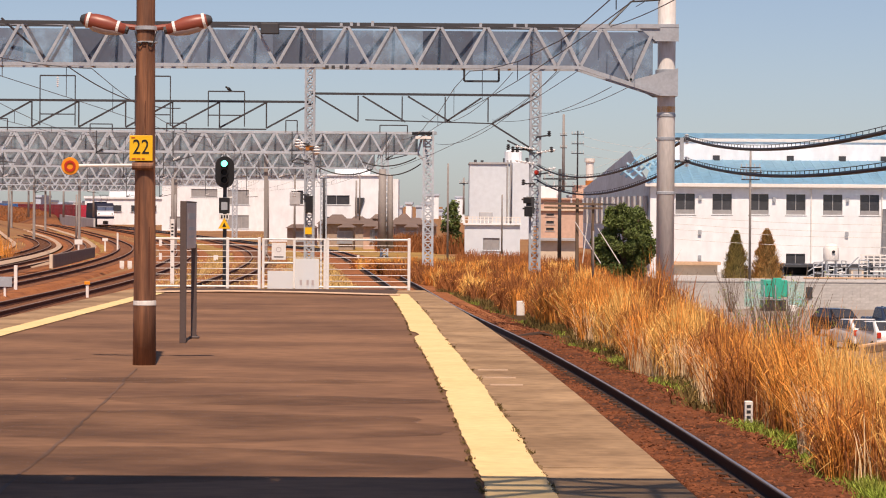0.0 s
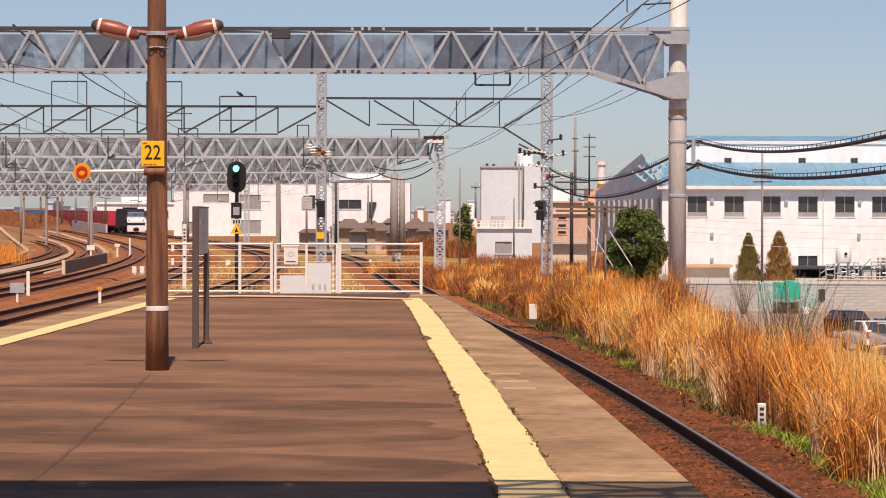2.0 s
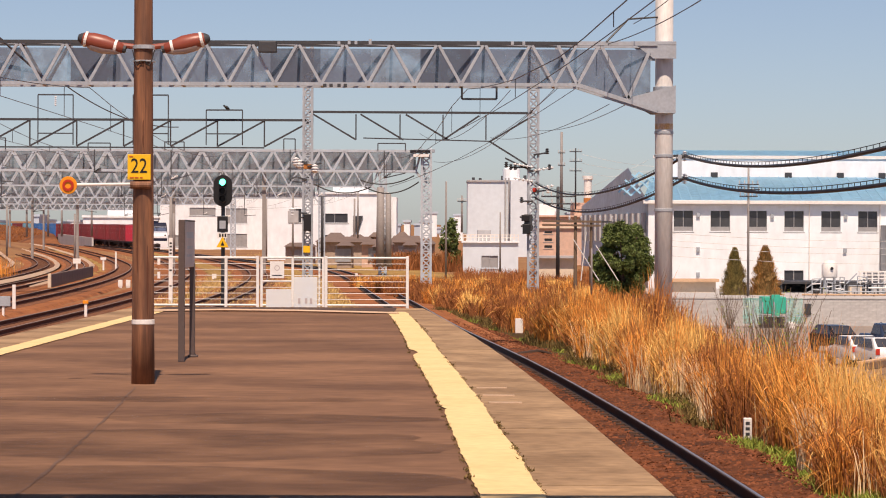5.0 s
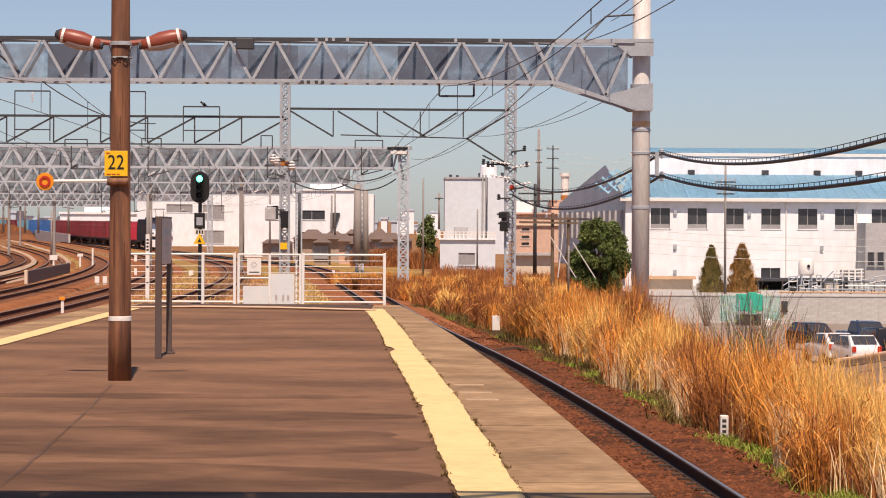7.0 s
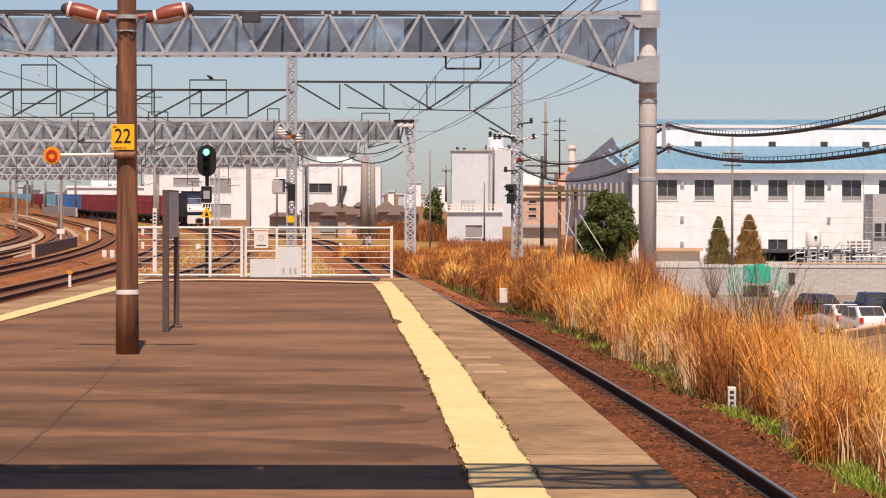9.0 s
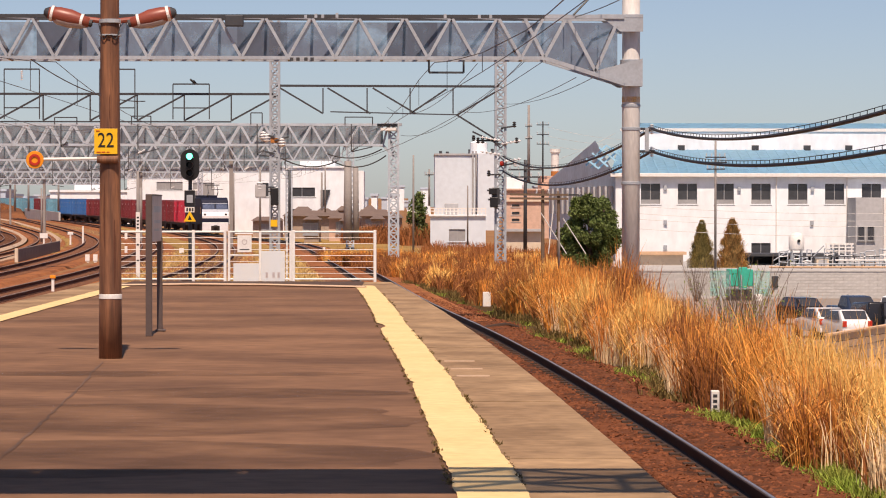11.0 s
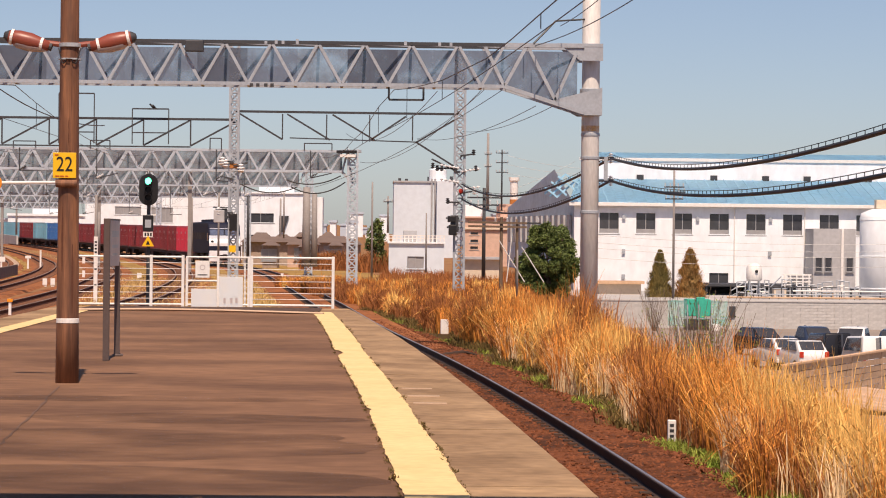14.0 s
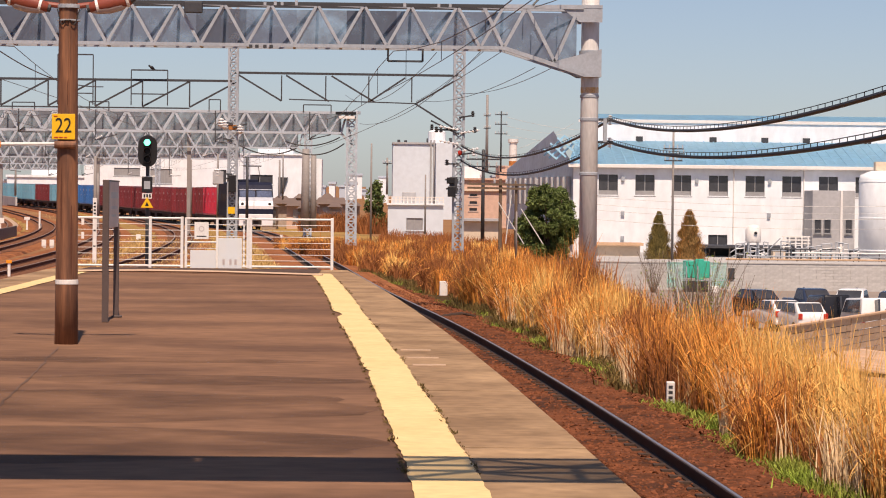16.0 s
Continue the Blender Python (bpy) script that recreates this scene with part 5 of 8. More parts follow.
def reeds():
    rng = np.random.default_rng(11)
    # clumps, each a fountain of blades that lean outwards
    n = 1750
    cy = 23 + 137 * rng.random(n) ** 1.3
    front = np.array([reed_front(v) for v in cy])
    cx = front + 0.16 + np.maximum(2.4, 7.4 - front) * rng.random(n) ** 1.7
    thin = ((cy > 26) & (cy < 31) & (cx < 4.75)) | ((cy > 46) & (cy < 57) & (cx > 5.0) & (rng.random(n) < 0.5)) | ((cy > 92) & (rng.random(n) < 0.35))
    for px, py in ((1327, 748), (922, 558)):
        mx, my = ground_at(px, py, -1.2)
        thin |= (np.abs(cx - mx * cy / my) < 0.42) & (cy < my + 0.3) & (cy > my - 7)
    cx, cy = cx[~thin], cy[~thin]
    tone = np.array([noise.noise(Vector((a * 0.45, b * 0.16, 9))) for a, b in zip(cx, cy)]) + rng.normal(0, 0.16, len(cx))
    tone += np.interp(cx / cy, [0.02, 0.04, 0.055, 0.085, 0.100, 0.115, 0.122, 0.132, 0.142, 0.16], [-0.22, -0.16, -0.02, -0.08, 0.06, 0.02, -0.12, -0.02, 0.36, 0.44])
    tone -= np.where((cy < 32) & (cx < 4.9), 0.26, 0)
    grow = np.interp(cy, [20, 30, 36, 42, 50, 58, 64, 80, 100, 130], [0.78, 0.84, 0.97, 0.92, 0.86, 1.02, 1.14, 0.98, 0.72, 0.64])
    tall = grow * (1 + 0.4 * np.array([noise.noise(Vector((a * 0.8, b * 0.35, 20))) for a, b in zip(cx, cy)])) * rng.uniform(0.8, 1.1, len(cx))
    # two taller stands in the bed
    tall *= 1 + 0.38 * np.exp(-((cx - 5.4) / 0.9) ** 2 - ((cy - 37) / 7.5) ** 2) + 0.3 * np.exp(-((cx - 5.1) / 0.7) ** 2 - ((cy - 64) / 5.0) ** 2)
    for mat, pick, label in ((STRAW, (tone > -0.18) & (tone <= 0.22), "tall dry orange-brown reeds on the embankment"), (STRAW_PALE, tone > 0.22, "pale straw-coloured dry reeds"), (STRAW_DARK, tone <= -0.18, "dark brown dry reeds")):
        who = np.repeat(np.nonzero(pick)[0], 82)
        m = len(who)
        a, r = rng.uniform(0, 6.283, m), rng.random(m) ** 0.5
        out = np.stack([np.cos(a), np.sin(a)], 1) * r[:, None]
        x, y = cx[who] + out[:, 0] * 0.20, cy[who] + out[:, 1] * 0.26
        h = tall[who] * rng.uniform(0.75, 1.62, m) * (1.08 - 0.3 * r)
        lean = out * (h * rng.uniform(0.02, 0.52, m))[:, None] + rng.normal(0, 0.11, (m, 2)) * h[:, None]
        z = np.array([ground_z(p, q) for p, q in zip(x, y)])
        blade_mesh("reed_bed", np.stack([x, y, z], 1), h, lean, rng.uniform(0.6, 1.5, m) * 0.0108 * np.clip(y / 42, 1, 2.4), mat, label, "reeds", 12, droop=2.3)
    # dry leaves and plumes that curl off the stems
    m = 74000
    who = rng.integers(0, len(cx), m)
    a, r = rng.uniform(0, 6.283, m), rng.random(m) ** 0.5
    up = rng.uniform(0.25, 1.0, m)
    x, y = cx[who] + np.cos(a) * r * (0.2 + 0.2 * up), cy[who] + np.sin(a) * r * (0.26 + 0.2 * up)
    ok = clear_of_markers(x, y, 0.25)
    x, y, who, up = x[ok], y[ok], who[ok], up[ok]
    m = len(x)
    z = np.array([ground_z(p, q) for p, q in zip(x, y)]) + tall[who] * up
    warm = tone[who] + rng.normal(0, 0.2, m)
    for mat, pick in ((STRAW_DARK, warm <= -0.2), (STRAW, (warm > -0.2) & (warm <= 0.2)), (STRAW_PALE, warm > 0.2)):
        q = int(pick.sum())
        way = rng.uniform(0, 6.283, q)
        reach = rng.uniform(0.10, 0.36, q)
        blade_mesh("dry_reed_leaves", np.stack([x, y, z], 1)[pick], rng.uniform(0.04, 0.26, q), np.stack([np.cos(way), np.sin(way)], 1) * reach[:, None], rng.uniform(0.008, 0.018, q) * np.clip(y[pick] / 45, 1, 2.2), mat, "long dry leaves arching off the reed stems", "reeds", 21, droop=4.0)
    # low litter and undergrowth between the clumps, dark to paint in their self-shadow
    n = 20000
    y = 23 + 125 * rng.random(n) ** 1.2
    x = np.array([reed_front(v) for v in y]) + 0.05 + 3.2 * rng.random(n) ** 1.6
    ok = clear_of_markers(x, y, 0.2)
    x, y = x[ok], y[ok]
    n = len(x)
    h = rng.uniform(0.2, 0.85, n)
    blade_mesh("undergrowth", np.stack([x, y, np.array([ground_z(p, q) for p, q in zip(x, y)])], 1), h, rng.normal(0, 0.3, (n, 2)) * h[:, None], rng.uniform(0.010, 0.022, n) * np.clip(y / 50, 1, 2), STRAW_DARK, "dead undergrowth, darkened to paint in the reeds' self-shadow", "reeds", 18)
    # bleached stems standing at the front edge
    n = 8500
    y = 27 + 45 * rng.random(n)
    x = np.array([reed_front(v) for v in y]) - 0.02 + 0.32 * rng.random(n)
    ok = np.array([noise.noise(Vector((1.7, b * 0.45, 7))) for b in y]) + rng.uniform(-0.15, 0.15, n) > 0.0
    for px, py in ((1327, 748), (922, 558)):
        mx, my = ground_at(px, py, -1.2)
        ok &= ~((np.abs(x - mx * y / my) < 0.22) & (y < my + 0.1) & (y > my - 6))
    x, y = x[ok], y[ok]
    m = len(x)
    h = rng.uniform(0.25, 0.95, m)
    blade_mesh("bleached_stems", np.stack([x, y, np.array([ground_z(a, b) for a, b in zip(x, y)])], 1), h, rng.normal(0, 0.12, (m, 2)) * h[:, None], rng.uniform(0.008, 0.018, m), BLEACHED, "bleached broken reed stems at the bed's edge", "reeds", 17)
    # short green grass at the foot of the reeds
    n = 36000
    y = 23 + 95 * rng.random(n) ** 1.3
    front = np.array([reed_front(v) for v in y])
    x = front + rng.normal(-0.12, 0.17, n)
    ok = np.array([noise.noise(Vector((3.3, b * 0.35, 2))) + 0.3 * noise.noise(Vector((a * 3, b * 2, 2))) for a, b in zip(x, y)]) > -0.06 + np.interp(y, [40, 55], [0, 0.22])
    x, y = x[ok], y[ok]
    m = len(x)
    h = rng.uniform(0.04, 0.15, m)
    blade_mesh("green_grass", np.stack([x, y, np.array([ground_z(a, b) for a, b in zip(x, y)])], 1), h, rng.normal(0, 0.5, (m, 2)) * h[:, None], rng.uniform(0.008, 0.02, m), GRASS, "short fresh green grass beside the ballast", "grass", 13)
    # low growth at the foot of the far reeds, its dark colour also painting their base shadow
    m = 15000
    y = 42 + 70 * rng.random(m)
    x = np.array([reed_front(v) for v in y]) + rng.normal(-0.02, 0.16, m)
    ok = clear_of_markers(x, y, 0.2) & (np.array([noise.noise(Vector((5.1, b * 0.3, 4))) for b in y]) > -0.05)
    x, y = x[ok], y[ok]
    m = len(x)
    h = rng.uniform(0.06, 0.28, m)
    blade_mesh("low_growth", np.stack([x, y, np.array([ground_z(a, b) for a, b in zip(x, y)])], 1), h, rng.normal(0, 0.35, (m, 2)) * h[:, None], rng.uniform(0.014, 0.034, m), JOINT_WEED, "olive growth, dark for the shadow at the foot of the reeds", "weeds", 29)
    # tall orange brush before the low houses
    m = 7000
    y = rng.uniform(238, 254, m)
    x = rng.uniform(-5.5, 2.5, m)
    h = rng.uniform(0.7, 1.7, m) * (1 + 0.5 * np.array([noise.noise(Vector((p * 0.7, q * 0.1, 50))) for p, q in zip(x, y)]))
    blade_mesh("dead_brush", np.stack([x, y, np.array([ground_z(p, q) for p, q in zip(x, y)])], 1), h, rng.normal(0, 0.25, (m, 2)) * h[:, None], rng.uniform(0.04, 0.08, m), STRAW_DARK, "orange-brown dead brush before the low houses", "brush", 30)
    # a lusher tuft where the bed opens
    m = 3600
    y = rng.normal(29.0, 1.0, m)
    x = 4.52 + rng.normal(0, 0.16, m)
    h = rng.uniform(0.08, 0.26, m)
    blade_mesh("green_grass", np.stack([x, y, np.array([ground_z(a, b) for a, b in zip(x, y)])], 1), h, rng.normal(0, 0.4, (m, 2)) * h[:, None], rng.uniform(0.008, 0.018, m), GRASS, "lush green grass tuft at the reeds' foot", "grass", 27)
    # dry grass along the track just beyond the fence
    m = 21000
    y = 69 + 120 * rng.random(m) ** 1.2
    x = np.interp(y, [69, 114, 165, 215], [-0.5, -3.2, -6.0, -9.0]) - rng.random(m) * 8.5
    h = rng.uniform(0.05, 0.22, m)
    blade_mesh("dry_grass", np.stack([x, y, np.full(m, -1.2)], 1), h, rng.normal(0, 0.4, (m, 2)) * h[:, None], rng.uniform(0.02, 0.05, m), DRY_TURF_BLADE, "dry yellow grass beyond the fence", "grass", 28)
    # damp soil of the shoulder, from the ballast to the reeds
    bm, prev = bmesh.new(), None
    for i in range(300):
        yy = 15 + i * 0.35
        xa, xb = edge_x(yy) + 2.85 + 0.22 * noise.noise(Vector((yy * 0.7, 4, 1))), reed_front(yy) + 0.9
        row = [bm.verts.new((xa + (xb - xa) * u, yy, ground_z(xa + (xb - xa) * u, yy) + 0.014)) for u in (0, 0.5, 1)]
        if prev:
            for j in range(2):
                bm.faces.new((prev[j], prev[j + 1], row[j + 1], row[j]))
        prev = row
    tagged(part("track_shoulder", bm, SOIL, smooth=True), "damp brown soil between the ballast and the reeds", "soil", kind="structure")
    # sparse low weeds on the ballast shoulder
    n = 15000
    y = 24 + 70 * rng.random(n)
    x = np.array([edge_x(v) for v in y]) + rng.uniform(2.5, 3.35, n)
    ok = np.array([noise.noise(Vector((a * 1.4, b * 0.5, 31))) for a, b in zip(x, y)]) > 0.06
    x, y = x[ok], y[ok]
    m = len(x)
    h = rng.uniform(0.03, 0.1, m)
    blade_mesh("shoulder_weeds", np.stack([x, y, np.full(m, -1.24)], 1), h, rng.normal(0, 0.6, (m, 2)) * h[:, None], rng.uniform(0.008, 0.016, m), WEED, "thin yellow-green weeds on the ballast shoulder", "weeds", 14)
    # dry grass on the left bank and behind the fence
    n = 14000
    y = 72 + 330 * rng.random(n) ** 1.1
    x = np.where(rng.random(n) < 0.5, rng.uniform(-70, -26, n) * (y / 330) ** 0.5 - 4, rng.uniform(-10, 2, n) - (y - 72) * 0.055)
    keep = np.ones(n, bool)
    for key in TRACKS:
        line = spline(TRACKS[key], 4.0)
        ly, lx = np.array([p[1] for p in line]), np.array([p[0] for p in line])
        keep &= np.abs(np.interp(y, ly, lx) - x) > 1.5
    keep &= np.array([noise.noise(Vector((a * 0.2, b * 0.05, 3))) for a, b in zip(x, y)]) > -0.05
    x, y = x[keep], y[keep]
    m = len(x)
    h = rng.uniform(0.05, 0.2, m)
    blade_mesh("dry_grass", np.stack([x, y, np.array([ground_z(a, b) for a, b in zip(x, y)])], 1), h, rng.normal(0, 0.3, (m, 2)) * h[:, None], rng.uniform(0.03, 0.07, m), DRY_TURF_BLADE, "dry yellow grass between the yard tracks", "grass", 15)
    # dead brush beyond the reeds, before the houses
    n = 16000
    y = 100 + 110 * rng.random(n)
    x = np.interp(y, [100, 135, 160, 210], [1.6, 0.6, 0.7, 1.0]) + 12 * rng.random(n)
    h = rng.uniform(0.22, 0.80, n) * (1 + 0.5 * np.array([noise.noise(Vector((p * 0.5, q * 0.1, 40))) for p, q in zip(x, y)]))
    blade_mesh("dead_brush", np.stack([x, y, np.array([ground_z(p, q) for p, q in zip(x, y)])], 1), h, rng.normal(0, 0.22, (n, 2)) * h[:, None], rng.uniform(0.025, 0.05, n), STRAW_DARK, "reddish brown dead brush before the houses", "brush", 19)
    # a reed clump at the left of the yard
    n = 2200
    x, y = rng.normal(-29.3, 0.55, n), rng.normal(190, 4, n)
    h = rng.uniform(0.5, 1.7, n)
    blade_mesh("reed_clump", np.stack([x - 0.6, y, np.full(n, -1.2)], 1), h, rng.normal(0, 0.14, (n, 2)) * h[:, None], rng.uniform(0.015, 0.04, n), STRAW, "clump of dry reeds between the tracks", "reeds", 16)


def leaf_cloud(rng, centres, radii, count, size):
    """Small bent leaves spread over several clumps."""
    v, f = [], []
    for i in range(count):
        j = rng.integers(len(centres))
        d = rng.normal(size=3)
        d /= np.linalg.norm(d)
        p = np.array(centres[j]) + d * np.array(radii[j]) * rng.uniform(0.55, 1.08)
        a = rng.normal(size=3)
        a /= np.linalg.norm(a)
        b = np.cross(a, rng.normal(size=3))
        b /= np.linalg.norm(b)
        s = size * rng.uniform(0.6, 1.4)
        k = len(v)
        v += [tuple(p - a * s), tuple(p + b * s * 0.45), tuple(p + a * s), tuple(p - b * s * 0.45)]
        f.append((k, k + 1, k + 2, k + 3))
    return v, f


def raw(name, v, f, mat, parent=None, label=""):
    me = bpy.data.meshes.new(name)
    me.from_pydata(v, [], f)
    me.materials.append(mat)
    ob = new(name, me)
    if parent:
        ob.parent = parent
    return tagged(ob, label)


def build_trees():
    rng = np.random.default_rng(4)
    k = 150 / 5184
    tr = thing("broadleaf_tree", "dense dark green broadleaf tree behind the reeds", "tree", m=pose((1106 - 784) * k, 150, -1.55))
    bm = bmesh.new()
    sweep(bm, [(0, 0, -0.6), (0.05, 0, 0.6), (0.0, 0.1, 1.6)], 0.22, n=8)
    for i in range(7):
        a = i * 0.9
        sweep(bm, [(0, 0, 0.5 + 0.1 * i), (0.5 * math.cos(a), 0.5 * math.sin(a), 1.4 + 0.1 * i), (1.0 * math.cos(a), 1.0 * math.sin(a), 2.0 + 0.2 * i)], 0.07, n=6)
    part("trunk", bm, BARK, tr)
    cs, rs = [], []
    for i in range(70):
        z = rng.uniform(0.35, 3.75)
        w = 1.62 * math.sin(min(math.pi, 0.45 + (z / 3.9) * 2.55)) ** 0.7
        a = rng.uniform(0, 6.28)
        q = rng.uniform(0.2, 1) * w
        cs.append((q * math.cos(a) * 0.9 - 0.05, q * math.sin(a) * 0.9, z))
        rs.append((rng.uniform(0.3, 0.5),) * 2 + (rng.uniform(0.25, 0.42),))
    v, f = leaf_cloud(rng, cs, rs, 42000, 0.07)
    raw("crown", v, f, LEAF, tr)
    for px, w, top, base, mat, label in ((1303, 46, 408, 492, CONIFER, "small conical conifer with brownish green needles"), (1357, 56, 404, 492, CONIFER_RUST, "small conical conifer turned rusty brown")):
        d = 222.0
        k = d / 5184
        H = (base - top) * k
        co = thing("conifer", label, "tree", "conifers by the wall", m=pose((px - 784) * k, d, 1.6 + (389 - base) * k - 0.4))
        part("trunk", lathe([(0.12, -1.5), (0.08, 1.0), (0.02, H * 0.95)], 8), BARK, co)
        v, f = [], []
        for i in range(9000):
            z = rng.random() ** 1.3 * H
            r = w * k / 2 * (1 - z / H) ** 0.75 * rng.uniform(0.55, 1.1) + 0.03
            a = rng.uniform(0, 6.28)
            r *= 1 + 0.55 * noise.noise(Vector((2.2 * math.cos(a), 2.2 * math.sin(a), z * 2.2 + px)))
            p = np.array([r * math.cos(a), r * math.sin(a), z + 0.4])
            o = np.array([math.cos(a) * 0.13, math.sin(a) * 0.13, 0.20])
            s = np.array([-math.sin(a), math.cos(a), 0]) * 0.05
            j = len(v)
            v += [tuple(p - s), tuple(p + s), tuple(p + o)]
            f.append((j, j + 1, j + 2))
        raw("crown", v, f, mat, co)
    # evergreen by the houses
    d = 240.0
    k = d / 5184
    ev = thing("evergreen", "tall narrow dark evergreen beside the houses", "tree", m=pose((800 - 784) * k, d, -1.6))
    part("trunk", lathe([(0.16, -0.6), (0.05, 3.5)], 8), BARK, ev)
    cs = [((rng.uniform(-1, 1)) * (1.1 - i * 0.05), rng.uniform(-0.5, 0.5), 0.4 + i * 0.22) for i in range(19)]
    v, f = leaf_cloud(rng, cs, [(0.45, 0.45, 0.5)] * 19, 2600, 0.14)
    raw("crown", v, f, LEAF, ev)
    # bare bushes
    for x, y, z, h, n, label in ((6.4, 57, -2.1, 2.9, 75, "bare twiggy bush with a few green leaves"), (5.7, 52, -1.7, 2.1, 45, "bare twiggy bush with a few green leaves"), (7.6, 63, -2.8, 3.1, 65, "bare twiggy bush with a few green leaves"), (15.5, 140, -4.5, 3.0, 80, "leafless shrub in front of the wall"), (19.5, 198, -4.5, 3.0, 80, "leafless shrub in front of the wall")):
        bu = thing("bare_bush", label, "bush", "bare bushes", m=pose(x, y, z))
        bm = bmesh.new()
        tips = []
        for i in range(n):
            a, s = rng.uniform(0, 6.28), rng.uniform(0.3, 1.0)
            t = rng.uniform(0.55, 1.0) * h
            p0, p1 = Vector((0.1 * math.cos(a), 0.1 * math.sin(a), 0)), Vector((s * 0.28 * h * math.cos(a), s * 0.28 * h * math.sin(a), t * 0.6))
            p2 = Vector((s * 0.45 * h * math.cos(a + 0.3), s * 0.45 * h * math.sin(a + 0.3), t))
            sweep(bm, [p0, p1, p2], 0.008 + 0.0012 * y / 50, n=3, shut=False)
            tips += [p1.lerp(p2, u) for u in (0.2, 0.5, 0.9)]
        tagged(part("twig_crown", bm, BARK, bu), kind="stuff")
        if y < 100:
            v, f = leaf_cloud(rng, [tuple(t) for t in tips], [(0.12, 0.12, 0.12)] * len(tips), 420, 0.022)
            raw("leaves", v, f, GRASS, bu)


reeds()
build_trees()


# ---------------------------------------------------------------- buildings
class At:
    """Positions on an upright plane at distance d from sight-line coordinates."""

    def __init__(self, d, middle=784):
        self.d, self.k, self.lift = d, d / 5184, 0.007 * (middle - 784)

    def x(self, px):
        return (px - 784) * self.k

    def z(self, py):
        return 1.6 + (389 - py + self.lift) * self.k


def window(parent, x0, x1, y, z0, z1, sashes=2, name="window", glass=None):
    """A recessed sliding window: dark reveal panes in an aluminium frame with a sill."""
    t = 0.07
    bm = bmesh.new()
    box(bm, x0 - t, x1 + t, y - 0.05, y + 0.05, z1, z1 + t)
    box(bm, x0 - t, x1 + t, y - 0.05, y + 0.05, z0 - t, z0)
    box(bm, x0 - t, x0, y - 0.05, y + 0.05, z0, z1)
    box(bm, x1, x1 + t, y - 0.05, y + 0.05, z0, z1)
    w = part(name, bm, FRAME_GREY, parent)
    for i in range(sashes):
        a, b = x0 + (x1 - x0) * i / sashes, x0 + (x1 - x0) * (i + 1) / sashes
        part("pane", cube(a + 0.02, b - 0.02, y + 0.0 + 0.02 * (i % 2), y + 0.012 + 0.02 * (i % 2), z0, z1), glass or GLASS_DARK, w)
        if i:
            part("sash_bar", cube(a - 0.035, a + 0.035, y - 0.03, y + 0.03, z0, z1), FRAME_GREY, w)
    part("sill", cube(x0 - 0.12, x1 + 0.12, y - 0.14, y - 0.04, z0 - t - 0.06, z0 - t), FRAME_GREY, w)
    return w


def wall_with_holes(parent, x0, x1, y0, y1, z0, z1, holes, mat, name="wall"):
    """A wall of thickness y0..y1 with rectangular openings (x0, x1, z0, z1) through it, in one or more rows."""
    bm = bmesh.new()
    zs = sorted({z0, z1, *[h[2] for h in holes], *[h[3] for h in holes]})
    cuts = sorted({x0, x1, *[h[0] for h in holes], *[h[1] for h in holes]})
    for a, b in zip(zs, zs[1:]):
        for u, w in zip(cuts, cuts[1:]):
            if not any(h[0] <= u + 1e-6 and h[1] >= w - 1e-6 and h[2] <= a + 1e-6 and h[3] >= b - 1e-6 for h in holes):
                box(bm, u, w, y0, y1, a, b)
    bmesh.ops.remove_doubles(bm, verts=bm.verts, dist=0.0005)
    return part(name, bm, mat, parent)


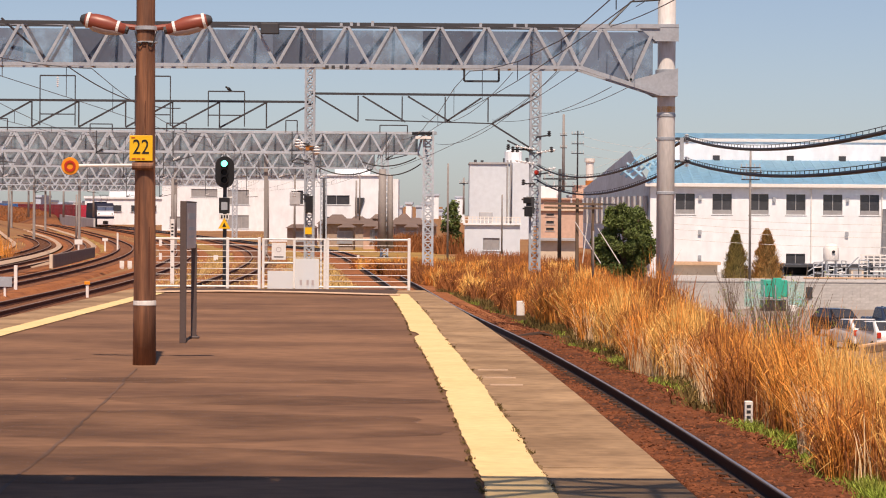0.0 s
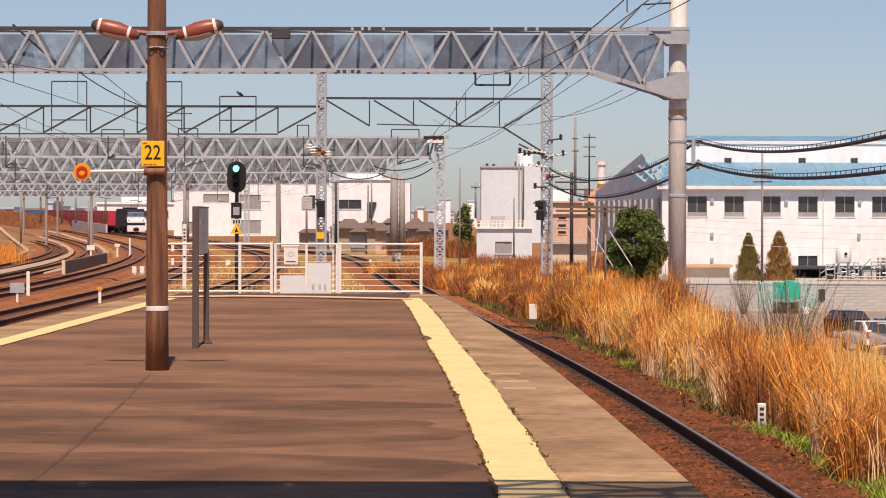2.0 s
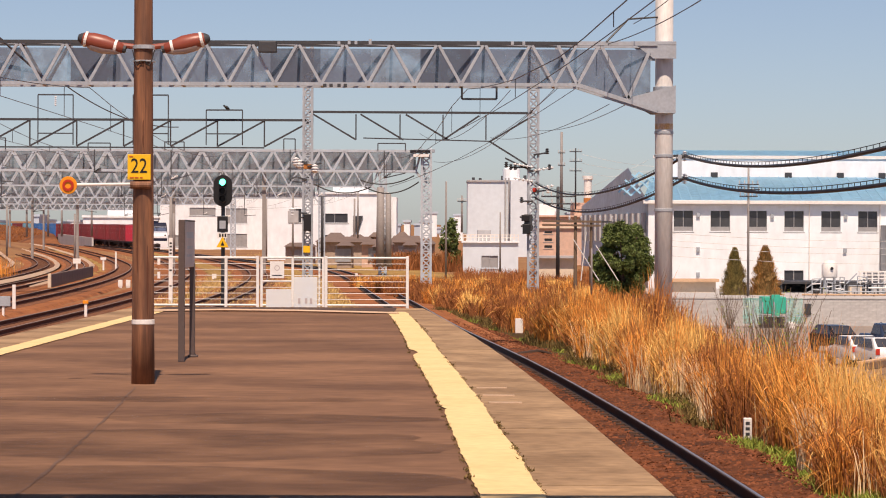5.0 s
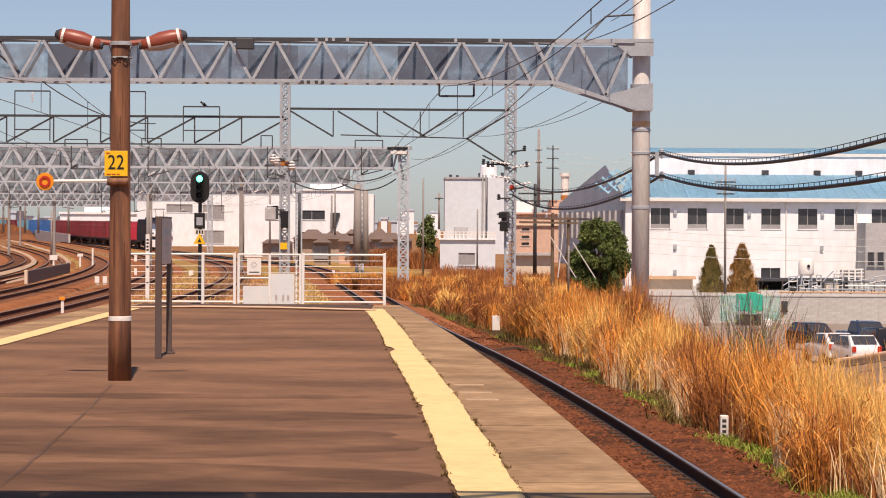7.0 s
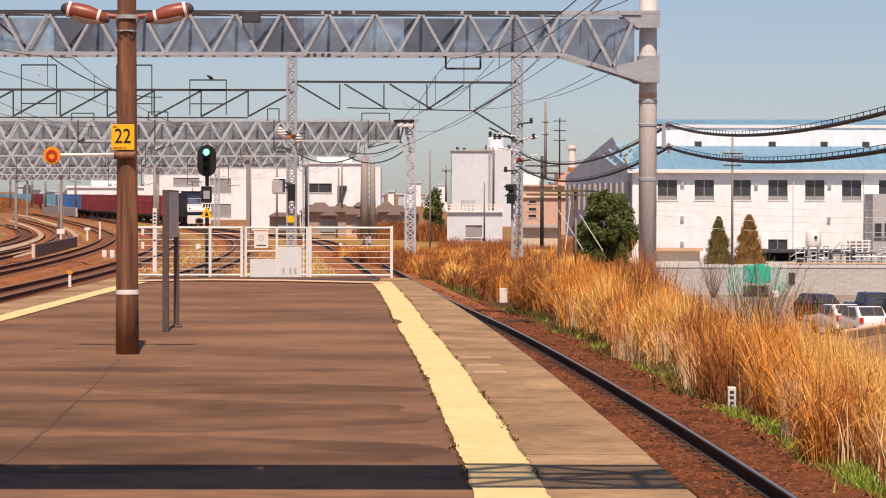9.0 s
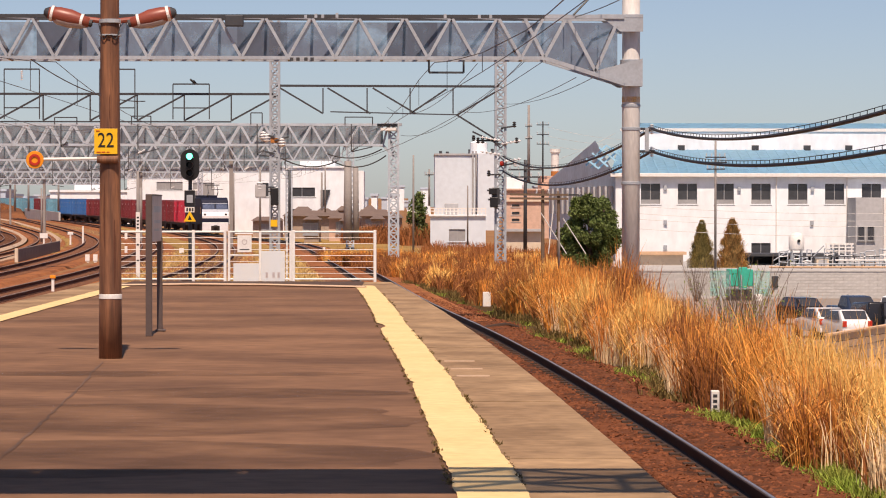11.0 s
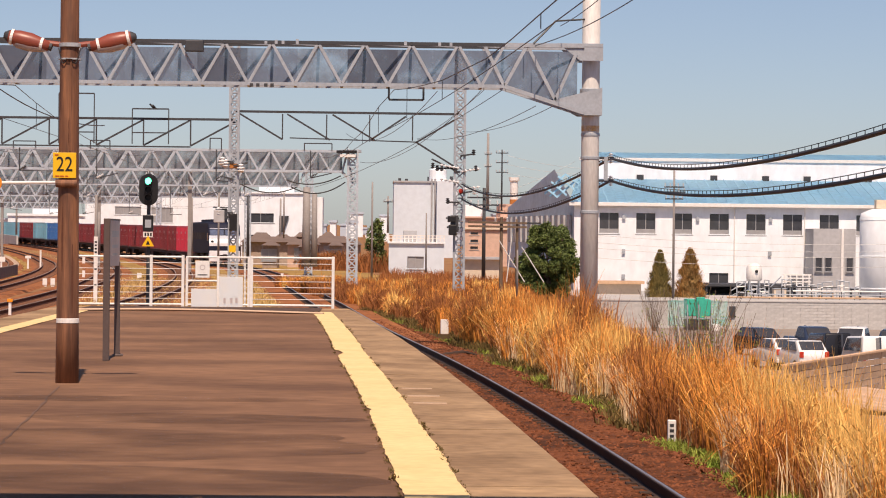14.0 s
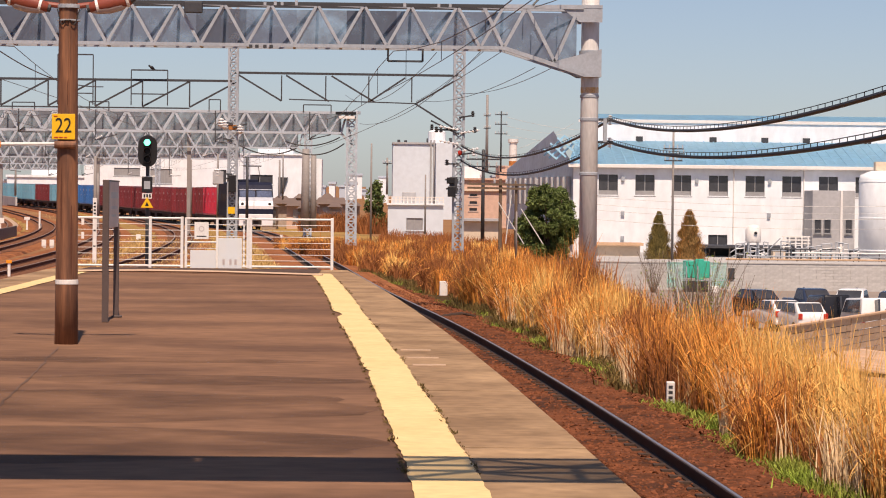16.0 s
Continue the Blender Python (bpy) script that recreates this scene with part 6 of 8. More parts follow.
def build_factory():
    p = At(262.0, 1350)
    d = p.d
    fa = thing("factory", "long white two-storey factory with blue metal roofs", "building")
    x0, x1 = p.x(1150), p.x(1800)
    zb, ze = -5.2, p.z(330)
    holes, wins = [], []
    for i in range(10):
        a = 1195 + i * 65.3
        holes.append((p.x(a), p.x(a + 34), p.z(380), p.z(344)))
        wins.append(holes[-1])
    low = (p.x(1391), p.x(1425), p.z(472), p.z(449))
    holes.append(low), wins.append(low)
    wall_with_holes(fa, x0, x1, d, d + 0.3, zb, ze, holes, WALL_WHITE)
    for h in wins:
        w = window(fa, *h[:2], d + 0.12, h[2], h[3])
        part("lower_panel", cube(h[0] + 0.03, h[1] - 0.03, d + 0.07, d + 0.115, h[2], h[2] + 0.22 * (h[3] - h[2])), SHUTTER, w, "pale grey lower panel")
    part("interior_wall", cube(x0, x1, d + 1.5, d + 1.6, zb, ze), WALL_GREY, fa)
    # left gable end turned away
    g0 = p.x(1064)
    bm = bmesh.new()
    pts = [(x0, d), (g0, d + 34)]
    v = [bm.verts.new((x, y, z)) for x, y in pts for z in (zb, ze)]
    bm.faces.new((v[0], v[2], v[3], v[1]))
    r = bm.verts.new((x0 * 0.72 + g0 * 0.28, d + 9.5, At(d + 9.5, 1350).z(268)))
    bm.faces.new((v[1], v[3], r))
    for q in (0.25,):
        bmesh.ops.solidify(bm, geom=bm.faces[:], thickness=q)
    part("gable_wall", bm, GABLE, fa, "pale grey end wall turned from the sun")
    for i in range(12):
        u0 = 0.03 + i * 0.08
        a = Vector((x0, d, 0)).lerp(Vector((g0, d + 34, 0)), u0)
        b = Vector((x0, d, 0)).lerp(Vector((g0, d + 34, 0)), u0 + 0.034)
        bm = bmesh.new()
        bar(bm, (a.x - 0.15, a.y - 0.05, (p.z(398) + p.z(348)) / 2), (b.x - 0.15, b.y - 0.05, (p.z(398) + p.z(348)) / 2), 0.2, p.z(348) - p.z(398))
        part("gable_window", bm, WALL_GREY, fa, "tall narrow grey window strip")
    # lower roof, upper wall and upper roof
    part("eave", cube(x0 - 0.5, x1, d - 0.65, d - 0.35, ze - 0.10, ze + 0.22, 0.03), WHITE_PAINT, fa, "white eave gutter")
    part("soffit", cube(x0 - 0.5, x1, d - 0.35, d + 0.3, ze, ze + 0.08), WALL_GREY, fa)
    bm = bmesh.new()
    rise_z = p.z(283) - ze
    yv = d + 11
    a = [(x0 - 0.5, d - 0.5, ze + 0.22), (x1, d - 0.5, ze + 0.22), (x1, yv, At(yv, 1350).z(284)), (x0 + 1.0, yv, At(yv, 1350).z(284))]
    bm.faces.new([bm.verts.new(q) for q in a])
    bmesh.ops.solidify(bm, geom=bm.faces[:], thickness=0.12)
    roof = part("lower_roof", bm, ROOF_BLUE, fa, "weathered blue metal roof")
    bm = bmesh.new()
    n = int((x1 - x0) / 0.9)
    for i in range(n):
        x = x0 + 0.3 + i * 0.9
        bar(bm, (x, d - 0.5, ze + 0.25), (x, yv, At(yv, 1350).z(284) + 0.05), 0.05, 0.06)
    part("roof_seams", bm, ROOF_BLUE, roof)
    k2_ = At(yv, 1350)
    part("upper_wall", cube(x0 + 1.5, x1, yv, yv + 0.3, ze + 1.0, k2_.z(252)), WALL_WHITE, fa)
    part("upper_eave", cube(x0 + 1.2, x1, yv - 0.12, yv, k2_.z(252), k2_.z(246), 0.03), WHITE_PAINT, fa)
    bm = bmesh.new()
    z = k2_.z(246)
    bm.faces.new([bm.verts.new(q) for q in ((x0 + 1.2, yv - 0.12, z), (x1, yv - 0.12, z), (x1, yv + 9, z + 0.75), (x0 + 3, yv + 9, z + 0.75))])
    bmesh.ops.solidify(bm, geom=bm.faces[:], thickness=0.12)
    part("upper_roof", bm, ROOF_BLUE, fa, "weathered blue metal roof")
    for px in (1266, 1397, 1489, 1563, 1672):
        part("roof_vent", cube(k2_.x(px - 6), k2_.x(px + 6), yv - 0.3, yv, k2_.z(291), k2_.z(276)), STEEL_DARK, fa, "dark roof vent")
    # blue lattice frame standing over the end bay
    q = At(d - 1.0, 1350)
    for i, (x_, y_, u_, w_) in enumerate(((1097, 312, 1134, 276), (1106, 316, 1146, 280), (1118, 318, 1156, 284), (1097, 300, 1120, 318), (1108, 290, 1136, 314), (1120, 280, 1150, 304), (1132, 276, 1158, 294))):
        yy = d - 1.0 - 0.3 * (i > 2)
        part("roof_brace", rod((q.x(x_), yy, q.z(y_)), (q.x(u_), yy, q.z(w_)), 0.17), ROOF_BLUE, fa, "bright blue roof brace")
    # downpipes, wall fans
    for px in (1435, 1560, 1690):
        part("downpipe", rod((p.x(px), d - 0.1, zb), (p.x(px), d - 0.1, ze), 0.11, 0.11, 8), WHITE_PAINT, fa)
    for px, py in ((1238, 351), (1369, 353), (1499, 353), (1238, 412), (1498, 413), (1238, 457)):
        part("wall_fan", cube(p.x(px - 3), p.x(px + 3), d - 0.2, d, p.z(py + 4), p.z(py - 4)), GALVANISED, fa)
    # grey lean-to block
    an = thing("annex", "grey clad annex block against the factory", "building")
    q = At(258.0, 1600)
    part("annex_wall", cube(q.x(1573), q.x(1648), 257, 262, -5.2, q.z(370)), WALL_GREY, an)
    for px in (1577, 1594, 1632):
        window(an, q.x(px), q.x(px + 11), 256.95, q.z(445), q.z(422), 1)
    part("corner_strip", cube(q.x(1622), q.x(1626), 256.8, 257.0, -5.2, q.z(370)), WHITE_PAINT, an)
    ta = thing("storage_tank", "tall white cylindrical storage tank", "tank", m=pose(At(240, 1700).x(1706), 242, 0))
    r = 40 * 240 / 5184
    part("shell", lathe([(r, -5.2), (r, At(240, 1700).z(350)), (r * 0.94, At(240, 1700).z(342)), (r * 0.5, At(240, 1700).z(335)), (0.1, At(240, 1700).z(333))], 32), WALL_WHITE, ta, smooth=True)
    for py in (355, 420, 478):
        z = At(240, 1700).z(py)
        part("hoop", lathe([(r, z), (r + 0.03, z + 0.01), (r + 0.03, z + 0.09), (r, z + 0.1)], 32), WALL_WHITE, ta)
    part("top_gear", cube(-0.6, 0.7, -0.5, 0.5, At(240, 1700).z(334), At(240, 1700).z(318), 0.05), WALL_CREAM, ta)


def build_houses():
    # long white apartment and office blocks behind the yard
    p = At(450.0, 380)
    d = p.d
    a = thing("office_block", "long white flat-roofed office block with grey windows", "building")
    holes = [(p.x(338), p.x(384), p.z(349), p.z(335)), (p.x(402), p.x(440), p.z(362), p.z(336)), (p.x(402), p.x(440), p.z(404), p.z(381)), (p.x(300), p.x(330), p.z(404), p.z(384))]
    wall_with_holes(a, p.x(286), p.x(474), d, d + 0.3, -2.0, p.z(312), holes, WALL_WHITE)
    for h in holes:
        window(a, h[0], h[1], d + 0.1, h[2], h[3], 3, glass=SHUTTER)
    part("roof_slab", cube(p.x(284), p.x(476), d - 0.2, d + 14, p.z(312), p.z(309)), WALL_WHITE, a)
    part("side_wall", cube(p.x(286), p.x(286) + 0.3, d + 0.3, d + 14, -2.0, p.z(312)), WALL_WHITE, a)
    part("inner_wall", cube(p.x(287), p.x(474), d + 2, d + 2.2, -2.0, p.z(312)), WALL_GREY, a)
    p = At(330.0, 580)
    d = p.d
    b = thing("white_block", "white rendered block with a stair tower and few windows", "building")
    holes = [(p.x(572), p.x(618), p.z(362), p.z(346)), (p.x(515), p.x(536), p.z(362), p.z(338)), (p.x(575), p.x(612), p.z(392), p.z(384))]
    wall_with_holes(b, p.x(474), p.x(690), d, d + 0.3, -2.0, p.z(311), holes, WALL_WHITE)
    for h in holes:
        window(b, h[0], h[1], d + 0.1, h[2], h[3], 2)
    part("inner_wall", cube(p.x(475), p.x(690), d + 2, d + 2.2, -2.0, p.z(311)), WALL_GREY, b)
    part("roof_slab", cube(p.x(473), p.x(691), d - 0.2, d + 12, p.z(311), p.z(308)), WALL_WHITE, b)
    part("stair_tower", cube(p.x(590), p.x(652), d + 3, d + 9, p.z(312), p.z(296)), WALL_WHITE, b)
    part("side_bay", cube(p.x(690), p.x(704), d + 1, d + 10, -2, p.z(316)), WALL_WHITE, b)
    part("hanging_sign", extrude([(p.x(628), p.z(350)), (p.x(645), p.z(350)), (p.x(636), p.z(378)), (p.x(628), p.z(378))], d - 0.3, d - 0.1), STEEL_DARK, b)
    c = thing("annex_block", "low white block with dark parapet", "building")
    q = At(560.0, 220)
    part("wall", cube(q.x(150), q.x(290), 560, 572, -1, q.z(352)), WALL_WHITE, c)
    part("roof_slab", cube(q.x(148), q.x(292), 559.7, 572, q.z(352), q.z(348)), WALL_WHITE, c)
    part("stair_head", cube(q.x(190), q.x(250), 563, 569, q.z(348), q.z(334)), WALL_WHITE, c)
    for px in (170, 200, 232, 262):
        window(c, q.x(px), q.x(px + 14), 559.95, q.z(374), q.z(364), 1)
    # low dark tiled houses
    for px0, px1, top, eave, dd in ((560, 665, 388, 398, 280), (640, 700, 392, 402, 262), (690, 752, 386, 398, 285), (735, 775, 392, 401, 300), (505, 560, 399, 406, 300), (578, 612, 381, 390, 318), (618, 648, 384, 391, 322), (655, 684, 380, 388, 325), (702, 726, 379, 387, 330), (714, 742, 395, 403, 262), (596, 628, 397, 404, 255), (660, 690, 399, 406, 250)):
        h = At(dd)
        ho = thing("tiled_house", "low house with a dark tiled roof", "house", "houses behind the fence")
        part("wall", cube(h.x(px0 + 3), h.x(px1 - 3), dd, dd + 6, -1.6, h.z(eave)), WALL_TAN if px0 == 640 else HOUSE_WALL, ho)
        bm = bmesh.new()
        x0, x1 = h.x(px0), h.x(px1)
        ze, zt = h.z(eave), h.z(top)
        v = [bm.verts.new(q) for q in ((x0, dd - 0.6, ze), (x1, dd - 0.6, ze), (x1 - 0.5, dd + 3, zt), (x0 + 0.5, dd + 3, zt), (x0, dd + 6.6, ze), (x1, dd + 6.6, ze))]
        for f in ((0, 1, 2, 3), (3, 2, 5, 4), (0, 3, 4), (1, 5, 2), (0, 4, 5, 1)):
            bm.faces.new([v[i] for i in f])
        part("roof", bm, ROOF_DARK, ho)
        window(ho, (x0 + x1) / 2 - 0.7, (x0 + x1) / 2 + 0.5, dd - 0.05, h.z(eave) - 1.3, h.z(eave) - 0.4, glass=SHUTTER)
    # white tower block and small white house, distance haze mixed into their wall colour
    p = At(400.0)
    tb = thing("tower_block", "pale windowless tower block with haze painted into its walls", "building")
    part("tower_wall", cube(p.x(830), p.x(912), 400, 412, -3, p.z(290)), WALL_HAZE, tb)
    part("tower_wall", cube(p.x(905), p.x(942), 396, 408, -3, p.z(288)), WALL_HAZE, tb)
    part("parapet", cube(p.x(829), p.x(913), 399.8, 412, p.z(290), p.z(287)), WALL_GREY, tb)
    for px, py, h in ((838, 287, 5), (850, 287, 4), (890, 287, 8), (897, 287, 9), (930, 286, 8)):
        part("roof_gear", cube(p.x(px), p.x(px + 5), 402, 404, p.z(py), p.z(py - h)), STEEL_DARK, tb)
    for px in (897, 903):
        part("downpipe", rod((p.x(px), 399.8, -3), (p.x(px), 399.8, p.z(283)), 0.25, 0.25, 8), WALL_GREY, tb)
    part("roof_tank", lathe([(1.2, 0), (1.2, 1.6), (0.2, 2.0)], 14, pose(p.x(908), 402, p.z(288))), WALL_WHITE, tb)
    p = At(225.0)
    d = p.d
    sh = thing("white_house", "small white flat-roofed house with a railed roof", "house")
    holes = [(p.x(855), p.x(884), p.z(442), p.z(421))]
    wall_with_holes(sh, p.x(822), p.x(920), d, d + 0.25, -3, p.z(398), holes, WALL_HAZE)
    window(sh, *holes[0][:2], d + 0.08, holes[0][2], holes[0][3], glass=SHUTTER)
    part("inner_wall", cube(p.x(823), p.x(919), d + 1.2, d + 1.4, -3, p.z(398)), WALL_CREAM, sh)
    part("roof_slab", cube(p.x(820), p.x(922), d - 0.2, d + 6, p.z(398), p.z(395)), WALL_WHITE, sh)
    for py in (384, 389):
        part("roof_rail", rod((p.x(822), d, p.z(py)), (p.x(920), d, p.z(py)), 0.06), WHITE_PAINT, sh)
    for px in range(822, 922, 7):
        part("rail_post", rod((p.x(px), d, p.z(396)), (p.x(px), d, p.z(383)), 0.09), WHITE_PAINT, sh)
    part("roof_unit", cube(p.x(848), p.x(872), d + 1, d + 2.5, p.z(395), p.z(375), 0.05), WALL_GREY, sh)
    # salmon building with chimney
    p = At(300.0)
    d = p.d
    sb = thing("salmon_building", "salmon-coloured building with stepped roofs", "building")
    holes = [(p.x(966), p.x(980), p.z(381), p.z(377)), (p.x(966), p.x(980), p.z(395), p.z(390)), (p.x(966), p.x(980), p.z(407), p.z(402))]
    wall_with_holes(sb, p.x(955), p.x(1068), d, d + 0.3, -3.5, p.z(352), holes, WALL_TAN)
    for h in holes:
        window(sb, h[0], h[1], d + 0.1, h[2], h[3], 1)
    part("roof_slab", cube(p.x(953), p.x(1070), d - 0.3, d + 8, p.z(352), p.z(349)), WALL_TAN, sb)
    part("upper_block", cube(p.x(1018), p.x(1068), d + 2, d + 8, p.z(350), p.z(326)), WALL_TAN, sb)
    part("upper_block", cube(p.x(955), p.x(990), d + 3, d + 8, p.z(350), p.z(328)), WALL_WHITE, sb)
    part("ledge", cube(p.x(954), p.x(1068), d - 0.25, d, p.z(372), p.z(369)), WALL_CREAM, sb)
    ch = thing("chimney", "white round chimney with an orange band", "chimney", m=pose(p.x(1047), d + 5, 0))
    part("shaft", lathe([(0.42, p.z(330)), (0.40, p.z(285)), (0.55, p.z(283)), (0.55, p.z(277))], 14), WHITE_PAINT, ch)
    part("band", lathe([(0.43, p.z(334)), (0.44, p.z(318)), (0.43, p.z(317))], 14), RUST, ch)
    sd = thing("cream_shed", "low cream shed behind the reeds", "shed")
    q = At(180.0)
    part("wall", cube(q.x(955), q.x(1020), 180, 184, -2.5, q.z(425)), WALL_CREAM, sd)
    part("roof", cube(q.x(952), q.x(1024), 179.6, 184.4, q.z(425), q.z(421)), WALL_GREY, sd)
    # distant town, aerial haze put into the paint
    rng = random.Random(8)
    for i in range(46):
        dd = rng.uniform(700, 1100)
        q = At(dd)
        px = rng.uniform(680, 1120) if i < 30 else rng.uniform(-40, 300)
        w, h = rng.uniform(8, 30), rng.uniform(6, 40) * (1.0 if rng.random() < 0.4 else 0.6)
        to = thing("distant_building", "pale distant town building with haze put into its colour", "building", "distant town")
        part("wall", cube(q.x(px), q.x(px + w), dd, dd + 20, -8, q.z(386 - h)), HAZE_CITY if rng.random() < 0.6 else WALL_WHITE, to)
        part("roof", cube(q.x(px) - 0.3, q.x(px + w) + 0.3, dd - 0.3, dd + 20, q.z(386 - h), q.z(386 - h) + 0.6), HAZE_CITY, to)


build_factory()
build_houses()


# ---------------------------------------------------------------- factory yard: wall, shed, cars
def build_yard():
    p = At(205.0, 1400)
    d = p.d
    wl = thing("block_wall", "long grey concrete retaining wall of the factory yard", "wall", kind="structure")
    z0, z1 = -4.5, p.z(500)
    part("core", cube(p.x(1190), p.x(1800), d + 0.02, d + 0.4, z0, z1), BLOCK, wl)
    part("coping", cube(p.x(1188), p.x(1800), d - 0.08, d + 0.45, z1, z1 + 0.10, 0.01), BLOCK, wl)
    first = None
    n = 0
    rows = 9
    hh = (z1 - z0) / rows
    for r in range(rows):
        x = p.x(1190) + (0.6 if r % 2 else 0)
        while x < p.x(1790) and n < 290:
            if first is None:
                first = part("block", cube(0.006, 1.194, 0, 0.05, 0.006, hh - 0.006), BLOCK, wl)
                first.matrix_basis = pose(x, d - 0.03, z0 + r * hh)
            else:
                again("block", first, pose(x, d - 0.03, z0 + r * hh))
            x += 1.2
            n += 1
    part("drain_door", cube(p.x(1427), p.x(1438), d - 0.12, d - 0.03, p.z(528), p.z(508)), STEEL_DARK, wl)
    # platform behind the wall with machines
    part("ledge", cube(p.x(1185), p.x(1800), d + 0.4, d + 45, z0, z1 - 0.05), BLOCK, wl)
    q = At(232.0, 1400)
    hut = thing("rusty_shelter", "low rusty shelter behind the wall", "shelter")
    part("wall", cube(q.x(1195), q.x(1270), 232, 234, z1 - 0.06, q.z(470)), WALL_CREAM, hut)
    part("roof", cube(q.x(1190), q.x(1275), 231.5, 234.5, q.z(470), q.z(465)), SHEET_BROWN, hut)
    # bay with dark roof and back, painting the shadow region below the machinery
    dk = thing("loading_bay", "flat-roofed bay in dark steel, added for a shadow region", "shelter")
    part("roof", cube(q.x(1385), q.x(1570), 232, 240, q.z(473), q.z(469)), STEEL_DARK, dk)
    part("back", cube(q.x(1385), q.x(1570), 239, 239.3, z1 - 0.06, q.z(473)), STEEL_DARK, dk)
    for px in (1387, 1430, 1500, 1566):
        part("leg", rod((q.x(px), 232.2, z1 - 0.06), (q.x(px), 232.2, q.z(473)), 0.12), STEEL_DARK, dk)
    ta = thing("water_tank", "round white tank on a steel frame", "tank", m=pose(At(226, 1470).x(1471), 226, 0))
    t = At(226, 1470)
    r = 14 * t.k
    part("shell", lathe([(r * 0.9, t.z(463)), (r, t.z(460)), (r, t.z(440)), (r * 0.7, t.z(433)), (0.1, t.z(431))], 20), WHITE_PAINT, ta, smooth=True)
    for sx in (-1, 1):
        for sy in (-1, 1):
            part("leg", rod((sx * r * 0.7, sy * r * 0.7, z1 - 0.06), (sx * r * 0.6, sy * r * 0.6, t.z(462)), 0.10), GALVANISED, ta)
    part("port", lathe([(0.12, 0), (0.12, 0.1), (0.02, 0.12)], 12, pose(0.1, -r, t.z(446), 90)), BLACK, ta)
    rng = random.Random(21)
    for i in range(16):
        px = 1440 + i * 13 + rng.uniform(-4, 4)
        hgt = rng.uniform(10, 34)
        w = rng.uniform(6, 20)
        rk = thing("pipe_rack", "pale steel pipe rack and machinery", "machinery", "machinery behind the wall", m=pose(t.x(px), 220 + rng.uniform(0, 5), 0))
        zt = z1 + hgt * t.k
        for s in (-1, 1):
            part("upright", rod((s * w * t.k / 2, 0, z1 - 0.06), (s * w * t.k / 2, 0, zt), 0.08), GALVANISED, rk)
        for j in range(3):
            part("pipe", rod((-w * t.k / 2, -0.05, z1 + (zt - z1) * (j + 1) / 3), (w * t.k / 2, -0.05, z1 + (zt - z1) * (j + 1) / 3 + rng.uniform(-0.1, 0.1)), 0.09, 0.09, 6), WHITE_PAINT if j % 2 else GALVANISED, rk)
        if i % 3 == 0:
            part("machine_box", cube(-w * t.k * 0.35, w * t.k * 0.35, 0.1, 0.9, z1 - 0.06, z1 + hgt * 0.4 * t.k, 0.03), WALL_CREAM if i % 2 else STEEL_DARK, rk)
    for i, (px0, px1, py, w) in enumerate(((1400, 1790, 489, 0.14), (1440, 1720, 484, 0.10), (1520, 1790, 478, 0.12), (1460, 1600, 472, 0.09))):
        pr = thing("pipe_run", "long horizontal pipe on low supports behind the wall", "pipe", "pipes behind the wall", m=pose(0, 218 + i, 0))
        part("pipe", rod((t.x(px0), 0, t.z(py)), (t.x(px1), 0, t.z(py)), w, w, 8), (SHEET_BROWN, GALVANISED, WHITE_PAINT, STEEL_DARK)[i], pr)
        for j in range(8):
            x = t.x(px0 + (px1 - px0) * (j + 0.5) / 8)
            part("support", rod((x, 0, z1 - 0.06), (x, 0, t.z(py)), 0.07), STEEL_DARK, pr)
    fr = thing("steel_rack", "white steel rack carrying pipes behind the wall", "machinery", "machinery behind the wall", m=pose(0, 224, 0))
    for px in (1519, 1529, 1540, 1551, 1562):
        part("upright", rod((t.x(px), 0, z1 - 0.06), (t.x(px), 0, t.z(451)), 0.11), WHITE_PAINT, fr)
    for py in (451, 457, 463, 472, 480):
        part("crosspiece", rod((t.x(1516), 0.05, t.z(py)), (t.x(1566), 0.05, t.z(py)), 0.10), WHITE_PAINT if py < 470 else STEEL_DARK, fr)
    part("backing", cube(t.x(1526), t.x(1556), 0.2, 0.6, t.z(466), t.z(452)), WALL_GREY, fr)
    for px0, px1, py, dy in ((1408, 1432, 499, 14), (1424, 1452, 480, 19), (1446, 1470, 499, 16), (1490, 1512, 476, 22)):
        part("sloping_pipe", rod((t.x(px0), -0.3, t.z(py)), (t.x(px1), -0.3, t.z(py - dy)), 0.10, 0.10, 6), GALVANISED, fr)
    for px, w, h, paint in ((1455, 14, 12, STEEL_DARK), (1508, 22, 16, WALL_CREAM), (1545, 12, 20, WALL_GREY), (1590, 24, 10, SHEET_BROWN), (1640, 16, 18, STEEL_DARK)):
        mb = thing("machine_cabinet", "small weathered machine cabinet behind the wall", "machinery", "machinery behind the wall", m=pose(t.x(px), 223, z1 - 0.06))
        part("casing", cube(-w * t.k / 2, w * t.k / 2, 0, 1.0, 0, h * t.k, 0.03), paint, mb)
        part("cap", cube(-w * t.k / 2 - 0.05, w * t.k / 2 + 0.05, -0.05, 1.05, h * t.k, h * t.k + 0.06), GALVANISED, mb)
        part("door", cube(-w * t.k / 3, w * t.k / 3, -0.03, -0.002, 0.1, h * t.k * 0.85), WALL_GREY, mb)
    # turquoise netting cage before the wall
    c = At(200.0, 1370)
    cg = thing("netting_cage", "turquoise sheeted cage with a dark block for its shaded opening", "cage")
    z = -4.5
    # solid dark block stands in for the shade inside the opening
    part("dark_box", cube(c.x(1352), c.x(1392), 200, 202, z, c.z(530)), STEEL_DARK, cg)
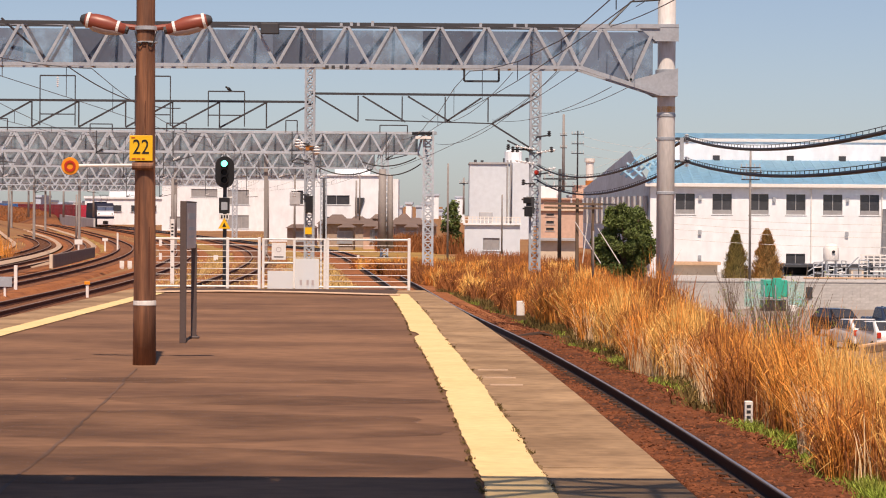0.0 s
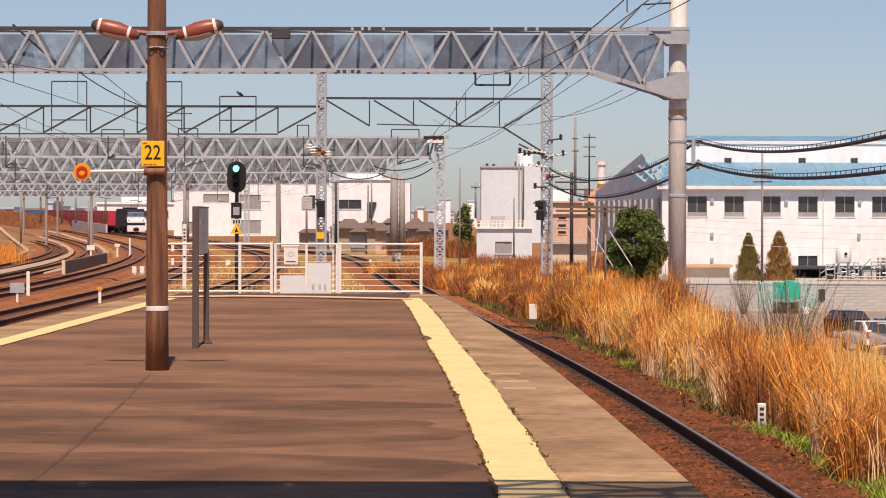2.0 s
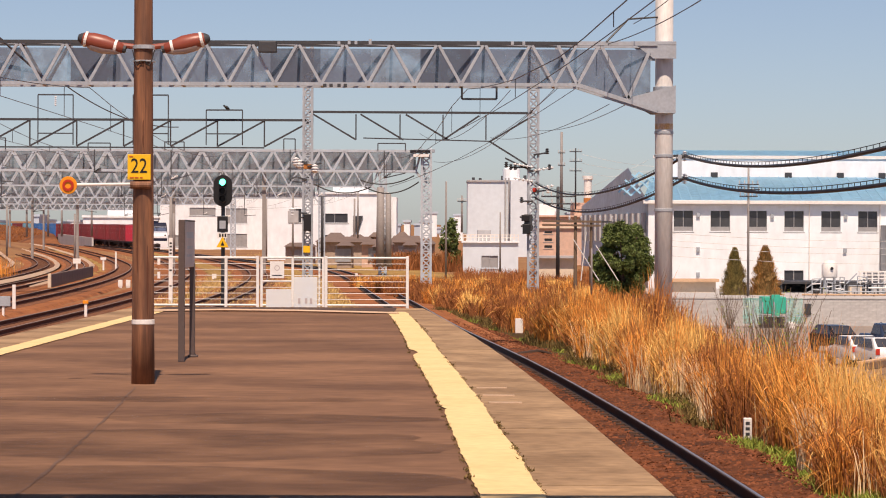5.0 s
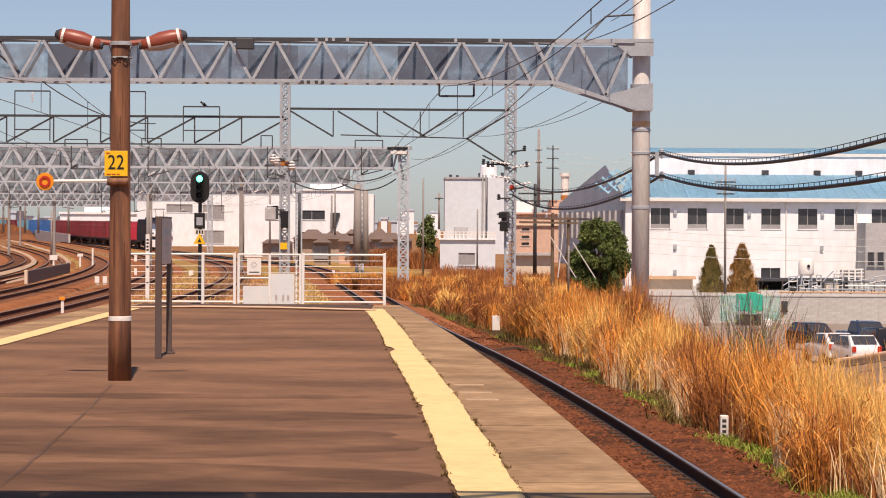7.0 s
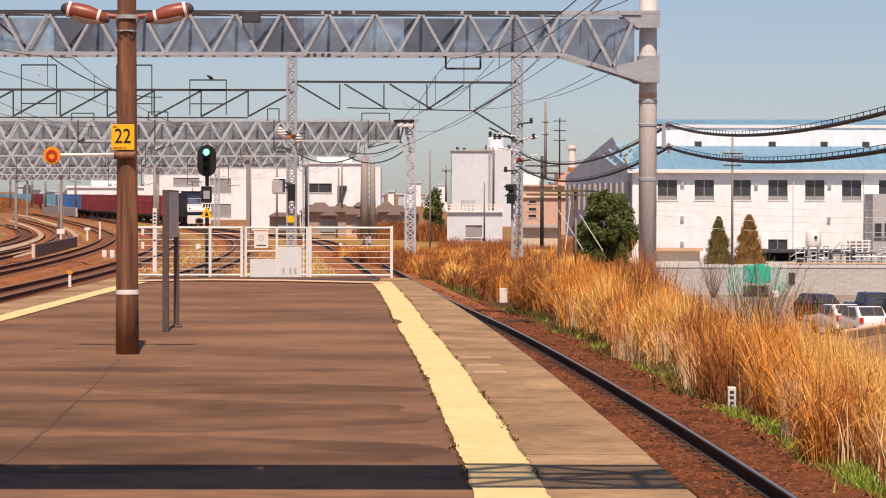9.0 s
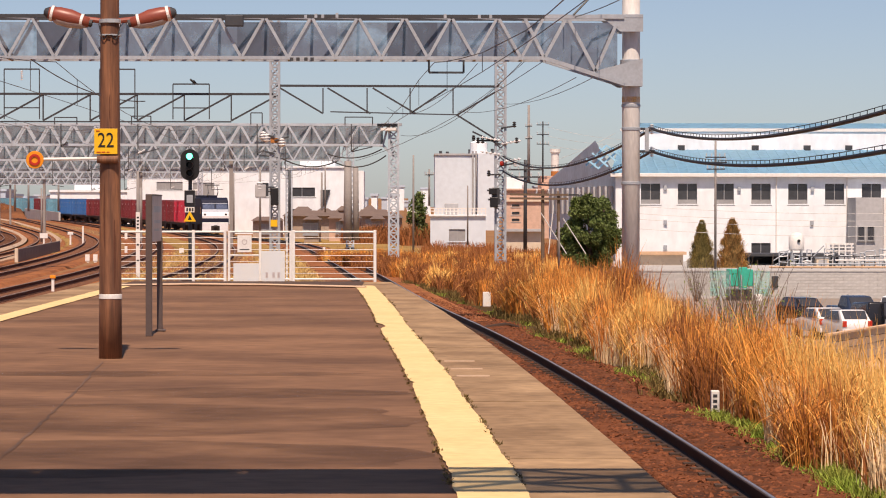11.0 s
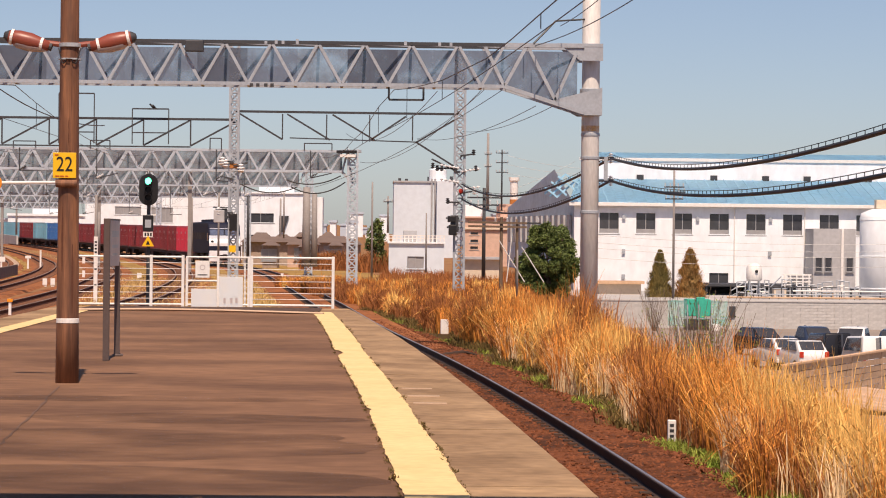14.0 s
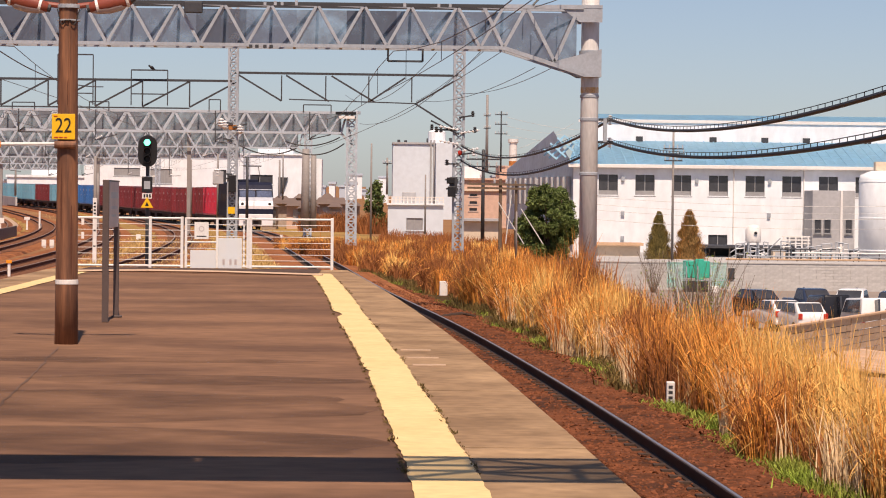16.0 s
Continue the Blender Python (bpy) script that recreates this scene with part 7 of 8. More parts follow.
    part("upper_sheet", cube(c.x(1352), c.x(1394), 199.9, 202, c.z(526), c.z(496), 0.05), GREEN_NET, cg, "turquoise sheet")
    part("side_net", cube(c.x(1318), c.x(1352), 199.95, 200.0, z + 0.3, c.z(498)), TEAL_NET, cg, "thin teal netting")
    part("side_net", cube(c.x(1394), c.x(1424), 199.95, 200.0, z + 0.3, c.z(498)), TEAL_NET, cg, "thin teal netting")
    part("fold", cube(c.x(1368), c.x(1383), 199.7, 199.9, c.z(532), c.z(492), 0.04), GREEN_NET, cg)
    for px in (1336, 1352, 1372, 1394):
        part("post", rod((c.x(px), 199.6, z), (c.x(px), 199.6, c.z(505)), 0.07), GALVANISED, cg)
    part("rail", rod((c.x(1336), 199.6, c.z(530)), (c.x(1420), 199.6, c.z(530)), 0.06), GALVANISED, cg)
    part("white_bin", cube(c.x(1396), c.x(1408), 199, 200, z, c.z(540), 0.03), WHITE_PAINT, cg)
    # board fence below the embankment
    sh = thing("board_fence", "weathered tan board fence below the embankment", "fence")
    a, b = Vector((12.6, 88.0, 0)), Vector((19.5, 105.0, 0))
    top, low = -2.15, -4.5
    m = pose(a.x, a.y, 0, 0, 0, math.degrees(math.atan2(b.y - a.y, b.x - a.x)))
    L = (b - a).length
    sh.matrix_basis = m
    part("cap", cube(0, L, -0.10, 0.10, top, top + 0.07, 0.01), SHEET_BROWN, sh)
    n = 11
    hb = (top - low) / n
    for j in range(n):
        for i in range(4):
            part("board", cube(L * i / 4 + 0.01, L * (i + 1) / 4 - 0.01, -0.03 - 0.012 * (j % 2), 0.02, low + j * hb + 0.012, low + (j + 1) * hb - 0.012), SHEET_BROWN, sh)
    for i in range(5):
        part("post", cube(L * i / 4 - 0.07, L * i / 4 + 0.07, -0.055, 0.05, low, top, 0.01), SHEET_BROWN, sh)
    # low corrugated shed before it
    lo = thing("corrugated_shed", "low shed with a rusty corrugated roof", "shed", m=pose(14.6, 80.0, -4.5, 0, 0, 62))
    part("wall", cube(0, 7, 0, 3, 0, 1.35), SHEET_BROWN, lo)
    for i in range(14):
        part("roof_sheet", rod((0.25 + i * 0.5, -0.3, 1.42), (0.25 + i * 0.5, 3.3, 1.75), 0.47, 0.05), SHEET_BROWN, lo)


def build_car(m, paint, label, kind="van"):
    """A small car: shaped body, glass, wheels, lamps and bumpers; length along x."""
    car = thing("car", label, "car", "parked cars", m=m)
    W = 1.62 if kind == "pickup" else 1.48
    if kind == "pickup":
        side = [(-2.1, 0.35), (2.1, 0.35), (2.15, 0.8), (2.05, 0.98), (1.15, 1.02), (0.6, 1.62), (-0.35, 1.66), (-0.5, 1.08), (-2.1, 1.08)]
        glass = [(1.0, 1.07), (0.58, 1.54), (-0.28, 1.57), (-0.38, 1.08)]
    elif kind == "hatch":
        side = [(-1.9, 0.35), (1.95, 0.35), (2.0, 0.7), (1.85, 0.88), (1.0, 0.98), (0.35, 1.46), (-1.2, 1.50), (-1.85, 1.0), (-1.95, 0.8)]
        glass = [(0.85, 1.0), (0.33, 1.40), (-1.15, 1.43), (-1.65, 1.0)]
    else:
        side = [(-1.75, 0.35), (1.65, 0.35), (1.7, 0.8), (1.6, 1.0), (1.1, 1.75), (-1.6, 1.85), (-1.75, 1.1)]
        glass = [(1.35, 1.08), (1.02, 1.64), (-1.5, 1.74), (-1.6, 1.12)]
    bm = extrude(side, -W / 2, W / 2)
    for v in bm.verts:
        if v.co.z > 1.2:
            v.co.y *= 0.84
    bmesh.ops.bevel(bm, geom=[e for e in bm.edges], offset=0.09, segments=3, affect="EDGES", profile=0.5)
    part("body", bm, paint, car, smooth=True)
    gb = extrude([(x * 0.90, z + 0.02) for x, z in glass], -W / 2 - 0.006, W / 2 + 0.006)
    for v in gb.verts:
        v.co.y *= 0.865 if v.co.z > 1.2 else 1.0
    part("side_glass", gb, GLASS_DARK, car)
    back = min(p[0] for p in side)
    front = max(p[0] for p in side)
    (gx, gz), (hx, hz) = glass[0], glass[1]
    part("windscreen", rod((gx + 0.10, 0, gz), (hx + 0.10, 0, hz), W * 0.78, 0.09), GLASS_DARK, car)
    (gx, gz), (hx, hz) = glass[-1], glass[-2]
    part("rear_glass", rod((gx - 0.12, 0, gz), (hx - 0.14, 0, hz), W * 0.76, 0.09), GLASS_DARK, car)
    wheel = lathe([(0.10, -0.09), (0.28, -0.10), (0.30, -0.06), (0.30, 0.06), (0.28, 0.10), (0.10, 0.09)], 16, pose(0, 0, 0, 90))
    w0 = None
    for x in (back + 0.65, front - 0.65):
        for y in (-W / 2 + 0.08, W / 2 - 0.08):
            if w0 is None:
                w0 = part("wheel", wheel, TYRE, car)
                w0.matrix_basis = pose(x, y, 0.30)
            else:
                again("wheel", w0, pose(x, y, 0.30))
    for y in (-0.62, 0.62):
        part("tail_lamp", cube(back - 0.03, back + 0.05, y - 0.10, y + 0.10, 0.72, 1.0, 0.02), SIGN_RED, car)
        part("headlamp", cube(front - 0.08, front + 0.02, y - 0.14, y + 0.14, 0.62, 0.76, 0.02), PORCELAIN, car)
    part("bumper", cube(back - 0.06, back + 0.1, -W / 2 + 0.04, W / 2 - 0.04, 0.34, 0.52, 0.03), paint, car)
    part("grille", cube(front - 0.02, front + 0.03, -0.42, 0.42, 0.45, 0.62, 0.02), BLACK, car)
    part("roof_rail", rod((-0.9, 0.5, 1.72 if kind == "van" else 1.46), (0.2, 0.5, 1.72 if kind == "van" else 1.44), 0.03), BLACK, car) if kind == "van" else None
    part("plate", cube(back - 0.075, back - 0.06, -0.17, 0.17, 0.55, 0.70), WHITE_PAINT, car)
    return car


CAR_WHITE = material("white_car_paint", (0.80, 0.80, 0.80), 0.25, scale=2, fine=10, amount=0.1, bump=0)
CAR_BLACK = material("black_car_paint", (0.02, 0.02, 0.023), 0.2, scale=2, fine=10, amount=0.2, bump=0)
CAR_NAVY = material("navy_car_paint", (0.03, 0.045, 0.085), 0.22, scale=2, fine=10, amount=0.2, bump=0)
build_yard()


def park(px, d, turn, paint, label, kind):
    """Stand a car on the car park."""
    build_car(pose((px - 784) / 5184 * d, d, -4.5, 0, 0, turn), paint, label, kind)


park(1484, 157, -72, CAR_BLACK, "black hatchback parked facing the railway", "hatch")
park(1575, 155, -76, CAR_NAVY, "dark navy pickup parked facing the railway", "pickup")
park(1650, 155, -112, CAR_WHITE, "white pickup with a dark windscreen", "pickup")
park(1514, 141, 101, CAR_WHITE, "white low hatchback in the near row", "hatch")
park(1556, 138, 100, CAR_WHITE, "white hatchback in the near row", "hatch")
park(1604, 139, 98, CAR_BLACK, "black van with red tail lamps", "van")
park(1672, 135, 97, CAR_WHITE, "white van with dark rear glass", "van")
park(1738, 133, 97, CAR_WHITE, "white hatchback with red tail lamps", "hatch")
park(1806, 132, 97, CAR_WHITE, "white van at the end of the row", "van")
park(1720, 156, -104, CAR_NAVY, "navy hatchback parked before the grey wall", "hatch")


# ---------------------------------------------------------------- small line-side things
def marker(x, y, z, w, h, label, bars=3, name="marker_post"):
    mp = thing(name, label, "marker post", "line-side markers", m=pose(x, y, z))
    part("stone", cube(-w / 2, w / 2, -w / 2, w / 2, -0.25, h, 0.015), WHITE_PAINT, mp)
    bm = bmesh.new()
    for i in range(bars):
        zz = h * (0.25 + 0.5 * i / max(1, bars - 1)) if bars > 1 else h * 0.6
        box(bm, -w * 0.28, w * 0.22, -w / 2 - 0.004, -w / 2 - 0.001, zz - h * 0.07, zz + h * 0.07)
    if bars:
        tagged(part("faded_marks", bm, STEEL_DARK, mp), kind="stuff")


for px, py, w, h, n, lab in ((1327, 748, 15, 38, 3, "white stone kilometre marker with worn black marks"), (922, 558, 14, 25, 0, "plain white stone marker beside the track"), (1073, 540, 10, 24, 0, "small pale marker in the reeds"), (1052, 545, 6, 22, 0, "small pale marker in the reeds")):
    x, y = ground_at(px, py, -1.2)
    marker(x, y, -1.2, w * y / 5184, h * y / 5184, lab, n)


def cable_cover():
    y = 68.0
    x = edge_x(y) + 2.1
    cc = thing("cable_cover", "dark cable cover crossing the ballast shoulder", "cable cover", m=pose(x, y, -1.2))
    part("cover", sweep(bmesh.new(), [(0, 0, 0.02), (0.3, 0.5, 0.09), (0.7, 1.2, 0.12), (1.0, 1.6, 0.04)], 0.16, 0.10, n=8), SLEEPER, cc)


cable_cover()


def yard_post(px, base, top, w, label, mat=None, head=None, z=-1.2):
    x, y = ground_at(px, base, z)
    k = y / 5184
    po = thing("yard_marker", label, "marker post", "yard markers", m=pose(x, y, z))
    part("post", cube(-w * k / 2, w * k / 2, -0.04, 0.04, -0.1, (base - top) * k, 0.008), mat or WHITE_PAINT, po)
    if head:
        hw, hh, hm = head
        part("head", cube(-hw * k / 2, hw * k / 2, -0.07, -0.041, (base - top - hh) * k, (base - top) * k, 0.006), hm, po)


yard_post(28, 517, 470, 6, "white tapered yard post")
yard_post(9, 528, 490, 4, "short white post with a grey box", head=(26, 18, GALVANISED))
yard_post(155, 532, 498, 5, "white point marker with orange plates", head=(10, 6, SIGN_ORANGE))
yard_post(139, 453, 424, 3, "white trackside sign on a thin post", head=(14, 9, WHITE_PAINT))
yard_post(186, 447, 422, 3, "white trackside post with an arm", head=(10, 5, WHITE_PAINT))
yard_post(208, 445, 412, 3, "thin white trackside post")
yard_post(216, 476, 462, 6, "low white marker block", head=(8, 12, WHITE_PAINT))
yard_post(230, 476, 462, 6, "low white marker block", head=(8, 12, WHITE_PAINT))
def banded_post():
    """A tall white post with black marks just behind the fence."""
    x, y = ground_at(305, 505, -1.2)
    k = y / 5184
    po = thing("banded_post", "tall white post with black marks behind the fence", "marker post", "yard markers", m=pose(x, y, -1.2))
    part("post", cube(-3.5 * k, 3.5 * k, -0.04, 0.04, -0.1, 117 * k, 0.008), WHITE_PAINT, po)
    for up in (88, 94, 100, 106, 58, 30):
        part("black_mark", cube(-2 * k, 2 * k, -0.046, -0.041, up * k, (up + 3) * k), BLACK, po)


banded_post()
yard_post(634, 462, 452, 5, "low white marker behind the fence")
yard_post(655, 470, 459, 4, "low white marker behind the fence")
yard_post(668, 474, 463, 4, "low orange marker behind the fence", SIGN_ORANGE)
yard_post(284, 437, 424, 5, "low white marker behind the fence")
yard_post(284, 462, 448, 5, "low white marker behind the fence")
yard_post(382, 462, 452, 8, "low white marker behind the fence")


def build_yard_wall():
    """The low sheet-pile wall between two yard tracks."""
    w = thing("retaining_wall", "low grey-brown sheet-pile wall between yard tracks", "wall", kind="structure")
    x0, y0 = ground_at(92, 478, -1.2)
    x1, y1 = ground_at(166, 458, -1.2)
    n = 16
    first = None
    for i in range(n):
        u = (i + 0.5) / n
        m = pose(x0 + (x1 - x0) * u, y0 + (y1 - y0) * u, -1.2, 0, 0, math.degrees(math.atan2(y1 - y0, x1 - x0)))
        if first is None:
            L = math.hypot(x1 - x0, y1 - y0) / n
            first = part("sheet_pile", cube(-L / 2, L / 2 - 0.04, -0.08, 0.08, -0.2, 0.78, 0.02), PILE_BROWN, w)
            first.matrix_basis = m
        else:
            again("sheet_pile", first, m)
    part("end_post", cube(x0 - 0.12, x0 + 0.05, y0 - 0.15, y0, -1.3, -0.38, 0.02), WALL_CREAM, w)


build_yard_wall()


def rail_glare_strips():
    """Pale strips added for the glare of sunlit rails, following the curve of the bank."""
    for key, off, label in (("yard", -3.0, "pale strip added for the glare of sunlit yard rails"), ("far_yard", -2.8, "pale strip added for the glare of sunlit yard rails"), ("loop", -1.9, "pale strip added for the glare of sunlit yard rails"), ("siding", -2.9, "pale strip added for the glare of sunlit yard rails")):
        line = [(x + off, y) for x, y in spline(TRACKS[key], 5.0) if 150 < y < 600]
        bm = sweep(bmesh.new(), [(x, y, ground_z(x, y) + 0.12) for x, y in line], 0.5, 0.35, n=4)
        tagged(part("cable_trough", bm, CURB), label, "cable trough", "cable troughs")


def turf():
    """Dry turf strips between the tracks beyond the platform's end."""
    for a, b, y0, y1 in (("middle", "main", 70, 330), ("siding", "loop", 150, 420), ("left", "middle", 190, 420)):
        la, lb = dict((round(y), x) for x, y in spline(TRACKS[a], 5.0)), dict((round(y), x) for x, y in spline(TRACKS[b], 5.0))
        bm, prev = bmesh.new(), None
        for y in range(y0, y1, 5):
            x0, x1 = sorted((la[y], lb[y]))
            x0, x1 = x0 + 1.9 + 0.3 * math.sin(y * 0.4), x1 - 1.9 + 0.3 * math.sin(y * 0.31)
            if x1 - x0 < 0.4:
                x1 = x0 + 0.4
            row = [bm.verts.new((x0 + (x1 - x0) * i / 3, y, ground_z((x0 + x1) / 2, y) + (0.10 + 0.05 * math.sin(y * 0.5 + i) if 0 < i < 3 else 0.03))) for i in range(4)]
            if prev:
                for i in range(3):
                    bm.faces.new((prev[i], prev[i + 1], row[i + 1], row[i]))
            prev = row
        tagged(part("turf_strip", bm, TURF, smooth=True), "strip of dry yellow turf between tracks", "turf", "turf strips", kind="structure")
    side = dict((round(y), x) for x, y in spline(TRACKS["main"], 5.0))
    bm, prev = bmesh.new(), None
    for y in range(130, 300, 5):
        x0 = side[y] + 1.8 + 0.3 * math.sin(y * 0.4)
        row = [bm.verts.new((x0 + i * 1.6, y, ground_z(x0 + i * 1.6, y) + (0.12 + 0.06 * math.sin(y * 0.5 + i) if i else 0.03))) for i in range(5)]
        if prev:
            for i in range(4):
                bm.faces.new((prev[i], prev[i + 1], row[i + 1], row[i]))
        prev = row
    tagged(part("turf_strip", bm, TURF, smooth=True), "verge of dry yellow turf beside the main track", "turf", "turf strips", kind="structure")


rail_glare_strips()
turf()


def parapet():
    """Low pale concrete wall along the main line where it curves away, running out into an earth bank."""
    y = 300.0
    while main_x(y) - 2.5 > -0.119 * y and y < 520:
        y += 2.0
    rows = []
    while y < 536:
        x, z = main_x(y) - 2.5, RAIL + rise(y)
        h = float(np.interp(y, [480, 536], [1.35, 1.75]))
        rows.append(((x - 0.15, y, z - 0.8), (x - 0.15, y, z + h), (x + 0.15, y, z + h), (x + 0.15, y, z - 0.8)))
        y += 8.0
    bm = bmesh.new()
    rows = [[bm.verts.new(p) for p in r] for r in rows]
    for q, r in zip(rows, rows[1:]):
        for i in range(4):
            bm.faces.new((q[i], q[(i + 1) % 4], r[(i + 1) % 4], r[i]))
    bm.faces.new(rows[0]), bm.faces.new(rows[-1][::-1])
    tagged(part("parapet_wall", bm, BLOCK), "low pale grey concrete wall beside the main line", "wall", kind="structure")
    bm, prev = bmesh.new(), None
    for i in range(66):
        y = 518 + i * 4.0
        x, z = main_x(y), RAIL + rise(y)
        h = float(np.interp(y, [518, 532, 560, 660, 800], [-1.4, 1.5, 2.3, 3.3, 3.6])) + 0.18 * noise.noise(Vector((y * 0.09, 3, 0)))
        row = [bm.verts.new(p) for p in ((x - 12.5, y, z - 1.4), (x - 7.0, y, z + h * 0.55 + 0.2 * noise.noise(Vector((y * 0.11, 6, 0)))), (x - 3.6, y, z + h), (x - 2.9, y, z + h), (x - 2.2, y, z - 0.5))]
        if prev:
            for j in range(4):
                bm.faces.new((prev[j], prev[j + 1], row[j + 1], row[j]))
        prev = row
    tagged(part("earth_bank", bm, BANK, smooth=True), "rusty brown earth bank beside the curving line", "bank", kind="structure")


parapet()


def bank_grass():
    """Dead grass over the far bank."""
    rng = np.random.default_rng(33)
    n = 9000
    y = 540 + 160 * rng.random(n)
    off = rng.uniform(2.9, 11.5, n)
    x = np.array([main_x(v) for v in y]) - off
    z = np.array([RAIL + rise(v) + float(np.interp(o, [2.9, 3.6, 7.0, 12.5], [0.98, 0.98, 0.53, -0.5])) * float(np.interp(v, [540, 560, 660, 800], [1.8, 2.3, 3.3, 3.6])) for v, o in zip(y, off)])
    h = rng.uniform(0.15, 0.55, n)
    blade_mesh("bank_grass", np.stack([x, y, z - 0.1], 1), h, rng.normal(0, 0.3, (n, 2)) * h[:, None], rng.uniform(0.06, 0.14, n), STRAW_DARK, "dead reddish grass on the far bank", "grass", 34)


bank_grass()

# ---------------------------------------------------------------- goods train
def build_loco():
    lo = thing("locomotive", "blue-grey and white electric locomotive hauling containers", "locomotive")
    W = 1.42
    # x along the vehicle, front at +x = 0
    prof = [(-18.0, 1.05), (-0.25, 1.05), (-0.02, 1.35), (-0.0, 1.95), (-0.42, 2.98), (-0.8, 3.62), (-1.5, 3.86), (-16.6, 3.86), (-17.4, 3.5), (-18.0, 2.0)]
    bm = extrude(prof, -W, W)
    bmesh.ops.bevel(bm, geom=[e for e in bm.edges if abs(e.verts[0].co.y - e.verts[1].co.y) < 0.01 and e.verts[0].co.z > 1.5], offset=0.14, segments=3, affect="EDGES", profile=0.5)
    part("body", bm, LOCO_BLUE, lo, "navy blue body")
    part("side_stripe", cube(-17.6, -1.6, -W - 0.008, W + 0.008, 1.25, 1.75), LOCO_BLUE, lo)
    part("front_band", extrude([(-0.06, 1.68), (0.02, 1.70), (0.035, 1.95), (-0.13, 2.36), (-0.22, 2.36)], -W + 0.04, W - 0.04), LOCO_WHITE, lo, "white front band")
    part("front_panel", extrude([(-0.22, 2.365), (-0.13, 2.365), (-0.24, 2.64), (-0.33, 2.64)], -W + 0.06, W - 0.06), LOCO_LIGHT, lo, "silver panel below the windscreen")
    part("skirt", cube(-0.5, 0.02, -W + 0.05, W - 0.05, 0.30, 1.29, 0.06), LOCO_WHITE, lo, "pale skirt")
    part("dark_band", cube(-0.2, 0.015, -W + 0.02, W - 0.02, 1.30, 1.67), LOCO_BLUE, lo)
    a, b = Vector((-0.255, 0, 2.66)), Vector((-0.475, 0, 3.16))
    for y in (-0.68, 0.68):
        part("windscreen", rod((a.x + 0.03, y, a.z), (b.x + 0.03, y, b.z), 1.22, 0.03), LOCO_GLASS, lo)
        part("headlamp", lathe([(0.13, 0), (0.12, 0.03), (0.03, 0.05)], 12, pose(-0.02, y * 1.62, 2.08, 0, 90)), BLACK, lo)
        part("side_window", cube(-1.5, -0.85, math.copysign(W, y) - 0.01, math.copysign(W, y) + 0.01, 2.15, 2.85), GLASS_DARK, lo)
    part("visor", cube(-0.9, -0.42, -W + 0.1, W - 0.1, 3.20, 3.28, 0.03), LOCO_LIGHT, lo)
    part("coupler", cube(0.0, 0.35, -0.18, 0.18, 0.72, 0.98, 0.05), UNDERFRAME, lo)
    part("bumper_plate", cube(-0.05, 0.06, -0.45, 0.45, 0.42, 0.92, 0.02), UNDERFRAME, lo)
    for x in (-3.4, -9.0, -14.6):
        bg = part("bogie", cube(x - 1.6, x + 1.6, -1.15, 1.15, 0.35, 1.0, 0.08), UNDERFRAME, lo)
        for s in (-0.95, 0.95):
            part("wheelset", lathe([(0.1, -0.60), (0.54, -0.60), (0.56, -0.50), (0.5, -0.46), (0.1, -0.44), (0.1, 0.44), (0.5, 0.46), (0.56, 0.50), (0.54, 0.60), (0.1, 0.60)], 18, pose(x + s, 0, 0.56, 90)), UNDERFRAME, bg)
    part("roof_gear", cube(-14, -5, -0.7, 0.7, 3.84, 4.1, 0.05), LOCO_BLUE, lo)
    bm = bmesh.new()
    for y in (-0.5, 0.5):
        bar(bm, (-3.4, y, 3.88), (-2.2, y, 4.45), 0.06)
        bar(bm, (-2.2, y, 4.45), (-3.2, y, 5.15), 0.05)
    bar(bm, (-3.2, -0.75, 5.17), (-3.2, 0.75, 5.17), 0.10)
    part("pantograph", bm, STEEL_DARK, lo)
    for i in range(6):
        x = -4.0 - i * 2.0
        part("grille", cube(x - 0.8, x + 0.8, -W - 0.015, W + 0.015, 2.3, 2.9), UNDERFRAME, lo)
    return lo


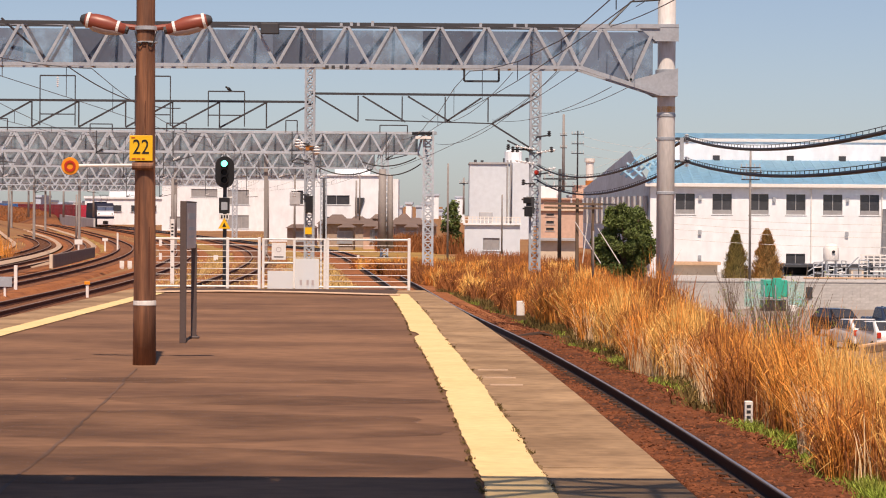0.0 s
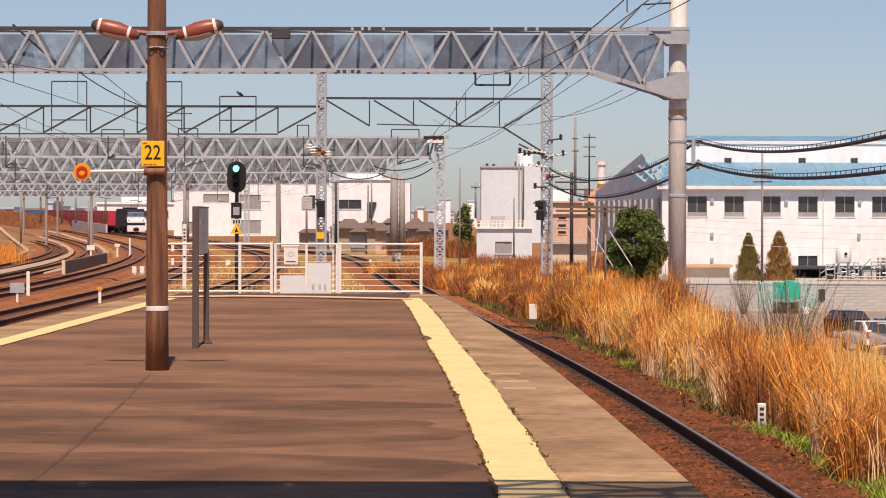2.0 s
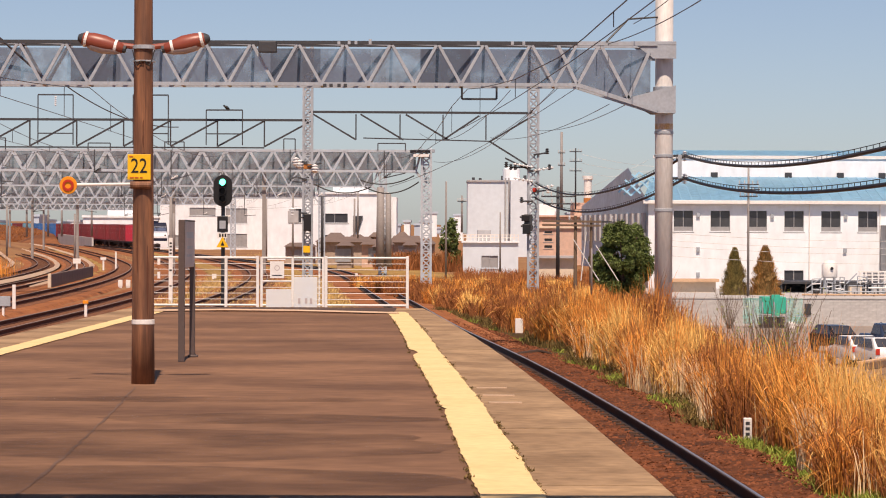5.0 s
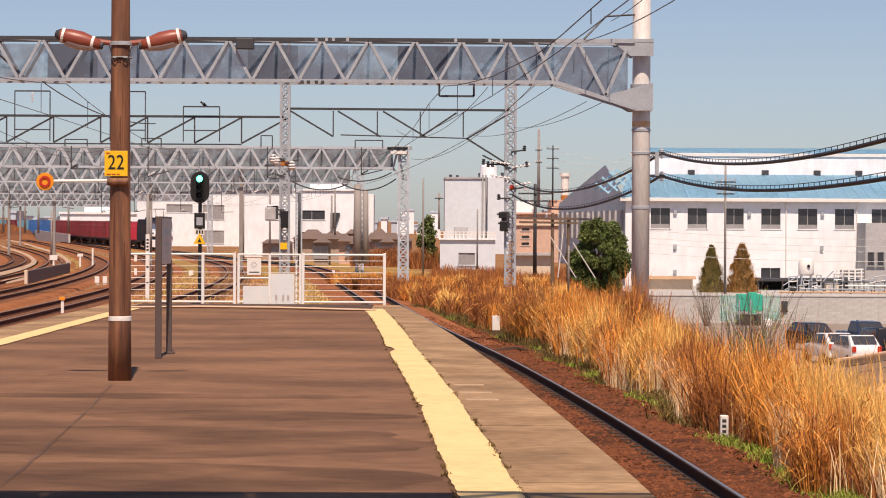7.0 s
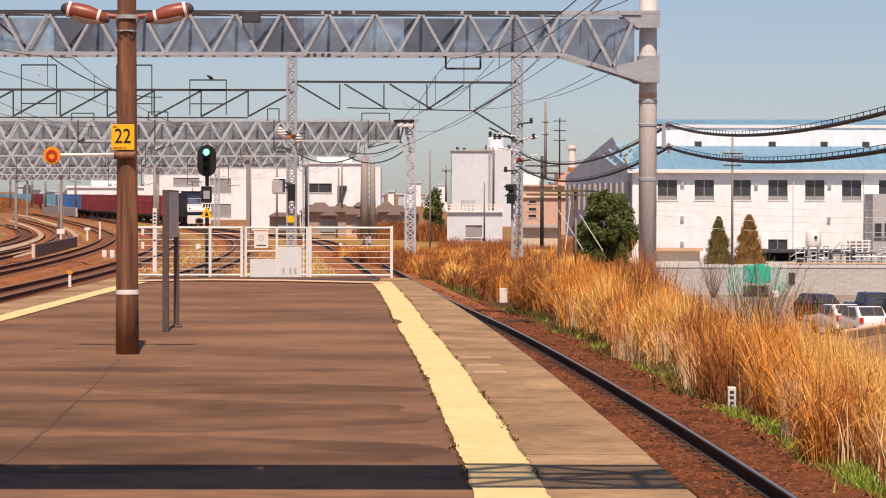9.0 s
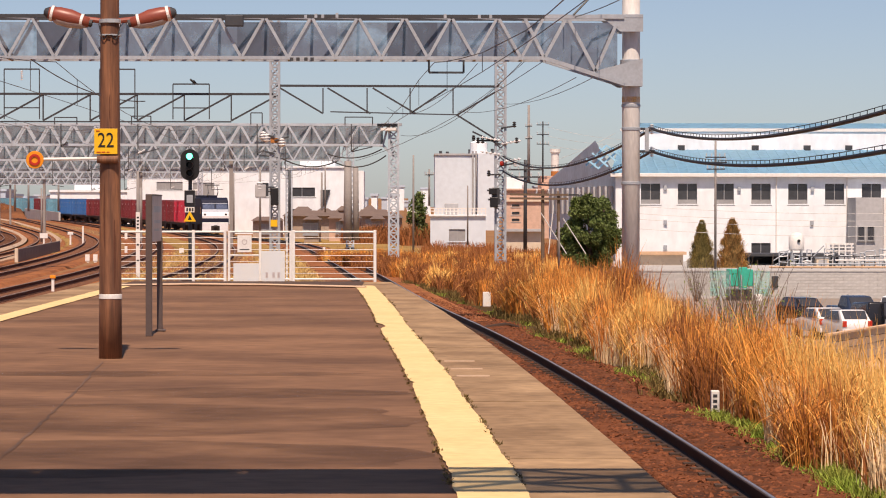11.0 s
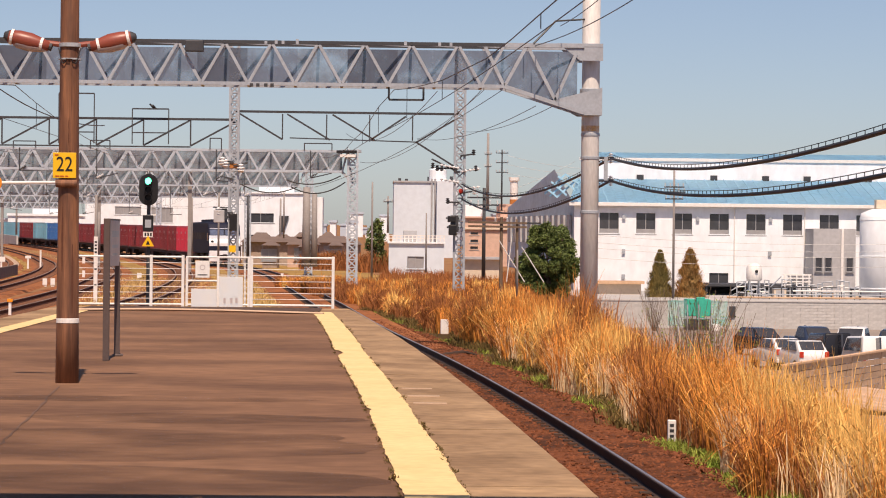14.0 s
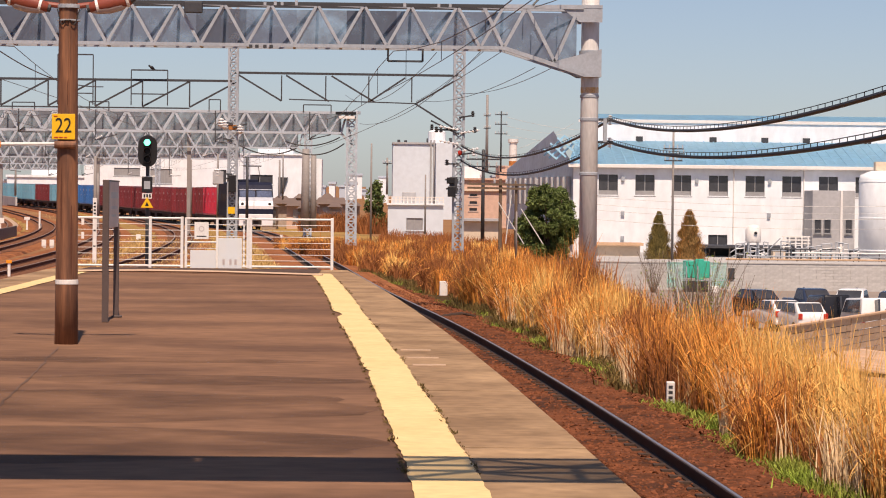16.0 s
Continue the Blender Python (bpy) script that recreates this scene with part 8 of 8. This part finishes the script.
def build_wagon(paint, label, fresh=None):
    wg = thing("container_wagon", label, "freight wagon", "wagons of the goods train")
    part("frame", cube(-9.8, 9.8, -1.15, 1.15, 0.78, 1.0, 0.02), UNDERFRAME, wg)
    part("sill", cube(-8.5, 8.5, -0.5, 0.5, 0.5, 0.78), UNDERFRAME, wg)
    for x in (-7.0, 7.0):
        bg = part("bogie", cube(x - 1.25, x + 1.25, -1.05, 1.05, 0.3, 0.78, 0.06), UNDERFRAME, wg)
        for s in (-0.9, 0.9):
            part("wheelset", lathe([(0.1, -0.6), (0.42, -0.6), (0.43, -0.48), (0.1, -0.45), (0.1, 0.45), (0.43, 0.48), (0.42, 0.6), (0.1, 0.6)], 14, pose(x + s, 0, 0.43, 90)), UNDERFRAME, bg)
    for i in range(5):
        x = -7.85 + i * 3.925
        c = part("container", cube(x - 1.86, x + 1.86, -1.22, 1.22, 1.02, 3.52, 0.03), fresh if fresh and i >= 2 else paint, wg)
        bm = bmesh.new()
        for j in range(7):
            u = x - 1.6 + j * 0.533
            for y in (-1.235, 1.235):
                box(bm, u - 0.04, u + 0.04, y - 0.02, y + 0.02, 1.15, 3.40)
        tagged(part("side_rib", bm, fresh if fresh and i >= 2 else paint, c), kind="stuff")
        for u0, u1, z0, z1 in ((x - 1.2, x - 0.7, 2.8, 3.0), (x + 0.3, x + 0.8, 2.2, 2.28)):
            for y in (-1.262, 1.262):
                part("stencil_mark", cube(u0, u1, y - 0.004, y + 0.004, z0, z1), BOARD_GREY, c)
    bm = bmesh.new()
    for s in (-1, 1):
        box(bm, s * 9.73 - 0.01, s * 9.73 + 0.01, 0.35, 0.55, 2.0, 3.2)
        for z in (1.3, 2.2, 3.1):
            box(bm, s * 9.725 - 0.02, s * 9.725 + 0.02, -0.9, 0.9, z - 0.02, z + 0.02)
    part("end_bars", bm, WHITE_PAINT if paint is BOX_TEAL else paint, wg)
    return wg


TRAIN = [build_loco(), build_wagon(BOX_RED, "flat wagon with two maroon containers and three bright red ones", BOX_FRESH)]
first = {}
for colour in "RRRRRBBTRTTTRBTT":
    paint, words = {"R": (BOX_RED, "flat wagon loaded with five maroon containers"), "B": (BOX_BLUE, "flat wagon loaded with five blue containers"), "T": (BOX_TEAL, "flat wagon loaded with five pale blue containers")}[colour]
    if colour not in first:
        first[colour] = build_wagon(paint, words)
        TRAIN.append(first[colour])
    else:
        TRAIN.append(copy_thing(first[colour], Matrix()))


def nose_y(t):
    """Distance of the train's nose at t seconds."""
    return 480.47 - 12.357 * t - 0.6229 * t * t + 0.02742 * t * t * t


def vehicle_pose(y):
    """Place and heading on the line at distance y: the vehicle's x axis runs towards the platform."""
    a, b = Vector((main_x(y + 4), y + 4, rise(y + 4))), Vector((main_x(y - 4), y - 4, rise(y - 4)))
    d = b - a
    yaw = math.degrees(math.atan2(d.y, d.x))
    pitch = -math.degrees(math.atan2(d.z, math.hypot(d.x, d.y)))
    return pose(main_x(y), y, RAIL + rise(y), 0, pitch, yaw)


def motions():
    times = [float(i) for i in range(17)]
    for i, v in enumerate(TRAIN):
        back = 0 if i == 0 else 19.0 + 10.2 + 20.4 * (i - 1)
        walk(v, [(t, vehicle_pose(nose_y(t) + back)) for t in times])


motions()
